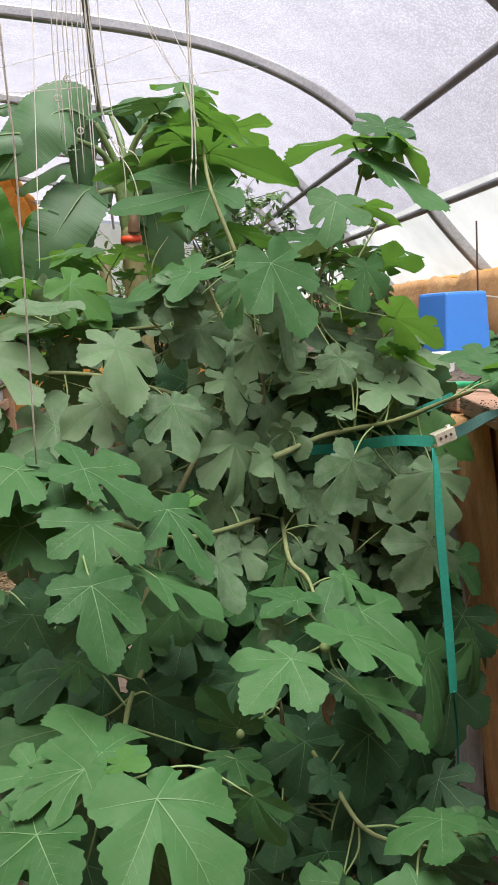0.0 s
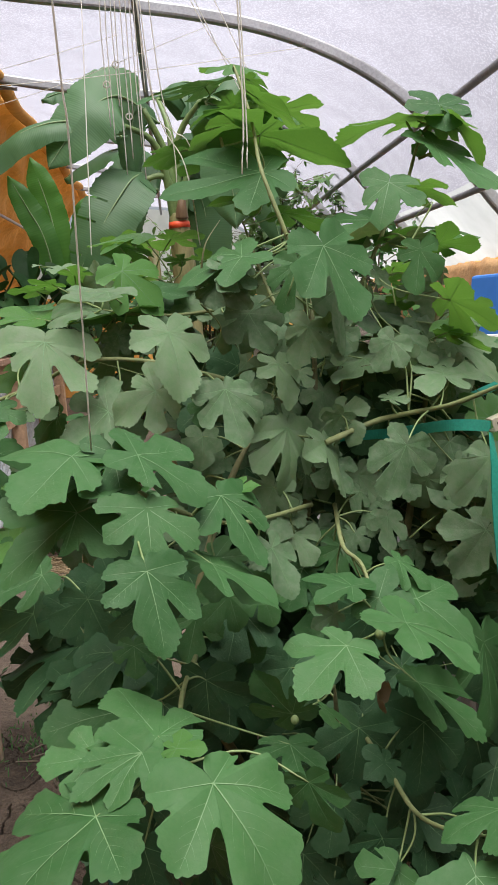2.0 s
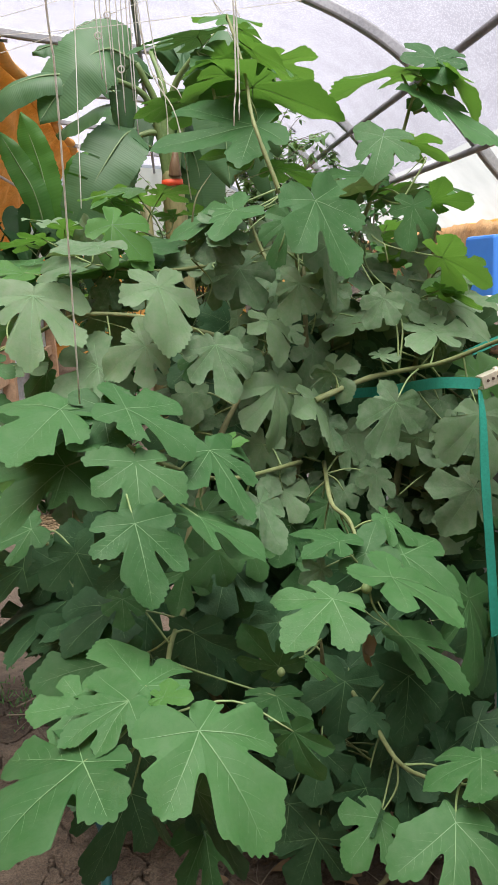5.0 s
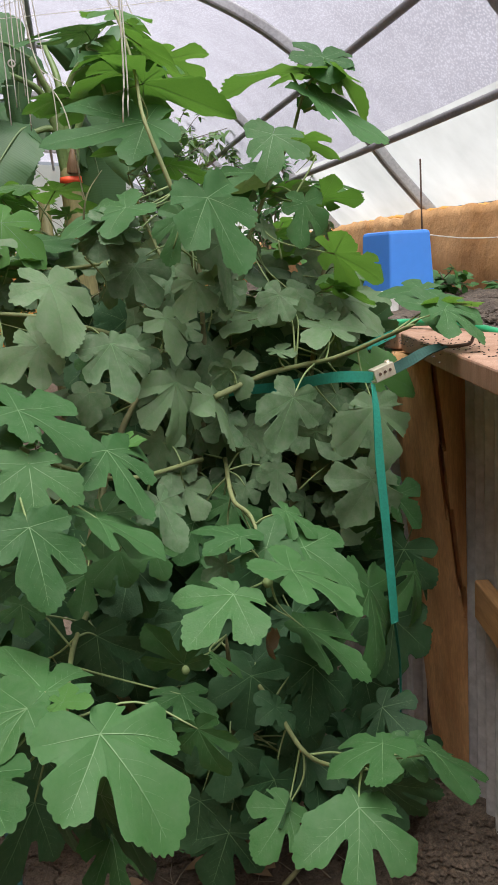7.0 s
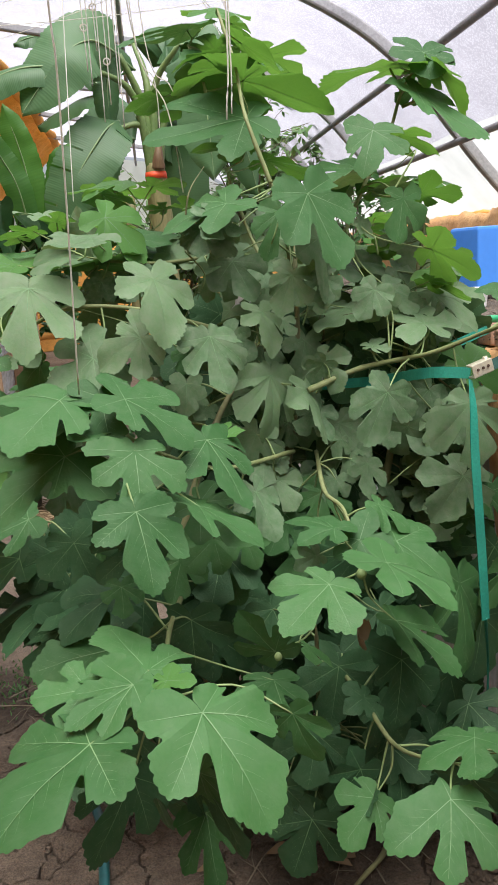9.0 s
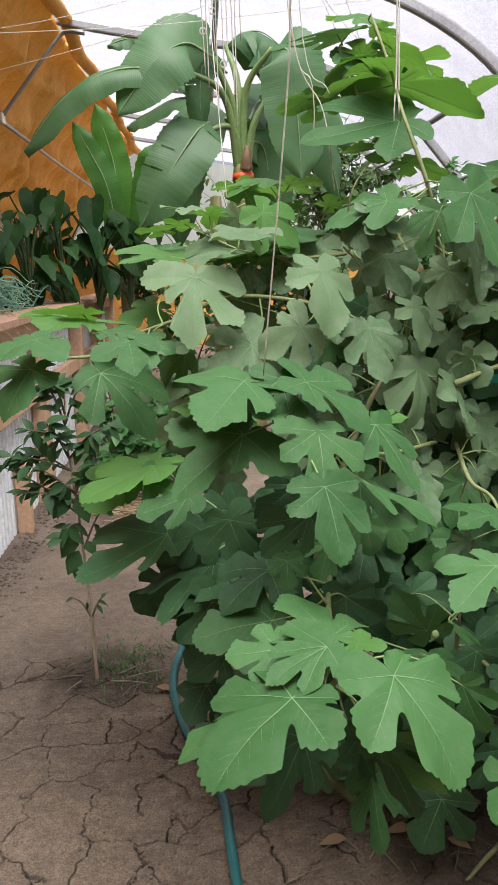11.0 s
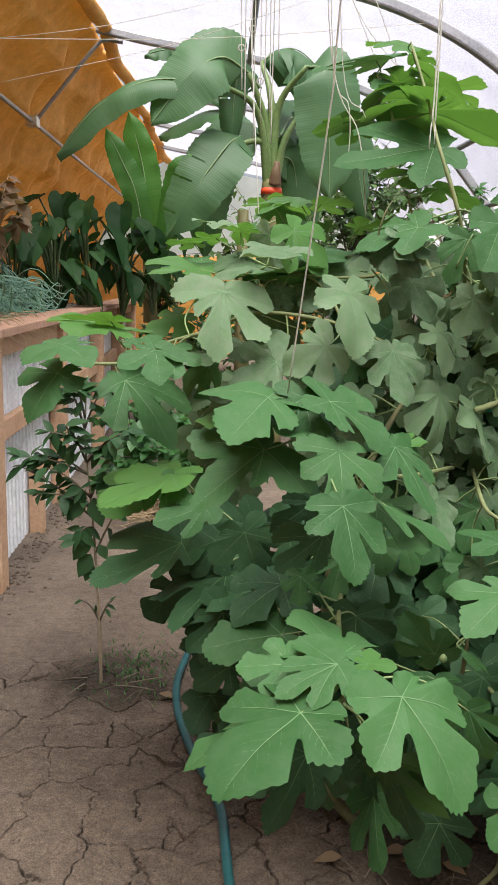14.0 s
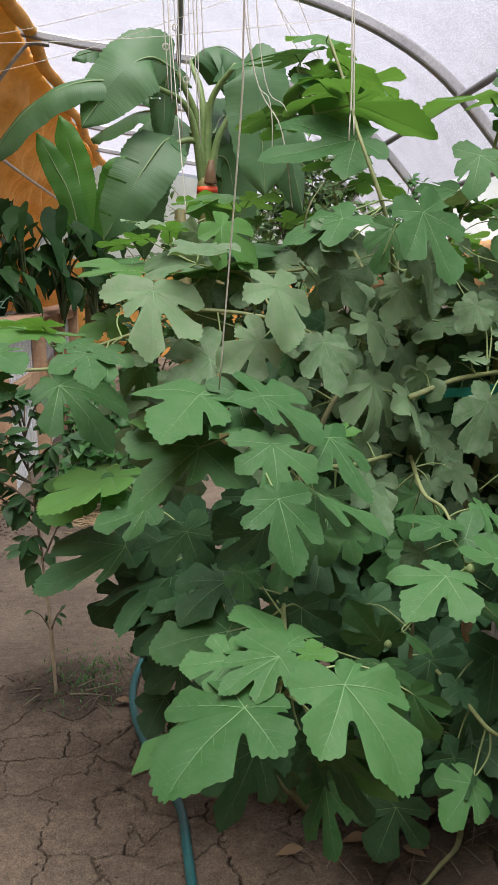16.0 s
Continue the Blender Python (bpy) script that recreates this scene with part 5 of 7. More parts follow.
fig_leaf((-0.120, 1.800, 1.231), (-0.145, 1.784, 1.188), 'V', 'shallow', 'd')
fig_leaf((0.339, 1.700, 0.920), (0.379, 1.679, 0.862), 'V', 'shallow', 'd')
fig_leaf((0.031, 1.620, 1.035), (0.025, 1.598, 0.974), 'V', 'shallow', 'd')
fig_leaf((0.504, 1.620, 0.989), (0.452, 1.602, 0.940), 'V', 'shallow', 'd')
fig_leaf((-0.501, 1.922, 1.153), (-0.612, 1.896, 1.167), 'B', 'mid', 'l')
fig_leaf((-0.440, 1.760, 1.120), (-0.381, 1.779, 1.126), 'U', 'mid', 'g')
fig_leaf((-0.337, 1.610, 1.116), (-0.334, 1.558, 1.064), 'F', 'mid', 'g')
fig_leaf((-0.373, 1.838, 0.821), (-0.495, 1.687, 0.777), 'U', 'long', 'l')
fig_leaf((-0.380, 1.750, 0.822), (-0.421, 1.729, 0.764), 'V', 'shallow', 'g')
fig_leaf((-0.242, 1.763, 0.586), (-0.357, 1.734, 0.506), 'V', 'deep', 'k')
fig_leaf((-0.330, 1.750, 0.570), (-0.410, 1.728, 0.508), 'V', 'long', 'k')
fig_leaf((-0.242, 1.750, 0.591), (-0.210, 1.731, 0.538), 'V', 'mid', 'k')
fig_leaf((-0.130, 1.350, 0.638), (-0.272, 1.335, 0.628), 'W', 'mid', 'g')
fig_leaf((-0.219, 1.550, 0.483), (-0.287, 1.531, 0.431), 'V', 'mid', 'k')
fig_leaf((-0.171, 1.700, 0.699), (-0.232, 1.708, 0.721), 'V', 'mid', 'g')
fig_leaf((-0.256, 1.750, 0.702), (-0.324, 1.743, 0.684), 'V', 'mid', 'g')
fig_leaf((-0.006, 1.500, 0.729), (-0.029, 1.473, 0.654), 'V', 'deep', 'g')
fig_leaf((0.070, 1.550, 0.701), (0.102, 1.520, 0.618), 'V', 'deep', 'g')
fig_leaf((0.112, 1.500, 0.764), (0.132, 1.478, 0.704), 'V', 'mid', 'g')
fig_leaf((0.053, 1.450, 0.779), (-0.006, 1.432, 0.730), 'V', 'shallow', 'g')
fig_leaf((0.241, 1.600, 0.709), (0.204, 1.569, 0.623), 'V', 'mid', 'g')
fig_leaf((0.262, 1.550, 0.702), (0.281, 1.516, 0.609), 'V', 'shallow', 'g')
fig_leaf((0.203, 1.600, 0.769), (0.166, 1.573, 0.694), 'V', 'mid', 'g')
fig_leaf((0.281, 1.600, 0.805), (0.255, 1.569, 0.720), 'V', 'mid', 'g')
fig_leaf((-0.319, 2.100, 1.340), (-0.390, 2.107, 1.341), 'B', 'mid', 'l')
fig_leaf((-0.297, 2.050, 1.296), (-0.396, 1.996, 1.280), 'U', 'mid', 'g')
fig_leaf((-0.092, 2.400, 1.456), (-0.184, 2.370, 1.470), 'B', 'mid', 'l')
fig_leaf((-0.092, 2.400, 1.461), (0.000, 2.410, 1.453), 'B', 'mid', 'l')
fig_leaf((-0.158, 2.300, 1.395), (-0.070, 2.258, 1.383), 'U', 'mid', 'g')
fig_leaf((-0.081, 2.300, 1.352), (-0.157, 2.274, 1.364), 'B', 'mid', 'l')
fig_leaf((0.041, 1.750, 1.086), (0.028, 1.733, 1.039), 'V', 'shallow', 'g')
fig_leaf((0.027, 2.200, 1.392), (-0.023, 2.178, 1.402), 'B', 'mid', 'l')
fig_leaf((0.138, 2.000, 1.331), (0.067, 1.970, 1.344), 'B', 'shallow', 'l')
fig_leaf((-0.054, 1.950, 1.287), (0.063, 2.031, 1.310), 'U', 'shallow', 'g')

limb([(0.260, 1.600, 1.008), (0.370, 1.620, 1.041), (0.473, 1.520, 1.072), (0.541, 1.450, 1.108), (0.565, 1.360, 1.135)], 0.0061, 0.003)
limb([(0.258, 1.720, 1.237), (0.242, 1.680, 1.318), (0.216, 1.660, 1.399), (0.190, 1.680, 1.485), (0.180, 1.720, 1.543), (0.183, 1.850, 1.652), (0.164, 1.950, 1.780)], 0.0049, 0.003)
limb([(0.198, 1.720, 1.079), (0.117, 1.680, 1.121), (0.041, 1.660, 1.151), (-0.043, 1.660, 1.178), (-0.174, 1.660, 1.189), (-0.284, 1.720, 1.145), (-0.379, 1.740, 1.114), (-0.451, 1.750, 1.077), (-0.527, 1.700, 1.076)], 0.0049, 0.0045)
limb([(0.230, 1.620, 0.887), (0.083, 1.450, 0.906), (-0.014, 1.320, 0.963), (-0.083, 1.280, 1.017), (-0.100, 1.280, 1.057)], 0.0046, 0.003)
limb([(-0.013, 1.450, 0.675), (-0.037, 1.300, 0.680), (-0.050, 1.120, 0.668), (-0.066, 1.050, 0.666), (-0.066, 0.990, 0.745)], 0.0046, 0.003)
limb([(0.280, 1.650, 0.876), (0.265, 1.500, 0.835), (0.283, 1.420, 0.819), (0.284, 1.310, 0.754)], 0.0046, 0.0025)
limb([(0.278, 1.500, 0.486), (0.291, 1.330, 0.494), (0.304, 1.220, 0.488), (0.319, 1.120, 0.522), (0.350, 1.060, 0.551)], 0.0049, 0.0025)
limb([(0.363, 1.750, 1.270), (0.423, 1.740, 1.404), (0.482, 1.780, 1.493), (0.522, 1.820, 1.580), (0.563, 1.840, 1.631)], 0.0046, 0.0025)
limb([(0.522, 1.820, 1.574), (0.508, 1.860, 1.632)], 0.0038, 0.0025)
limb([(0.521, 1.820, 1.547), (0.554, 1.800, 1.558)], 0.0038, 0.0025)
limb([(0.211, 1.750, 1.246), (0.187, 1.800, 1.315), (0.153, 1.850, 1.444)], 0.0046, 0.0025)
limb([(0.200, 1.780, 1.189), (0.116, 1.850, 1.251), (0.037, 1.900, 1.292), (-0.034, 1.950, 1.309)], 0.0042, 0.002)
limb([(0.040, 1.700, 1.114), (-0.038, 1.800, 1.249), (-0.150, 1.820, 1.284)], 0.0038, 0.002)
limb([(-0.101, 1.500, 0.602), (-0.165, 1.550, 0.640), (-0.232, 1.650, 0.665), (-0.280, 1.650, 0.787), (-0.319, 1.750, 0.823)], 0.0046, 0.0025)
limb([(-0.232, 1.650, 0.665), (-0.341, 1.700, 0.685)], 0.0038, 0.002)
limb([(-0.231, 1.660, 0.649), (-0.242, 1.760, 0.574)], 0.0038, 0.002)
limb([(0.132, 1.900, 1.569), (0.119, 1.950, 1.661), (0.100, 2.000, 1.720)], 0.0042, 0.002)
limb([(0.151, 1.800, 1.276), (0.012, 1.850, 1.263), (-0.124, 1.870, 1.273)], 0.0046, 0.0025)
limb([(0.086, 2.000, 1.290), (-0.030, 2.200, 1.349), (-0.110, 2.350, 1.429)], 0.0042, 0.002)


def fig_inner():
    """The leaves deep inside the crown, seen between the outer ones."""
    rng = random.Random(23)
    made = 0
    while made < 130:
        z = rng.uniform(0.22, 1.42)
        u = (z - 0.2) / 1.3
        half = 0.33 + 0.12 * math.sin(math.pi * u)
        x = rng.uniform(0.10 - half, 0.20 + half)
        y = rng.uniform(1.66, 2.25) if z > 0.45 else rng.uniform(1.45, 1.85)
        ang = rng.uniform(0, 2 * math.pi)
        tip = Vector((math.cos(ang) * 0.6, -0.45 + 0.5 * math.sin(ang), -0.55 + 0.35 * rng.random())).normalized()
        size = rng.uniform(0.08, 0.125)
        j = Vector((x, y, z))
        # below 0.7 m the green with shade in its colour
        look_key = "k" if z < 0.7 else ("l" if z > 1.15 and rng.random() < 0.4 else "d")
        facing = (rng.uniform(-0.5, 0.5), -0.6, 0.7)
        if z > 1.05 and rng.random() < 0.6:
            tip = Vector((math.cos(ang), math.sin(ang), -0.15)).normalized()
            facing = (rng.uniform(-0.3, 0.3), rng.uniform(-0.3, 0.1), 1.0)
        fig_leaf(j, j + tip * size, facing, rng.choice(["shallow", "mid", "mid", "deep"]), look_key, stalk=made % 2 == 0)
        made += 1


fig_inner()


def fig_heart():
    """Small dusty leaves crowding the middle of the crown."""
    rng = random.Random(29)
    for k in range(110):
        j = Vector((rng.uniform(0.02, 0.58), rng.uniform(1.60, 1.9), rng.uniform(0.72, 1.34)))
        tip = Vector((rng.gauss(0, 0.5), rng.gauss(-0.3, 0.3), -0.8 + 0.4 * rng.random())).normalized()
        fig_leaf(j, j + tip * rng.uniform(0.045, 0.09), (rng.uniform(-0.7, 0.7), -0.8, 0.4), rng.choice(["shallow", "mid", "deep", "small"]), "d", stalk=True)


fig_heart()


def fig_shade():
    """Leaves at the back of the crown, before the bed's sheet, their shade darkened into the green."""
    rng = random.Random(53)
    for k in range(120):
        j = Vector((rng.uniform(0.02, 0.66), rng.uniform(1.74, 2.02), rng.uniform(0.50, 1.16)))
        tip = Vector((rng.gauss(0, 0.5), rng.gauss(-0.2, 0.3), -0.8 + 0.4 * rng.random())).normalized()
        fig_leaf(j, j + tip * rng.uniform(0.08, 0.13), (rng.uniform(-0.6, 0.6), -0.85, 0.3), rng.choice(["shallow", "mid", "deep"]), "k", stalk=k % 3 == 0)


fig_shade()


def fig_twigs():
    """Thin bare stems and old stalks that show between the leaves."""
    rng = random.Random(43)
    for k in range(46):
        p = Vector((rng.uniform(0.02, 0.58), rng.uniform(1.60, 1.80), rng.uniform(0.66, 1.36)))
        q = p + Vector((rng.gauss(0, 0.10), rng.gauss(0.05, 0.05), rng.uniform(-0.14, 0.14)))
        mid = p.lerp(q, 0.5) + Vector((rng.gauss(0, 0.02), -0.02, rng.gauss(0.01, 0.02)))
        bm = bmesh.new()
        add_tube(bm, [v - ROOT for v in smooth_path([p, mid, q], 5)], rng.uniform(0.0016, 0.0026), 0.0005, 6)
        part("twig", bm, PETIOLE if k % 3 else FIGSTEM, fig_tree)


fig_twigs()


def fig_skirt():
    """Broad leaves hanging low in front of the stems, a deep green with shade put into it."""
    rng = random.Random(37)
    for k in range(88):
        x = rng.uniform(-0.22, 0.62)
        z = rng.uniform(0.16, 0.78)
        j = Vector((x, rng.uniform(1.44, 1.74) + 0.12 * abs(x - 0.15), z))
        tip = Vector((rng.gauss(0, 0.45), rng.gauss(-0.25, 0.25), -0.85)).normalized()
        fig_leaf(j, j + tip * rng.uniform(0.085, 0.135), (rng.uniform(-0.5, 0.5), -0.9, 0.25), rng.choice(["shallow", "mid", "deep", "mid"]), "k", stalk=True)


fig_skirt()
fig_stalks()

def fig_extras():
    """Two small green figs and one withered leaf hanging among the shoots."""
    for x, y, z, r in ((0.267, 1.24, 0.771, 0.0085), (0.130, 1.24, 0.647, 0.0065)):
        bm = bmesh.new()
        bmesh.ops.create_uvsphere(bm, u_segments=14, v_segments=10, radius=r)
        for v in bm.verts:
            v.co.z *= 1.15
            if v.co.z > 0:
                v.co.x, v.co.y = v.co.x * (1 - 28 * v.co.z), v.co.y * (1 - 28 * v.co.z)
            v.co += Vector((x, y, z)) - ROOT
        part("fig_fruit", bm, PETIOLE, fig_tree, "small unripe green fig", smooth=True)
    bm = bmesh.new()
    n = 14
    rows = []
    for i in range(n + 1):
        t = i / n
        c = Vector((0.275, 1.26, 0.683 - 0.048 * t))
        w = 0.013 * math.sin(math.pi * (0.08 + 0.84 * t)) ** 0.7
        tw = 1.1 + 2.3 * t
        rows.append([bm.verts.new(c + Vector((math.cos(tw + q) * w, math.sin(tw + q) * w * 0.8, 0.004 * math.sin(q * 3 + i))) - ROOT) for q in (-1.6, -0.8, 0.0, 0.8, 1.6)])
    for a, b in zip(rows, rows[1:]):
        for k in range(4):
            bm.faces.new((a[k], a[k + 1], b[k + 1], b[k])).smooth = True
    part("withered_leaf", bm, DRYLEAF, fig_tree, "curled brown dead leaf")


# ---- other plants ----
def pleated(m, scale):
    """Fine parallel veins running out from the midrib."""
    nt = m.node_tree
    b = nt.nodes["Principled BSDF"]
    uv = nt.nodes.new("ShaderNodeUVMap")
    uv.uv_map = "along"
    w = nt.nodes.new("ShaderNodeTexWave")
    w.inputs["Scale"].default_value, w.inputs["Distortion"].default_value = scale, 3.0
    w.inputs["Detail"].default_value = 2.0
    nt.links.new(uv.outputs[0], w.inputs["Vector"])
    r = ramp(nt, w.outputs[0], [(0.1, (0.95, 0.96, 0.95)), (0.9, (1.05, 1.04, 1.05))])
    old = b.inputs["Base Color"].links[0].from_socket
    nt.links.new(mix_col(nt, 1.0, old, r.outputs[0], "MULTIPLY"), b.inputs["Base Color"])
    bump(nt, b, w.outputs[0], 0.14, 0.003)
    return m


BANANA = pleated(leafy("banana_leaf", (0.046, 0.122, 0.048), (0.066, 0.155, 0.062), 0.45, 0.26, 0.2, 0.12, 14.0, 0.35), 24.0)
BANYOUNG = pleated(leafy("young_banana_leaf", (0.05, 0.16, 0.03), (0.07, 0.20, 0.04), 0.45, 0.32, 0.15, 0.0, 14.0, 0.35), 15.0)
BANCROWN = two_scale("banana_crown", (0.11, 0.05, 0.03), (0.20, 0.13, 0.06), 7, 40, 0.6, 0, 0.3, 0.003, stretch=(4, 4, 0.5))
BANRIB = two_scale("banana_rib", (0.13, 0.21, 0.085), (0.19, 0.28, 0.12), 6, 40, 0.5, 0, 0.1, 0.002)
BANSTEM = two_scale("banana_stem", (0.16, 0.16, 0.06), (0.30, 0.27, 0.12), 5, 30, 0.55, 0, 0.3, 0.004, stretch=(4, 4, 0.5))
BANSTALK = two_scale("banana_stalk", (0.10, 0.17, 0.05), (0.17, 0.24, 0.08), 6, 40, 0.5, 0, 0.1, 0.002)
TAROSTEM = two_scale("taro_stalk", (0.05, 0.085, 0.03), (0.09, 0.13, 0.05), 6, 40, 0.5, 0, 0.1, 0.002)
TARO = leafy("taro_leaf", (0.018, 0.058, 0.020), (0.034, 0.088, 0.030), 0.5, 0.22, 0.45, 0.0, 10.0, 0.12)
SAPLEAF = leafy("sapling_leaf", (0.026, 0.082, 0.032), (0.046, 0.118, 0.044), 0.5, 0.2, 0.35, 0.0, 40.0, 0.3)
CITRUS = leafy("citrus_leaf", (0.070, 0.155, 0.050), (0.115, 0.215, 0.080), 0.42, 0.25, 0.35, 0.0, 40.0, 0.4, island=True)
PEPPER = leafy("pepper_leaf", (0.035, 0.12, 0.035), (0.06, 0.17, 0.05), 0.45, 0.3, 0.3, 0.0, 40.0, 0.4, island=True)
ONION = leafy("onion_leaf", (0.075, 0.175, 0.13), (0.13, 0.24, 0.18), 0.55, 0.2, 0.35, 0.0, 20.0, 0.35, island=True)
DRYLEAF = leafy("dry_leaf", (0.15, 0.11, 0.07), (0.22, 0.165, 0.11), 0.75, 0.25, 0.35, 0.0, 30.0, 0.2, island=True)
BARK = two_scale("grey_bark", (0.10, 0.085, 0.06), (0.20, 0.17, 0.12), 9, 60, 0.85, 0, 0.5, 0.003)
PALEBARK = two_scale("pale_bark", (0.28, 0.22, 0.15), (0.42, 0.34, 0.24), 9, 60, 0.85, 0, 0.4, 0.002)
FRUIT = two_scale("green_fruit", (0.16, 0.24, 0.05), (0.24, 0.32, 0.08), 6, 40, 0.4, 0, 0.2, 0.002)
STRAW = two_scale("straw", (0.28, 0.20, 0.11), (0.42, 0.32, 0.19), 9, 60, 0.85, 0, 0.3, 0.002)


def banana_leaf(parent, at, pts, half, normal, seed, fold=0.25, split=0.08, mat=None):
    """A long blade along its midrib, pleated across and torn here and there."""
    rng = random.Random(seed)
    line = [p - at for p in smooth_path(pts, 26)]
    n = len(line) - 1
    nrm0 = Vector(normal).normalized()
    bm = bmesh.new()
    along = bm.loops.layers.uv.new("along")
    place = {}
    run = sum((b - a).length for a, b in zip(line, line[1:]))
    cols = (0.0, 0.25, 0.5, 0.75, 1.0)
    for s in (-1, 1):
        prev = None
        tear = set(k for k in range(4, n - 2) if rng.random() < split * 0.06)
        for i, p in enumerate(line):
            t = i / n
            d = (line[min(i + 1, n)] - line[max(i - 1, 0)]).normalized()
            nrm = (nrm0 - d * nrm0.dot(d)).normalized()
            side = d.cross(nrm) * s
            w = half * math.sin(math.pi * (t * 0.80 + 0.14)) ** 0.6 * (1 - max(0.0, (t - 0.82) / 0.18) ** 2 * 0.97)
            if t < 0.08:
                w *= t / 0.08 + 0.05
            row = []
            for c in cols:
                ripple = (0.0012 * math.sin(i * 2.1 + seed) + 0.006 * math.sin(i * 0.37 + seed * 2 + s)) * c
                down = -fold * half * c * c + 0.04 * half * math.sin(3 * c + t * 9 + seed)
                jag = 1 + 0.05 * c ** 4 * rng.uniform(-1, 0.4)
                row.append(bm.verts.new(p + side * (w * c * jag) + nrm * (down + ripple) + d * (0.10 * half * c)))
                place[row[-1]] = (t * run, c * 0.02)
            if prev is not None:
                for k in range(len(cols) - 1):
                    if i in tear and k >= 1:
                        continue
                    q = (prev[k], prev[k + 1], row[k + 1], row[k])
                    f = bm.faces.new(q if s > 0 else q[::-1])
                    f.smooth = True
                    for lp in f.loops:
                        lp[along].uv = place[lp.vert]
            prev = row
    blade = part("leaf_blade", bm, mat or BANANA, parent)
    bm = bmesh.new()
    add_tube(bm, line, 0.009, 0.002, 6)
    part("midrib", bm, BANRIB, blade)
    return blade


def banana_plant():
    at = Vector((0.10, 6.35, 0.0))
    ob = thing("banana_plant", at, "tall banana plant with broad torn green leaves and red tape", "banana plant")
    bm = bmesh.new()
    add_tube(bm, [p - at for p in smooth_path([(0.10, 6.35, -0.02), (0.11, 6.35, 0.8), (0.10, 6.33, 1.56), (0.085, 6.3, 1.88), (0.085, 6.3, 1.96)], 5)], 0.11, 0.060, 14)
    part("trunk", bm, BANSTEM, ob)
    bm = bmesh.new()
    add_tube(bm, [p - at for p in [Vector((-0.10, 6.35, -0.02)), Vector((-0.11, 6.32, 1.2)), Vector((-0.115, 6.3, 1.75))]], 0.06, 0.04, 12)
    part("trunk", bm, BANSTEM, ob)
    bm = bmesh.new()
    add_tube(bm, [p - at for p in smooth_path([(0.105, 6.26, 1.93), (0.11, 6.24, 2.0), (0.12, 6.25, 2.08)], 5)], 0.05, 0.02, 10)
    part("sheath", bm, BANCROWN, ob, "brown withered leaf sheath")
    bm = bmesh.new()
    add_tube(bm, [Vector((-0.014, -0.05, 1.86)), Vector((-0.015, -0.05, 1.905))], 0.078, 0.074, 16)
    part("tape", bm, REDTAPE, ob, "bright red tape round the trunk")
    for line, r in (([(0.08, 6.3, 2.0), (0.02, 6.25, 2.2), (-0.18, 6.2, 2.18)], 0.022), ([(0.08, 6.3, 2.0), (0.03, 6.3, 2.35), (-0.10, 6.2, 2.66)], 0.024),
                    ([(0.09, 6.3, 2.0), (0.16, 6.3, 2.2), (0.26, 6.3, 2.4)], 0.022), ([(0.085, 6.3, 2.0), (0.12, 6.3, 2.45), (0.30, 6.15, 2.70)], 0.022),
                    ([(0.08, 6.3, 2.0), (0.07, 6.35, 2.5), (0.0, 6.5, 2.80)], 0.022), ([(0.08, 6.3, 2.0), (-0.03, 6.2, 2.4), (-0.28, 6.05, 2.55)], 0.02)):
        bm = bmesh.new()
        add_tube(bm, [p - at for p in smooth_path([(line[0][0] + (line[1][0] - line[0][0]) * 0.2, line[0][1], 1.88)] + line[1:], 6)], r * 1.6, r * 0.75, 8)
        part("leaf_stalk", bm, BANSTALK, ob)
    banana_leaf(ob, at, [(-0.14, 6.2, 2.24), (-0.24, 6.05, 2.15), (-0.44, 5.95, 1.86), (-0.63, 5.95, 1.55)], 0.215, (-0.15, -0.97, 0.2), 1, 0.10)
    banana_leaf(ob, at, [(-0.10, 6.2, 2.66), (-0.28, 6.1, 2.73), (-0.48, 6.0, 2.60), (-0.74, 5.95, 2.28)], 0.25, (-0.15, -0.92, 0.3), 2, 0.15)
    banana_leaf(ob, at, [(-0.28, 6.05, 2.55), (-0.74, 6.0, 2.55), (-1.10, 6.0, 2.38), (-1.38, 5.95, 2.05)], 0.14, (-0.2, -0.65, 0.7), 3, 0.5)
    banana_leaf(ob, at, [(0.30, 6.15, 2.70), (0.41, 6.0, 2.62), (0.445, 5.95, 2.22), (0.465, 5.95, 1.82)], 0.23, (0.05, -0.97, 0.2), 4, 0.12, 0.15)
    banana_leaf(ob, at, [(0.0, 6.5, 2.80), (0.12, 6.5, 2.88), (0.28, 6.5, 2.88), (0.52, 6.45, 2.66)], 0.24, (0.1, -0.3, 0.9), 5, 0.9)
    banana_leaf(ob, at, [(0.0, 6.4, 2.60), (-0.15, 6.3, 2.68), (-0.20, 6.25, 2.45), (-0.19, 6.25, 2.16)], 0.11, (0.4, -0.9, 0.2), 6, 0.3)
    banana_leaf(ob, at, [(0.26, 6.4, 2.40), (0.50, 6.6, 2.54), (0.74, 6.6, 2.44), (0.92, 6.6, 2.10)], 0.16, (0.3, -0.6, 0.7), 7, 0.4)
    banana_leaf(ob, at, [(0.15, 6.5, 2.3), (0.30, 6.9, 2.5), (0.75, 7.2, 2.35), (0.95, 7.3, 1.75)], 0.2, (0.3, -0.8, 0.4), 8, 0.3)
    banana_leaf(ob, at, [(0.0, 6.5, 2.3), (-0.3, 7.0, 2.55), (-0.62, 7.2, 2.48), (-0.8, 7.3, 2.40)], 0.14, (-0.1, -0.5, 0.8), 9, 0.4)
    banana_leaf(ob, at, [(-0.2, 6.9, 2.5), (-0.58, 7.1, 3.0), (-0.76, 7.15, 3.02), (-0.90, 7.15, 2.98)], 0.10, (-0.1, -0.7, 0.6), 10, 0.3)
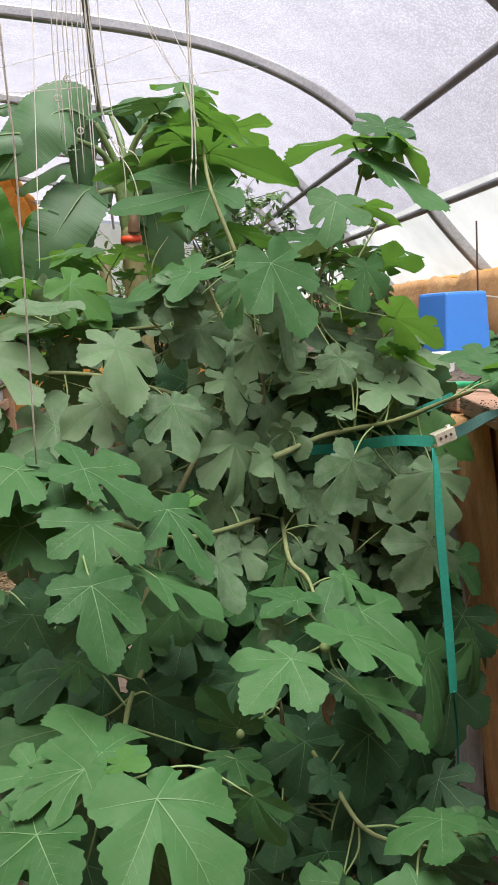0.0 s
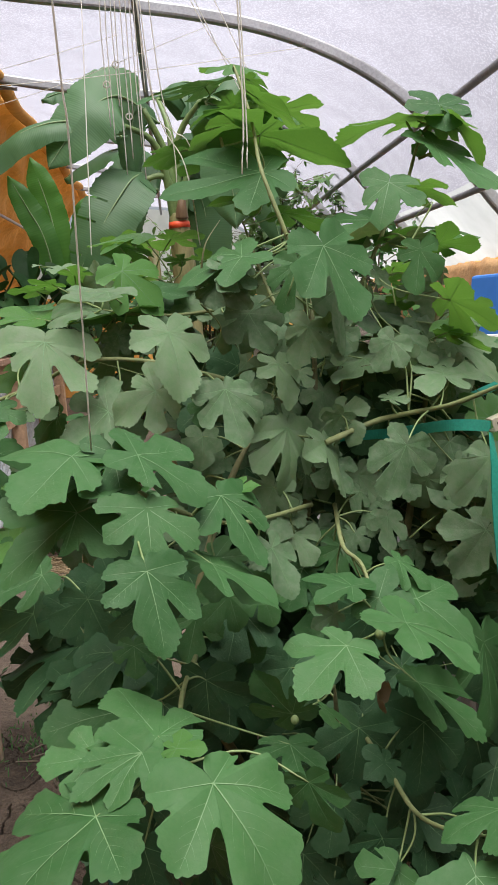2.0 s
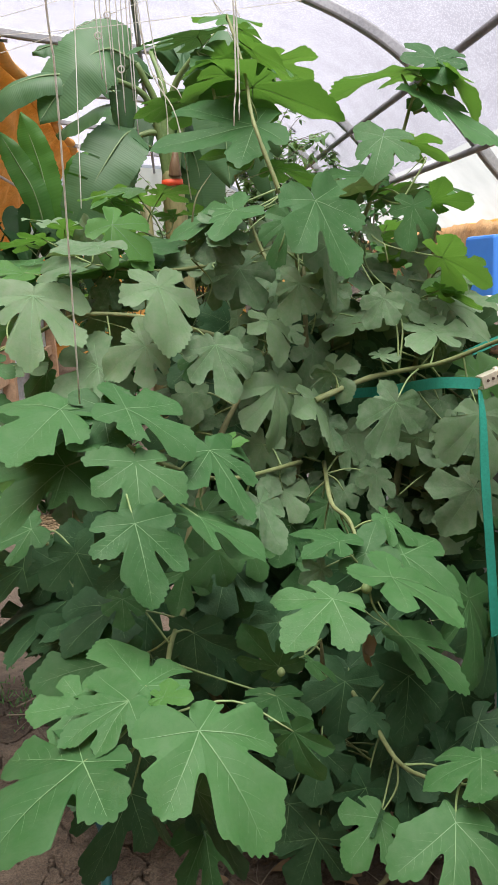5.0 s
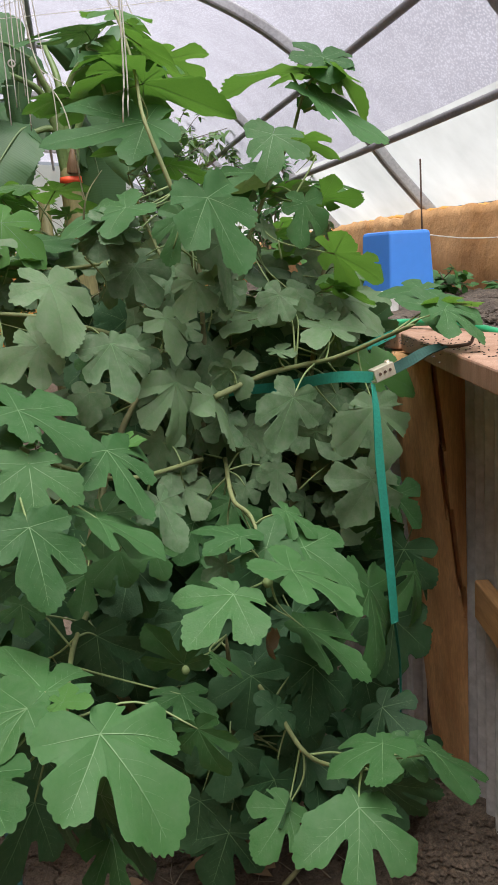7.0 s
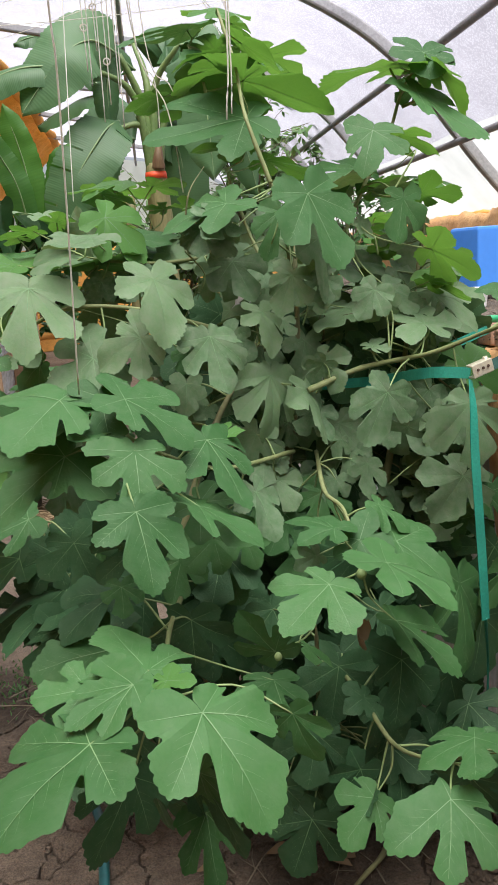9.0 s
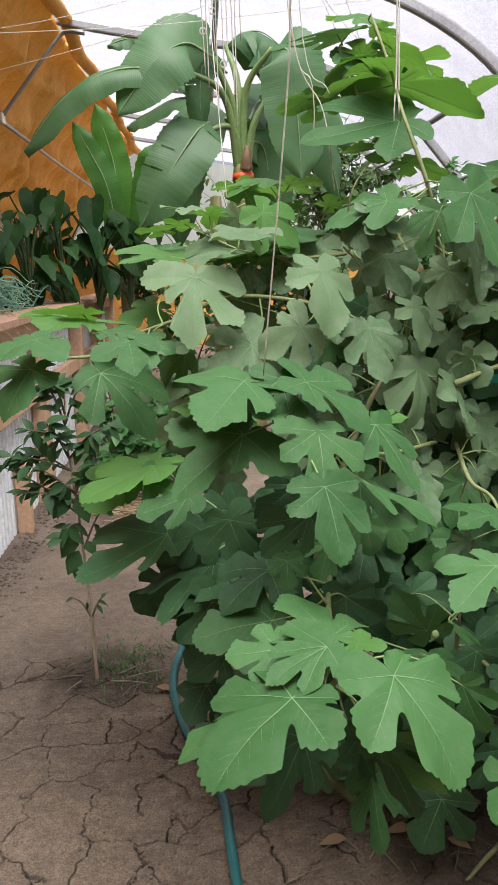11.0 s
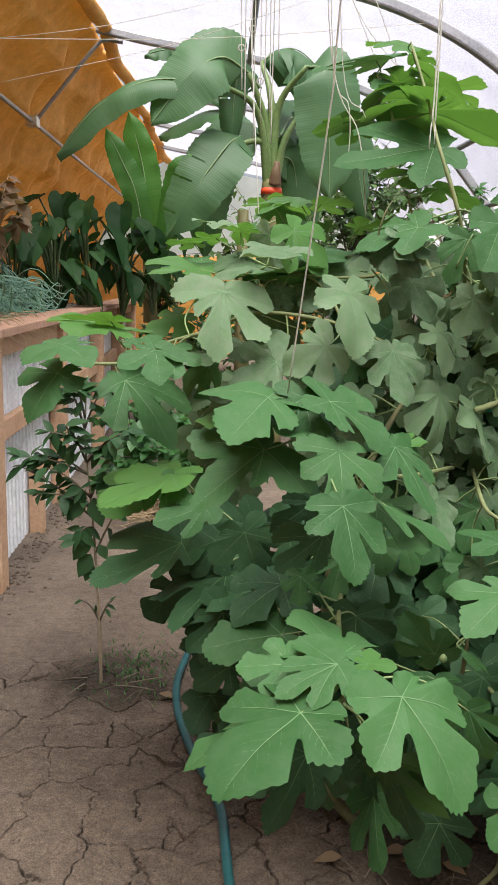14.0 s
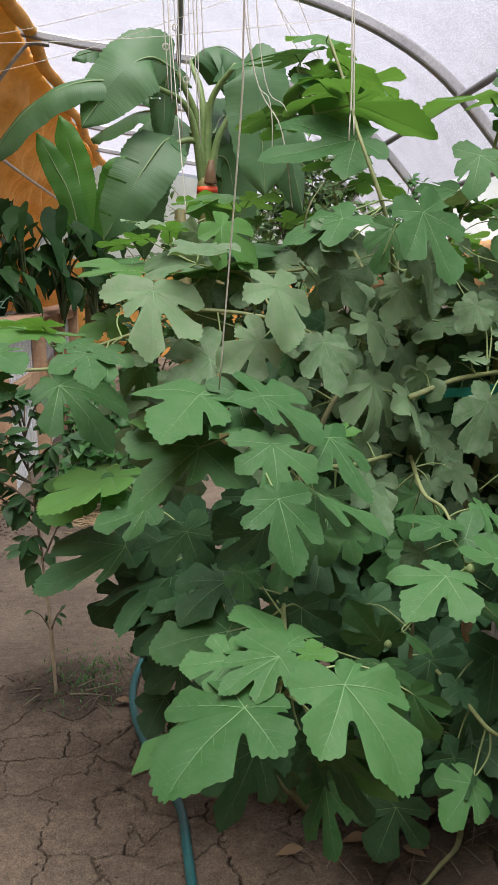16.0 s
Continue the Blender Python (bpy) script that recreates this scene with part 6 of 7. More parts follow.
    banana_leaf(ob, at, [(-0.04, 6.45, 2.15), (-0.24, 6.55, 2.24), (-0.38, 6.55, 1.92), (-0.40, 6.55, 1.42)], 0.21, (-0.2, -0.95, 0.15), 14, 0.2)
    banana_leaf(ob, at, [(0.12, 6.5, 2.15), (0.26, 6.65, 2.12), (0.31, 6.65, 1.75), (0.30, 6.65, 1.40)], 0.20, (0.1, -0.95, 0.15), 15, 0.2)
    # a younger shoot beside it
    at2 = Vector((-0.88, 6.9, 0.9))
    sh = thing("banana_plant", at2, "young banana shoot with upright pale green leaves in the bed", "banana plant")
    banana_leaf(sh, at2, [(-0.86, 6.85, 1.35), (-0.93, 6.8, 1.86), (-1.04, 6.8, 2.12), (-1.16, 6.8, 2.36)], 0.105, (0.1, -0.95, 0.2), 11, 0.1, 0.0, BANYOUNG)
    banana_leaf(sh, at2, [(-0.80, 6.95, 1.35), (-0.87, 6.9, 1.96), (-0.92, 6.9, 2.22), (-1.0, 6.9, 2.50)], 0.13, (-0.2, -0.95, 0.2), 12, 0.1, 0.0, BANYOUNG)
    banana_leaf(sh, at2, [(-0.75, 6.9, 1.40), (-0.62, 6.8, 1.95), (-0.55, 6.7, 2.1), (-0.45, 6.6, 2.1)], 0.12, (0.1, -0.8, 0.5), 13, 0.2, 0.0, BANYOUNG)
    bm = bmesh.new()
    add_tube(bm, [Vector((0.05, 0, -0.0)), Vector((0.04, 0, 0.3)), Vector((0.02, -0.02, 0.6))], 0.06, 0.035, 12)
    part("trunk", bm, BANSTEM, sh)


fig_extras()
banana_plant()


def heart_mesh():
    bm = bmesh.new()
    n, rings = 40, (0.3, 0.65, 1.0)
    top = bm.verts.new((0, 0.18, 0.02))
    prev = None
    for f in rings:
        ring = []
        for k in range(n):
            a = 2 * math.pi * k / n
            r = 0.40 * (1 + 0.28 * math.cos(a)) + (0.12 if abs(a) < 0.2 or a > 6.08 else 0)
            if 2.75 < a < 3.53:
                r *= 0.72
            x, y = r * f * math.sin(a) * 0.86, 0.18 + r * f * math.cos(a) * 1.35
            ring.append(bm.verts.new((x, y, -0.35 * y * y + 0.45 * abs(x) - 0.02 * math.sin(9 * y))))
        for k in range(n):
            k2 = (k + 1) % n
            if prev is None:
                bm.faces.new((top, ring[k2], ring[k])).smooth = True
            else:
                bm.faces.new((prev[k], prev[k2], ring[k2], ring[k])).smooth = True
        prev = ring
    me = bpy.data.meshes.new("leaf")
    bm.to_mesh(me)
    bm.free()
    me.materials.append(TARO)
    return me


def taro_plants():
    me = heart_mesh()
    rng = random.Random(31)
    for cx, cy, cnt, high in ((-1.58, 5.5, 13, 0.55), (-1.38, 5.8, 14, 0.70), (-1.20, 6.1, 15, 0.82), (-1.0, 6.4, 14, 0.74), (-1.72, 6.2, 9, 0.66), (-0.78, 6.5, 10, 0.6), (-1.48, 6.6, 12, 0.80)):
        at = Vector((cx, cy, 0.98))
        ob = thing("taro_plant", at, "dark green taro with broad drooping leaves in the bed", "taro plant", "taro row")
        for k in range(cnt):
            a = 2 * math.pi * k / cnt + rng.uniform(-0.4, 0.4)
            h = high * rng.uniform(0.2, 1.05)
            out = rng.uniform(0.05, 0.24)
            tip = Vector((math.cos(a) * out, math.sin(a) * out - 0.03, h))
            bm = bmesh.new()
            add_tube(bm, smooth_path([(0, 0, 0), (tip.x * 0.35, tip.y * 0.35, h * 0.7), tip], 4), 0.012, 0.006, 6)
            part("leaf_stalk", bm, TAROSTEM, ob)
            d = Vector((math.cos(a) * 0.5, math.sin(a) * 0.5 - 0.25, -0.75 + 0.6 * rng.random())).normalized()
            nrm = Vector((math.cos(a) * 0.8 + rng.gauss(0, 0.4), math.sin(a) * 0.6 - 0.4, 0.6))
            nrm = (nrm - d * nrm.dot(d)).normalized()
            lf = new("leaf", me)
            lf.parent = ob
            sz = rng.uniform(0.14, 0.28)
            lf.matrix_local = Matrix.Translation(tip) @ Matrix((d.cross(nrm), d, nrm)).transposed().to_4x4() @ Matrix.Scale(sz, 4)


taro_plants()


def add_sprig_leaf(bm, p, d, nrm, ln, w, mat=0):
    """A small pointed leaf, creased along the rib and curling down to its tip."""
    d = d.normalized()
    nrm = (nrm - d * nrm.dot(d)).normalized()
    s = d.cross(nrm)
    steps = (0.0, 0.14, 0.34, 0.56, 0.78, 1.0)
    rib = [bm.verts.new(p + d * (ln * t) - nrm * (ln * 0.22 * t * t)) for t in steps]
    wide = (0.55, 1.0, 0.92, 0.52)
    for e in (-1, 1):
        rim = [bm.verts.new(rib[k + 1].co + s * (w * wide[k] * e) + nrm * (0.22 * w * wide[k])) for k in range(4)]
        quads = [(rib[0], rim[0], rib[1])] + [(rib[k + 1], rim[k], rim[k + 1], rib[k + 2]) for k in range(3)] + [(rib[4], rim[3], rib[5])]
        for q in quads:
            f = bm.faces.new(q if e > 0 else q[::-1])
            f.material_index, f.smooth = mat, True


def shrub(name, at, label, category, spread, low, high, n, size, mat, seed, stems=5, stem_mat=None, group="", fruit=0, aspect=0.32):
    """A bush: stems from one foot, and leaves along their twigs."""
    rng = random.Random(seed)
    at = Vector(at)
    ob = thing(name, at, label, category, group)
    bm_s, bm_l = bmesh.new(), bmesh.new()
    ends = []
    for k in range(stems):
        a = 2 * math.pi * k / stems + rng.uniform(-0.5, 0.5)
        r = spread * rng.uniform(0.3, 0.9)
        top = Vector((math.cos(a) * r, math.sin(a) * r * 0.8, low + (high - low) * rng.uniform(0.55, 1.0)))
        line = smooth_path([(0, 0, -0.02), (top.x * 0.3, top.y * 0.3, top.z * 0.5), top], 5)
        add_tube(bm_s, line, 0.010 * high + 0.003, 0.002, 6)
        for m in range(max(3, n // (stems * 12))):
            b = line[rng.randrange(len(line) // 3, len(line))]
            tw = b + Vector((rng.gauss(0, 0.4) * spread, rng.gauss(0, 0.35) * spread, rng.uniform(-0.1, 0.3) * (high - low)))
            add_tube(bm_s, [b, (b + tw) / 2 + Vector((0, 0, 0.02)), tw], 0.004, 0.0015, 4)
            ends.append((b, tw))
    for k in range(n):
        b, e = rng.choice(ends)
        p = b.lerp(e, rng.uniform(0.1, 1.05))
        d = Vector((rng.gauss(0, 1), rng.gauss(0, 1) - 0.25, rng.gauss(0, 0.6) - 0.15))
        if d.length < 0.1:
            continue
        ln = size * rng.uniform(0.6, 1.25)
        add_sprig_leaf(bm_l, p, d, Vector((rng.gauss(0, 0.4), -0.5, 0.9)), ln, ln * aspect)
    part("stem", bm_s, stem_mat or BARK, ob)
    part("crown", bm_l, mat, ob)
    for k in range(fruit):
        b, e = rng.choice(ends)
        bm = bmesh.new()
        bmesh.ops.create_uvsphere(bm, u_segments=10, v_segments=7, radius=0.032, matrix=Matrix.Translation(b.lerp(e, 0.8) - Vector((0, 0, 0.05))))
        part("fruit", bm, FRUIT, ob, smooth=True)
    return ob


shrub("citrus_tree", (1.0, 8.1, 0.95), "leafy citrus tree with green fruit in the far bed", "tree", 0.80, 0.30, 1.66, 2300, 0.085, CITRUS, 41, 9, group="far trees", fruit=9)
shrub("citrus_tree", (0.35, 9.2, 0.0), "leafy citrus tree behind the banana", "tree", 0.85, 0.5, 2.3, 1900, 0.09, CITRUS, 42, 9, group="far trees")
shrub("citrus_tree", (1.55, 6.6, 1.0), "small leafy tree beside the low foam wall", "tree", 0.38, 0.2, 0.95, 700, 0.06, PEPPER, 43, 7, group="far trees")
shrub("bush", (-0.80, 7.2, 0.9), "dark small-leaved bush beside the bed end", "bush", 0.34, 0.02, 0.42, 620, 0.06, CITRUS, 44, 7)
shrub("bush", (-0.40, 7.6, 0.0), "leafy green bush on the far path", "bush", 0.5, 0.2, 1.35, 700, 0.08, PEPPER, 45, 7)
shrub("pepper_plant", (-0.70, 4.5, 0.0), "low leafy pepper plant growing in the path soil", "pepper plant", 0.22, 0.04, 0.52, 300, 0.085, PEPPER, 46, 6, group="pepper plants")
shrub("pepper_plant", (-0.36, 4.3, 0.0), "low leafy pepper plant growing in the path soil", "pepper plant", 0.22, 0.04, 0.50, 280, 0.085, PEPPER, 47, 6, group="pepper plants")
shrub("pepper_plant", (-0.52, 5.3, 0.0), "low leafy pepper plant growing in the path soil", "pepper plant", 0.25, 0.04, 0.55, 300, 0.085, PEPPER, 48, 6, group="pepper plants")
shrub("pepper_plant", (-0.85, 5.7, 0.0), "low leafy pepper plant growing in the path soil", "pepper plant", 0.25, 0.04, 0.6, 300, 0.085, PEPPER, 49, 6, group="pepper plants")
shrub("dry_shrub", (-1.50, 4.45, 0.98), "withered brown shrub with hanging leaves in the bed", "dry shrub", 0.32, 0.1, 0.85, 260, 0.09, DRYLEAF, 50, 8, STRAW)
shrub("strawberry_plant", (1.75, 4.0, 1.03), "low green plant on the bed soil", "bed plant", 0.2, 0.01, 0.13, 120, 0.06, PEPPER, 51, 5, group="low bed plants")
shrub("strawberry_plant", (1.95, 3.6, 1.0), "low green plant on the bed soil", "bed plant", 0.16, 0.01, 0.10, 80, 0.05, PEPPER, 52, 5, group="low bed plants")
shrub("strawberry_plant", (1.45, 4.9, 1.03), "low green plant on the bed soil", "bed plant", 0.25, 0.01, 0.16, 150, 0.06, PEPPER, 53, 5, group="low bed plants")


def onion_mat():
    """Flopped bluish onion leaves over the bed, too many to count."""
    rng = random.Random(61)
    bm = bmesh.new()
    for k in range(1400):
        x, y = rng.uniform(-2.1, -1.24), rng.uniform(2.7, 5.1)
        a = rng.uniform(-0.7, 0.7) + (math.pi if rng.random() < 0.35 else 0)
        ln = rng.uniform(0.18, 0.42)
        p = Vector((x, y, 1.0 + rng.uniform(0, 0.10 + 0.12 * min(1, max(0, (-1.2 - x) / 0.3)))))
        d = Vector((math.cos(a) * 0.9, math.sin(a), 0))
        if x + d.x * ln > -1.17:
            if k % 70:
                d.x = -d.x
            ln *= 0.6
        up, bend = rng.uniform(0.02, 0.13), rng.gauss(0, 0.14)
        w = rng.uniform(0.005, 0.010)
        s = Vector((-d.y, d.x, 0)).normalized() * w
        prev = None
        for i in range(9):
            t = i / 8
            q = p + d * ln * t + s * (bend / w * math.sin(2.4 * t)) + Vector((0, 0, up * math.sin(math.pi * min(1, t * 1.25)) - (0.10 if t == 1 and x + d.x * ln > -1.15 else 0)))
            ww = s * (1 - 0.85 * t)
            cur = (bm.verts.new(q - ww), bm.verts.new(q + Vector((0, 0, w * 0.7))), bm.verts.new(q + ww))
            if prev:
                for m in (0, 1):
                    bm.faces.new((prev[m], prev[m + 1], cur[m + 1], cur[m])).smooth = True
            prev = cur
    tagged(link_mesh("onion_leaves", bm, ONION), "tangle of flopped bluish-green onion leaves on the bed", "onion leaves", kind="stuff")
    bm = bmesh.new()
    for k in range(46):
        x, y = rng.uniform(-1.36, -1.22), rng.uniform(2.7, 4.4)
        a = rng.uniform(-0.5, 0.5)
        ln = rng.uniform(0.1, 0.3)
        p = Vector((x, y, 1.056 + rng.uniform(0, 0.012)))
        add_tube(bm, [p, p + Vector((math.cos(a) * ln * 0.5, math.sin(a) * ln * 0.5, 0.01)), p + Vector((math.cos(a) * ln, math.sin(a) * ln, 0.0 if x + ln * math.cos(a) < -1.1 else -0.08))], 0.002, 0.001, 4)
    tagged(link_mesh("dry_stalks", bm, STRAW), "dry stalks strewn over the cap board", "dry stalks", kind="stuff")


onion_mat()


def sapling():
    at = Vector((-0.607, 2.43, 0))
    ob = thing("citrus_sapling", at, "thin young citrus tree with glossy dark leaves in bare soil", "sapling")
    rng = random.Random(71)
    trunk = smooth_path([(0, 0, -0.02), (-0.003, 0, 0.21), (-0.012, 0, 0.40), (-0.022, 0, 0.57), (-0.04, 0, 0.78), (-0.03, 0, 0.97)], 6)
    bm = bmesh.new()
    add_tube(bm, trunk, 0.0058, 0.0020, 8, knob=0.2, rng=rng)
    part("trunk", bm, PALEBARK, ob)
    for z0, dx, dy, dz in ((0.55, -0.20, -0.03, 0.16), (0.60, -0.12, -0.05, 0.10), (0.62, 0.06, -0.05, 0.10), (0.68, -0.14, 0.03, 0.05), (0.72, -0.05, -0.06, 0.12), (0.72, 0.07, 0.02, 0.04), (0.80, -0.05, -0.02, 0.14), (0.82, 0.06, -0.02, 0.12), (0.42, 0.10, -0.02, 0.18), (0.50, -0.05, -0.04, -0.03), (0.58, -0.16, -0.06, 0.06), (0.64, 0.10, -0.04, 0.02), (0.66, -0.22, -0.02, 0.06), (0.76, -0.10, -0.03, 0.06), (0.70, 0.12, -0.03, 0.10), (0.56, -0.10, 0.04, 0.04), (0.84, -0.02, -0.04, 0.10), (0.20, -0.05, -0.01, 0.07), (0.22, 0.05, -0.02, 0.08)):
        b = min(trunk, key=lambda p: abs(p.z - z0))
        e = b + Vector((dx, dy, dz))
        bm = bmesh.new()
        line = smooth_path([b, b.lerp(e, 0.5) + Vector((0, 0, 0.015)), e], 4)
        add_tube(bm, line, 0.004, 0.0016, 6)
        part("twig", bm, BARK, ob)
        for k in range(3 if z0 < 0.3 else 13):
            p = line[rng.randrange(2, len(line))]
            d = Vector((dx * 4 + rng.gauss(0, 0.7), rng.gauss(-0.3, 0.7), rng.gauss(-0.1, 0.5)))
            ln = rng.uniform(0.05, 0.085) * (0.5 if z0 < 0.3 else 1)
            lb = bmesh.new()
            add_sprig_leaf(lb, p, d, Vector((rng.gauss(0, 0.5), -0.5, 0.8)), ln * 0.86, ln * 0.19)
            part("leaf", lb, SAPLEAF, ob)
    for dx, dy, z, ln in ((-0.05, -0.05, 0.48, 0.085), (-0.04, -0.05, 0.44, 0.08), (0.03, -0.05, 0.62, 0.09), (-0.03, -0.05, 0.40, 0.06), (0.05, -0.03, 0.47, 0.05), (-0.06, -0.04, 0.60, 0.085)):
        lb = bmesh.new()
        p = min(trunk, key=lambda q: abs(q.z - z)) + Vector((dx * 0.3, -0.008, 0))
        add_sprig_leaf(lb, p, Vector((dx * 8, -0.3, -0.6)), Vector((0.1, -0.8, 0.4)), ln, ln * 0.32)
        part("leaf", lb, SAPLEAF, ob)
    for k in range(5):
        a = (0.2, 2.9, 5.2, 3.6, 6.0)[k]
        bm = bmesh.new()
        p = Vector((math.cos(a) * rng.uniform(0.02, 0.10), math.sin(a) * rng.uniform(0.02, 0.08), 0.012))
        q = p + Vector((math.cos(a + 0.6) * 0.12, math.sin(a + 0.6) * 0.10, 0.004))
        add_tube(bm, smooth_path([p, (p + q) / 2 + Vector((0.015, -0.012, 0.012)), q + Vector((0.02, 0.01, 0))], 4), 0.0032, 0.0010, 6)
        tw = link_mesh("dead_twig", bm, BARK)
        tw.location = at
        tagged(tw, "bare grey dead twig lying on the soil", "twig", "twigs round the sapling")
    bm = bmesh.new()
    for k in range(240):
        p = Vector((rng.gauss(0.10, 0.08), rng.gauss(0.10, 0.10), 0.0))
        add_sprig_leaf(bm, p, Vector((rng.gauss(0, 0.5), rng.gauss(0, 0.5), 0.7)), Vector((0, -0.6, 0.5)), rng.uniform(0.010, 0.028), 0.0018)
    g = link_mesh("weeds", bm, PEPPER)
    g.location = at
    tagged(g, "sparse green weeds and grass round the sapling", "weeds", kind="stuff")


sapling()


# ---- hose, strings, straps and small things ----
def hose():
    ob = thing("garden_hose", (-0.22, 1.7, 0), "teal garden hose snaking over the dry soil", "hose")
    o = Vector((-0.22, 1.7, 0))
    bm = bmesh.new()
    line = smooth_path([(-0.16, 1.05, 0.012), (-0.20, 1.40, 0.013), (-0.211, 1.515, 0.012), (-0.219, 1.635, 0.012), (-0.228, 1.758, 0.012), (-0.258, 1.873, 0.013), (-0.31, 2.029, 0.013), (-0.357, 2.241, 0.012), (-0.369, 2.419, 0.013), (-0.346, 2.623, 0.012), (-0.304, 2.913, 0.012), (-0.20, 3.3, 0.012), (0.0, 3.6, 0.012)], 8)
    add_tube(bm, [p - o for p in line], 0.0115, sides=12)
    part("tube", bm, HOSE, ob)


hose()


def string(points, r=0.0016, label="thin white plant string hanging from the roof", knots=()):
    ob = thing("plant_string", points[0], label, "string", "plant strings")
    o = Vector(points[0])
    bm = bmesh.new()
    add_tube(bm, [p - o for p in smooth_path(points, 8)], r, sides=5)
    part("strand", bm, STRING, ob)
    for k in knots:
        bm = bmesh.new()
        k = Vector(k) - o
        ring = [k + Vector((math.cos(a) * 0.012, 0, math.sin(a) * 0.012)) for a in [2 * math.pi * i / 12 for i in range(13)]]
        add_tube(bm, ring, 0.003, sides=5, cap=False)
        part("ring", bm, STRING, ob)


string([(-0.099, 0.857, 2.03), (-0.109, 1.037, 1.564), (-0.111, 1.086, 1.459), (-0.139, 1.269, 1.079)], 0.0013)
string([(0.15, 1.64, 2.84), (0.148, 1.62, 1.73), (0.134, 1.582, 1.50)], 0.0016)
string([(0.16, 1.64, 2.84), (0.152, 1.62, 1.70), (0.144, 1.585, 1.51)], 0.0014)
string([(-0.06, 1.95, 2.86), (-0.026, 1.907, 1.814), (0.042, 1.846, 1.561), (0.06, 1.82, 1.40)], 0.0014)
string([(-0.05, 1.95, 2.86), (-0.02, 1.90, 1.80), (0.02, 1.86, 1.62), (0.022, 1.86, 1.50)], 0.0012)
string([(-0.03, 1.93, 2.86), (0.0, 1.89, 1.78), (0.055, 1.85, 1.60)], 0.0012)
string([(-0.20, 3.0, 2.90), (-0.19, 2.6, 2.2), (-0.168, 1.9, 1.40)], 0.0012)
for i, (dx, zb, kn) in enumerate(((-0.09, 1.98, 1), (-0.07, 1.93, 0), (-0.05, 2.05, 1), (-0.035, 1.80, 0), (-0.015, 1.86, 1), (0.005, 2.02, 0), (0.02, 1.90, 0), (0.035, 1.78, 0), (0.05, 2.1, 0))):
    x = -0.10 + dx
    string([(-0.08 + dx * 0.4, 3.55 + 0.02 * i, 2.85), (x, 3.5, 2.45), (x + 0.004 * (-1) ** i, 3.45, zb)], 0.0022, knots=[(x, 3.48, zb + 0.16)] if kn else ())
for a, b in (((-1.6, 4.2, 2.32), (0.9, 5.0, 2.68)), ((-1.5, 5.0, 2.30), (0.3, 5.2, 2.86)), ((-1.7, 4.8, 2.45), (-0.2, 5.4, 2.90))):
    m = (Vector(a) + Vector(b)) / 2 - Vector((0, 0, 0.04))
    string([a, m, b], 0.0018, "thin twine strung across under the roof")
string([(1.46, 3.50, 1.325), (1.75, 3.62, 1.295), (2.13, 3.72, 1.29)], 0.003, "thin rope strung along the low foam wall")


def webbing(bm, pts, normals, width, thick=0.0022):
    line = smooth_path(pts, 8)
    nn = smooth_path(normals, 8)
    rows = []
    for i, p in enumerate(line):
        d = (line[min(i + 1, len(line) - 1)] - line[max(i - 1, 0)]).normalized()
        n = (nn[i] - d * nn[i].dot(d)).normalized()
        s = d.cross(n) * (width / 2)
        n = n * (thick / 2)
        rows.append([bm.verts.new(p + q) for q in (-s - n, s - n, s + n, -s + n)])
    for a, b in zip(rows, rows[1:]):
        for k in range(4):
            bm.faces.new((a[k], a[(k + 1) % 4], b[(k + 1) % 4], b[k]))
    bm.faces.new(rows[0][::-1])
    bm.faces.new(rows[-1])


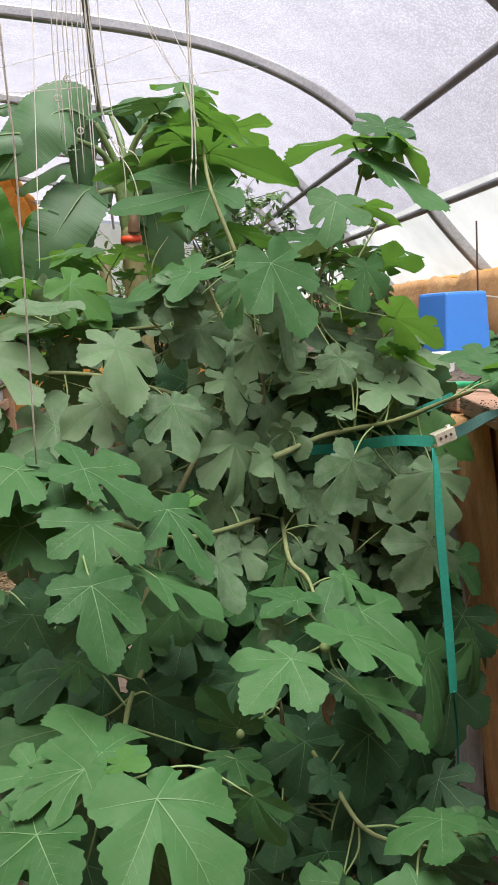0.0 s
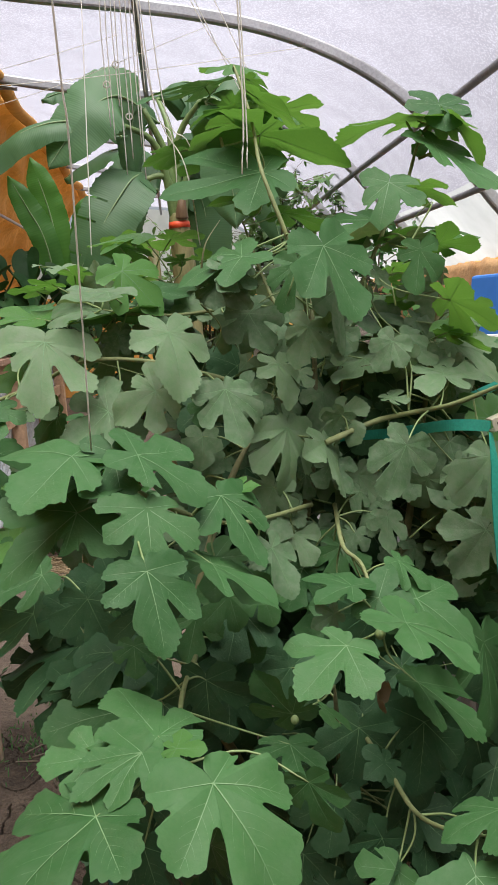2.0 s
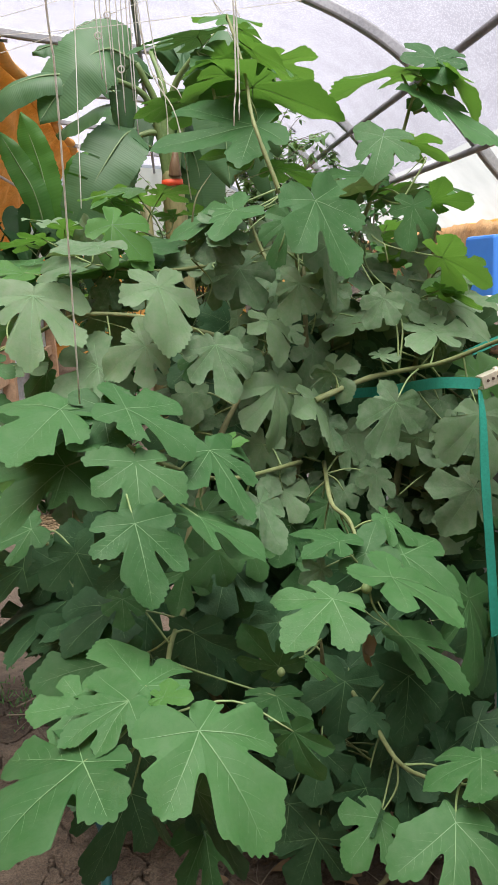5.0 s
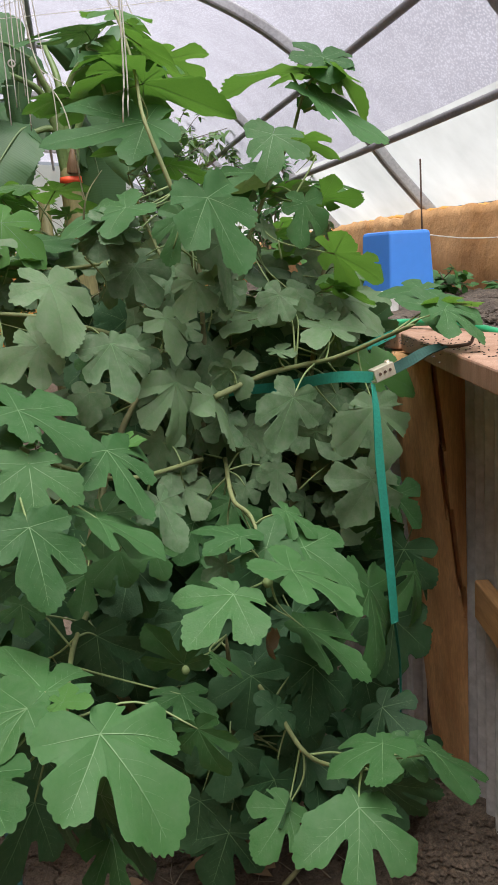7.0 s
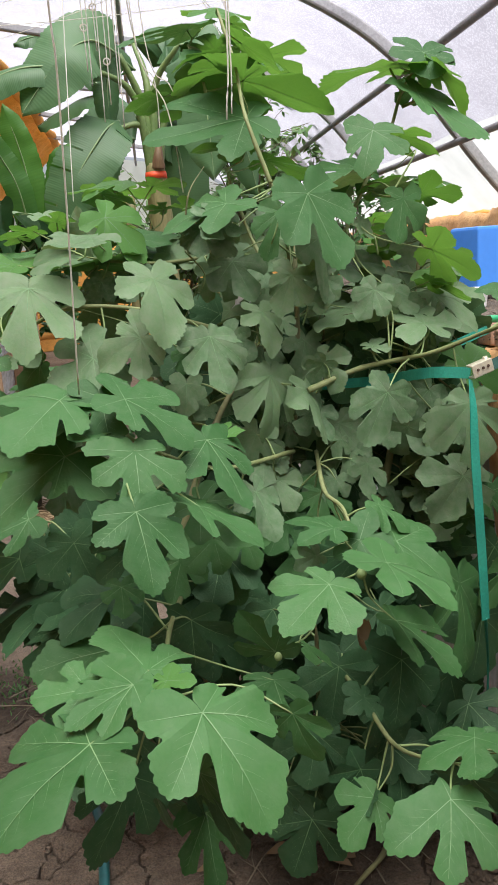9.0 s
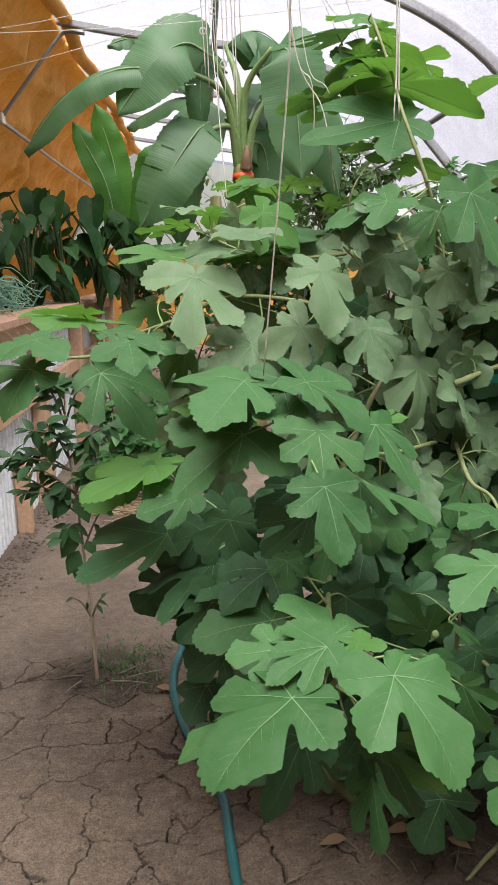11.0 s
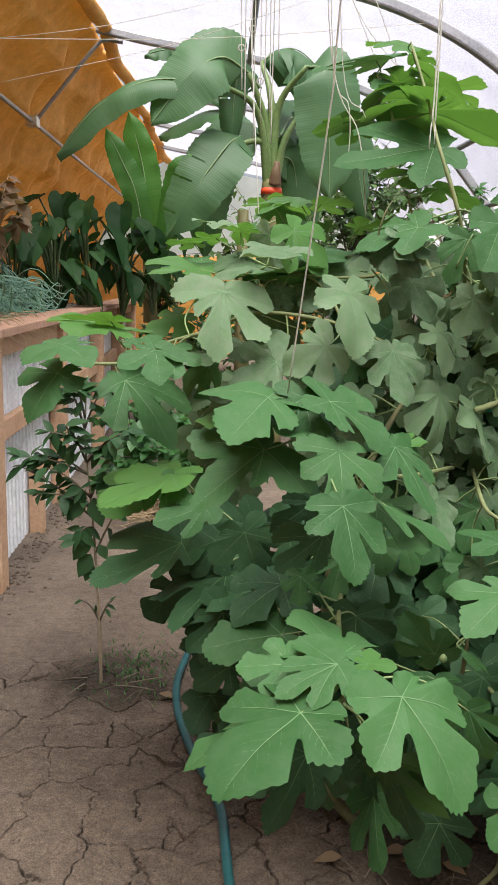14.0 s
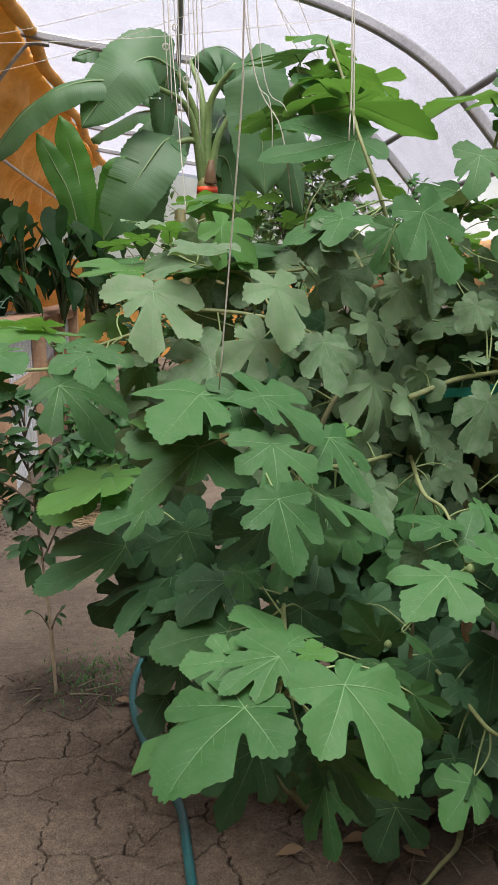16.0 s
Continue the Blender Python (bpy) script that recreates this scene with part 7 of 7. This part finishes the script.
def ratchet_strap():
    at = Vector((0.50, 1.36, 1.05))
    ob = thing("ratchet_strap", at, "green webbing strap with a steel buckle tying the tree back", "strap")
    out = (0, -1, 0.15)

    def strap(pts, nrm, w, mat, label=""):
        bm = bmesh.new()
        webbing(bm, [Vector(p) - at for p in pts], nrm, w)
        part("webbing", bm, mat, ob, label)

    strap([(0.27, 1.80, 0.985), (0.33, 1.72, 0.998), (0.40, 1.60, 1.017), (0.445, 1.44, 1.048), (0.495, 1.375, 1.052)], [out] * 5, 0.019, STRAP)
    strap([(0.27, 1.84, 0.975), (0.38, 1.80, 0.992), (0.47, 1.80, 1.015), (0.60, 1.80, 1.047), (0.72, 1.86, 1.075)], [out] * 5, 0.018, STRAP)
    strap([(0.484, 1.345, 1.045), (0.483, 1.33, 1.0), (0.484, 1.325, 0.92), (0.490, 1.325, 0.829), (0.497, 1.326, 0.726), (0.502, 1.326, 0.632)], [(0.8, -0.6, 0), (0.5, -0.9, 0), (0.1, -1, 0.1), out, out, (0.3, -1, 0.1)], 0.0150, STRAP, "loose hanging tail of green webbing")
    strap([(0.52, 1.362, 1.062), (0.555, 1.38, 1.070), (0.60, 1.40, 1.084), (0.640, 1.415, 1.090)], [out, out, (0, -0.7, 0.7), (0, -0.3, 0.95)], 0.018, DARKSTRAP, "stitched dark green strap end")
    bm = bmesh.new()
    add_tube(bm, [Vector(p) - at for p in smooth_path([(0.502, 1.326, 0.635), (0.525, 1.38, 0.58), (0.56, 1.46, 0.47), (0.565, 1.48, 0.34)], 5)], 0.003, 0.002, 6)
    part("cord", bm, STRAP, ob)
    bm = bmesh.new()
    for k, dz in enumerate((0.012, -0.012)):
        add_box(bm, (-0.024, -0.008, dz - 0.002), (0.024, 0.010, dz + 0.002), 0.001)
    add_box(bm, (-0.024, -0.0115, -0.012), (0.024, -0.0085, 0.014), 0.001)
    add_tube(bm, [(0.018, 0.002, -0.016), (0.018, 0.002, 0.018)], 0.005, sides=10)
    b = part("buckle", bm, STEEL, ob, "plated steel cam buckle")
    b.matrix_local = Matrix.Translation(Vector((0.503, 1.352, 1.062)) - at) @ pose(0, 0, 0, 0, -16, 12) @ Matrix.Scale(0.82, 4)
    # solid dark discs on the plate stand in for the shade inside its holes
    for x in (-0.012, 0.0, 0.012):
        bm = bmesh.new()
        bmesh.ops.create_cone(bm, cap_ends=True, segments=16, radius1=0.0030, radius2=0.0030, depth=0.0015, matrix=Matrix.Translation((x, -0.0125, 0.002)) @ pose(0, 0, 0, 90))
        part("hole_shade_disc", bm, RUST, b)
    bm = bmesh.new()
    add_tube(bm, [Vector(p) - at for p in smooth_path([(0.634, 1.413, 1.089), (0.66, 1.422, 1.086), (0.685, 1.43, 1.086), (0.70, 1.435, 1.088), (0.706, 1.437, 1.098), (0.714, 1.437, 1.098), (0.718, 1.435, 1.086)], 6)], 0.0036, 0.0026, 7)
    part("hook", bm, RUST, ob, "rusty bent wire hook")


ratchet_strap()


def blue_bin():
    at = Vector((1.345, 3.45, 1.085))
    ob = thing("blue_bin", at, "upturned bright blue plastic bin standing on the bed", "plastic bin")
    bm = bmesh.new()
    rows = []
    for z, h in ((0, 0.108), (0.004, 0.110), (0.24, 0.100), (0.249, 0.097), (0.253, 0.088), (0.2535, 0.04)):
        ring = []
        for cx, cy, a0 in ((1, 1, 0), (-1, 1, 90), (-1, -1, 180), (1, -1, 270)):
            for k in range(5):
                a = radians(a0 + 22.5 * k)
                r = min(0.010, h * 0.4)
                ring.append(bm.verts.new(((h - r) * cx + r * math.cos(a), (h - r) * cy + r * math.sin(a), z)))
        rows.append(ring)
    for a, b in zip(rows, rows[1:]):
        for k in range(20):
            bm.faces.new((a[k], a[(k + 1) % 20], b[(k + 1) % 20], b[k]))
    bm.faces.new(rows[-1])
    bm.faces.new(rows[0][::-1])
    b = part("body", bm, BLUE, ob)
    b.rotation_euler = (0, 0, radians(14))


blue_bin()


def white_tub():
    at = Vector((1.075, 2.93, 1.01))
    ob = thing("plastic_tub", at, "ribbed white translucent plastic tub on the bed soil", "tub")
    bm = bmesh.new()
    rows = []
    for z, r in ((0, 0.062), (0.095, 0.070), (0.10, 0.075), (0.11, 0.075), (0.107, 0.068), (0.01, 0.06)):
        rows.append([bm.verts.new((math.cos(2 * math.pi * k / 24) * (r + 0.0012 * (k % 2)), math.sin(2 * math.pi * k / 24) * (r + 0.0012 * (k % 2)), z)) for k in range(24)])
    for a, b in zip(rows, rows[1:]):
        for k in range(24):
            bm.faces.new((a[k], a[(k + 1) % 24], b[(k + 1) % 24], b[k]))
    bm.faces.new(rows[0][::-1])
    bm.faces.new(rows[-1])
    part("body", bm, WHITEPL, ob)


white_tub()


def bed_oddments():
    ob = thing("irrigation_pipe", (0.75, 2.05, 1.09), "short green irrigation pipe lying along the cap board", "pipe")
    bm = bmesh.new()
    o = Vector((0.75, 2.05, 1.09))
    add_tube(bm, [p - o for p in smooth_path([(0.70, 2.25, 1.085), (0.758, 2.02, 1.086), (0.80, 1.97, 1.087), (0.86, 1.80, 1.087), (0.95, 1.45, 1.04)], 6)], 0.009, sides=10)
    part("tube", bm, GREENPIPE, ob)
    rod = thing("steel_rod", (1.775, 4.2, 1.0), "thin dark steel rod stuck upright in the bed", "rod")
    bm = bmesh.new()
    add_tube(bm, [(0, 0, -0.05), (0, 0, 0.35), (-0.002, 0, 0.70)], 0.0045, 0.0045, 8)
    part("shaft", bm, RUST, rod)


bed_oddments()


def litter():
    rng = random.Random(81)
    spots = [(0.189, 1.624), (0.312, 1.564), (0.23, 1.58), (0.256, 1.58), (0.218, 1.686), (0.038, 1.60), (-0.42, 2.348), (0.10, 1.75), (0.35, 1.68), (0.45, 1.75), (0.28, 1.72)]
    for x, y in spots:
        bm = bmesh.new()
        add_sprig_leaf(bm, Vector((0, 0, 0)), Vector((rng.gauss(0, 1), rng.gauss(0, 1), 0.05)), Vector((0.1, -0.1, 1)), rng.uniform(0.04, 0.08), 0.016)
        lf = link_mesh("fallen_leaf", bm, DRYLEAF)
        lf.location = (x, y, 0.012)
        tagged(lf, "curled dry brown leaf lying on cracked soil", "fallen leaf", "leaf litter")
    bm = bmesh.new()
    for k in range(260):
        x, y = rng.uniform(-0.5, 0.9), rng.uniform(1.3, 2.4)
        r = rng.uniform(0.002, 0.008)
        bmesh.ops.create_icosphere(bm, subdivisions=1, radius=r, matrix=Matrix.Translation((x, y, r * 0.3)) @ Matrix.Diagonal((1, rng.uniform(0.7, 1.3), 0.7, 1)))
    for k in range(420):
        x, y = rng.uniform(-1.18, -0.9), rng.uniform(2.6, 5.0)
        r = rng.uniform(0.003, 0.013)
        bmesh.ops.create_icosphere(bm, subdivisions=1, radius=r, matrix=Matrix.Translation((-1.16 + abs(rng.gauss(0, 0.07)), y, r * 0.3)) @ Matrix.Diagonal((1, rng.uniform(0.7, 1.3), 0.7, 1)))
    verts, faces = [], []
    for k in range(4400):
        x, y = rng.uniform(-1.1, 0.75), 1.35 + 1.9 * rng.random() ** 1.5
        r = 0.0011 + 0.0042 * rng.random() ** 4
        if k >= 2600:
            # loose clods heaped round the foot of the corner post
            x, y = rng.gauss(0.66, 0.10), rng.gauss(1.55, 0.14)
            r = 0.002 + 0.011 * rng.random() ** 4
        b0 = len(verts)
        for d in ((1, 0, 0), (0, 1, 0), (-1, 0.2, 0), (0.1, -1, 0), (0, 0, 0.8), (0, 0, -0.8)):
            verts.append((x + d[0] * r * rng.uniform(0.7, 1.4), y + d[1] * r * rng.uniform(0.7, 1.4), 0.003 + r * 0.35 + d[2] * r))
        for i in range(4):
            faces += [(b0 + i, b0 + (i + 1) % 4, b0 + 4), (b0 + (i + 1) % 4, b0 + i, b0 + 5)]
    grit = bpy.data.meshes.new("soil_grit")
    grit.from_pydata(verts, [], faces)
    grit.materials.append(SOIL)
    tagged(new("soil_grit", grit), "fine loose crumbs of dry soil on the ground", "soil crumbs", kind="stuff")
    tagged(link_mesh("soil_clods", bm, SOIL), "loose crumbs and clods of dry soil", "soil clods", kind="stuff")
    bm = bmesh.new()
    for k in range(80):
        x, y = rng.uniform(-0.22, 0.62), rng.uniform(1.38, 2.0)
        if k % 5 == 0:
            x, y = -0.5 + rng.gauss(0, 0.12), 2.45 + rng.gauss(0, 0.12)
        a = rng.uniform(0, math.pi)
        d = Vector((math.cos(a), math.sin(a), 0)) * rng.uniform(0.015, 0.07)
        p = Vector((x, y, 0.005))
        add_tube(bm, [p - d, p + Vector((rng.gauss(0, 0.006), rng.gauss(0, 0.006), 0.008)), p + d], rng.uniform(0.0008, 0.0022), 0.0006, 5)
    tagged(link_mesh("dead_stalks", bm, BARK), "bits of dead stalk and twig strewn on soil", "dead stalks", kind="stuff")
    bm = bmesh.new()
    for k in range(150):
        p = Vector((-0.67 + rng.gauss(0, 0.11), 4.35 + rng.gauss(0, 0.12), 0.01 + rng.uniform(0, 0.05)))
        a = rng.gauss(0, 0.5)
        d = Vector((math.cos(a), math.sin(a), rng.uniform(-0.1, 0.1))) * rng.uniform(0.08, 0.2)
        add_tube(bm, [p - d / 2, p + Vector((0, 0, 0.01)), p + d / 2], 0.003, 0.0015, 4)
    tagged(link_mesh("straw_heap", bm, STRAW), "small heap of dry straw on the path", "straw", kind="stuff")
    bm = bmesh.new()
    for k in range(1100):
        x, y = rng.uniform(0.86, 2.1), rng.uniform(1.9, 4.8)
        r = rng.uniform(0.005, 0.026)
        bmesh.ops.create_icosphere(bm, subdivisions=1, radius=r, matrix=Matrix.Translation((x, y, 1.03 + r * 0.4)) @ Matrix.Diagonal((1.3, rng.uniform(0.6, 1.2), 0.6, 1)) @ pose(0, 0, 0, 0, 0, rng.uniform(0, 180)))
    tagged(link_mesh("bed_chips", bm, BED_SOIL), "dark clods and chips on the bed soil", "soil clods", kind="stuff")


litter()
limb([(0.42, 1.72, 0.02), (0.404, 1.631, 0.035), (0.368, 1.545, 0.03), (0.306, 1.489, 0.02), (0.22, 1.44, -0.03)], 0.009, 0.008)


def cap_crumbs():
    """Crumbs of soil left on the cap board by the strap."""
    rng = random.Random(97)
    bm = bmesh.new()
    for k in range(170):
        x, y = rng.gauss(0.70, 0.05), rng.uniform(1.30, 1.75)
        r = rng.uniform(0.0008, 0.0024)
        bmesh.ops.create_icosphere(bm, subdivisions=1, radius=r, matrix=Matrix.Translation((x, y, 1.0755 + r * 0.3)) @ Matrix.Diagonal((1.2, rng.uniform(0.7, 1.3), 0.6, 1)))
    tagged(link_mesh("soil_crumbs", bm, BED_SOIL), "dark crumbs of soil scattered on the cap board", "soil crumbs", kind="stuff")


cap_crumbs()
# strings and twine near the crown
for a, b, c in (((-0.08, 3.2, 2.86), (0.26, 3.1, 2.05), (0.36, 3.05, 1.86)), ((-0.075, 3.0, 2.86), (0.29, 2.9, 2.02), (0.29, 2.85, 1.80)), ((-0.085, 3.1, 2.86), (0.16, 3.0, 2.2), (0.34, 2.95, 1.94))):
    string([a, b, c], 0.0016, "slack yellowish plant twine hanging from the purlin")
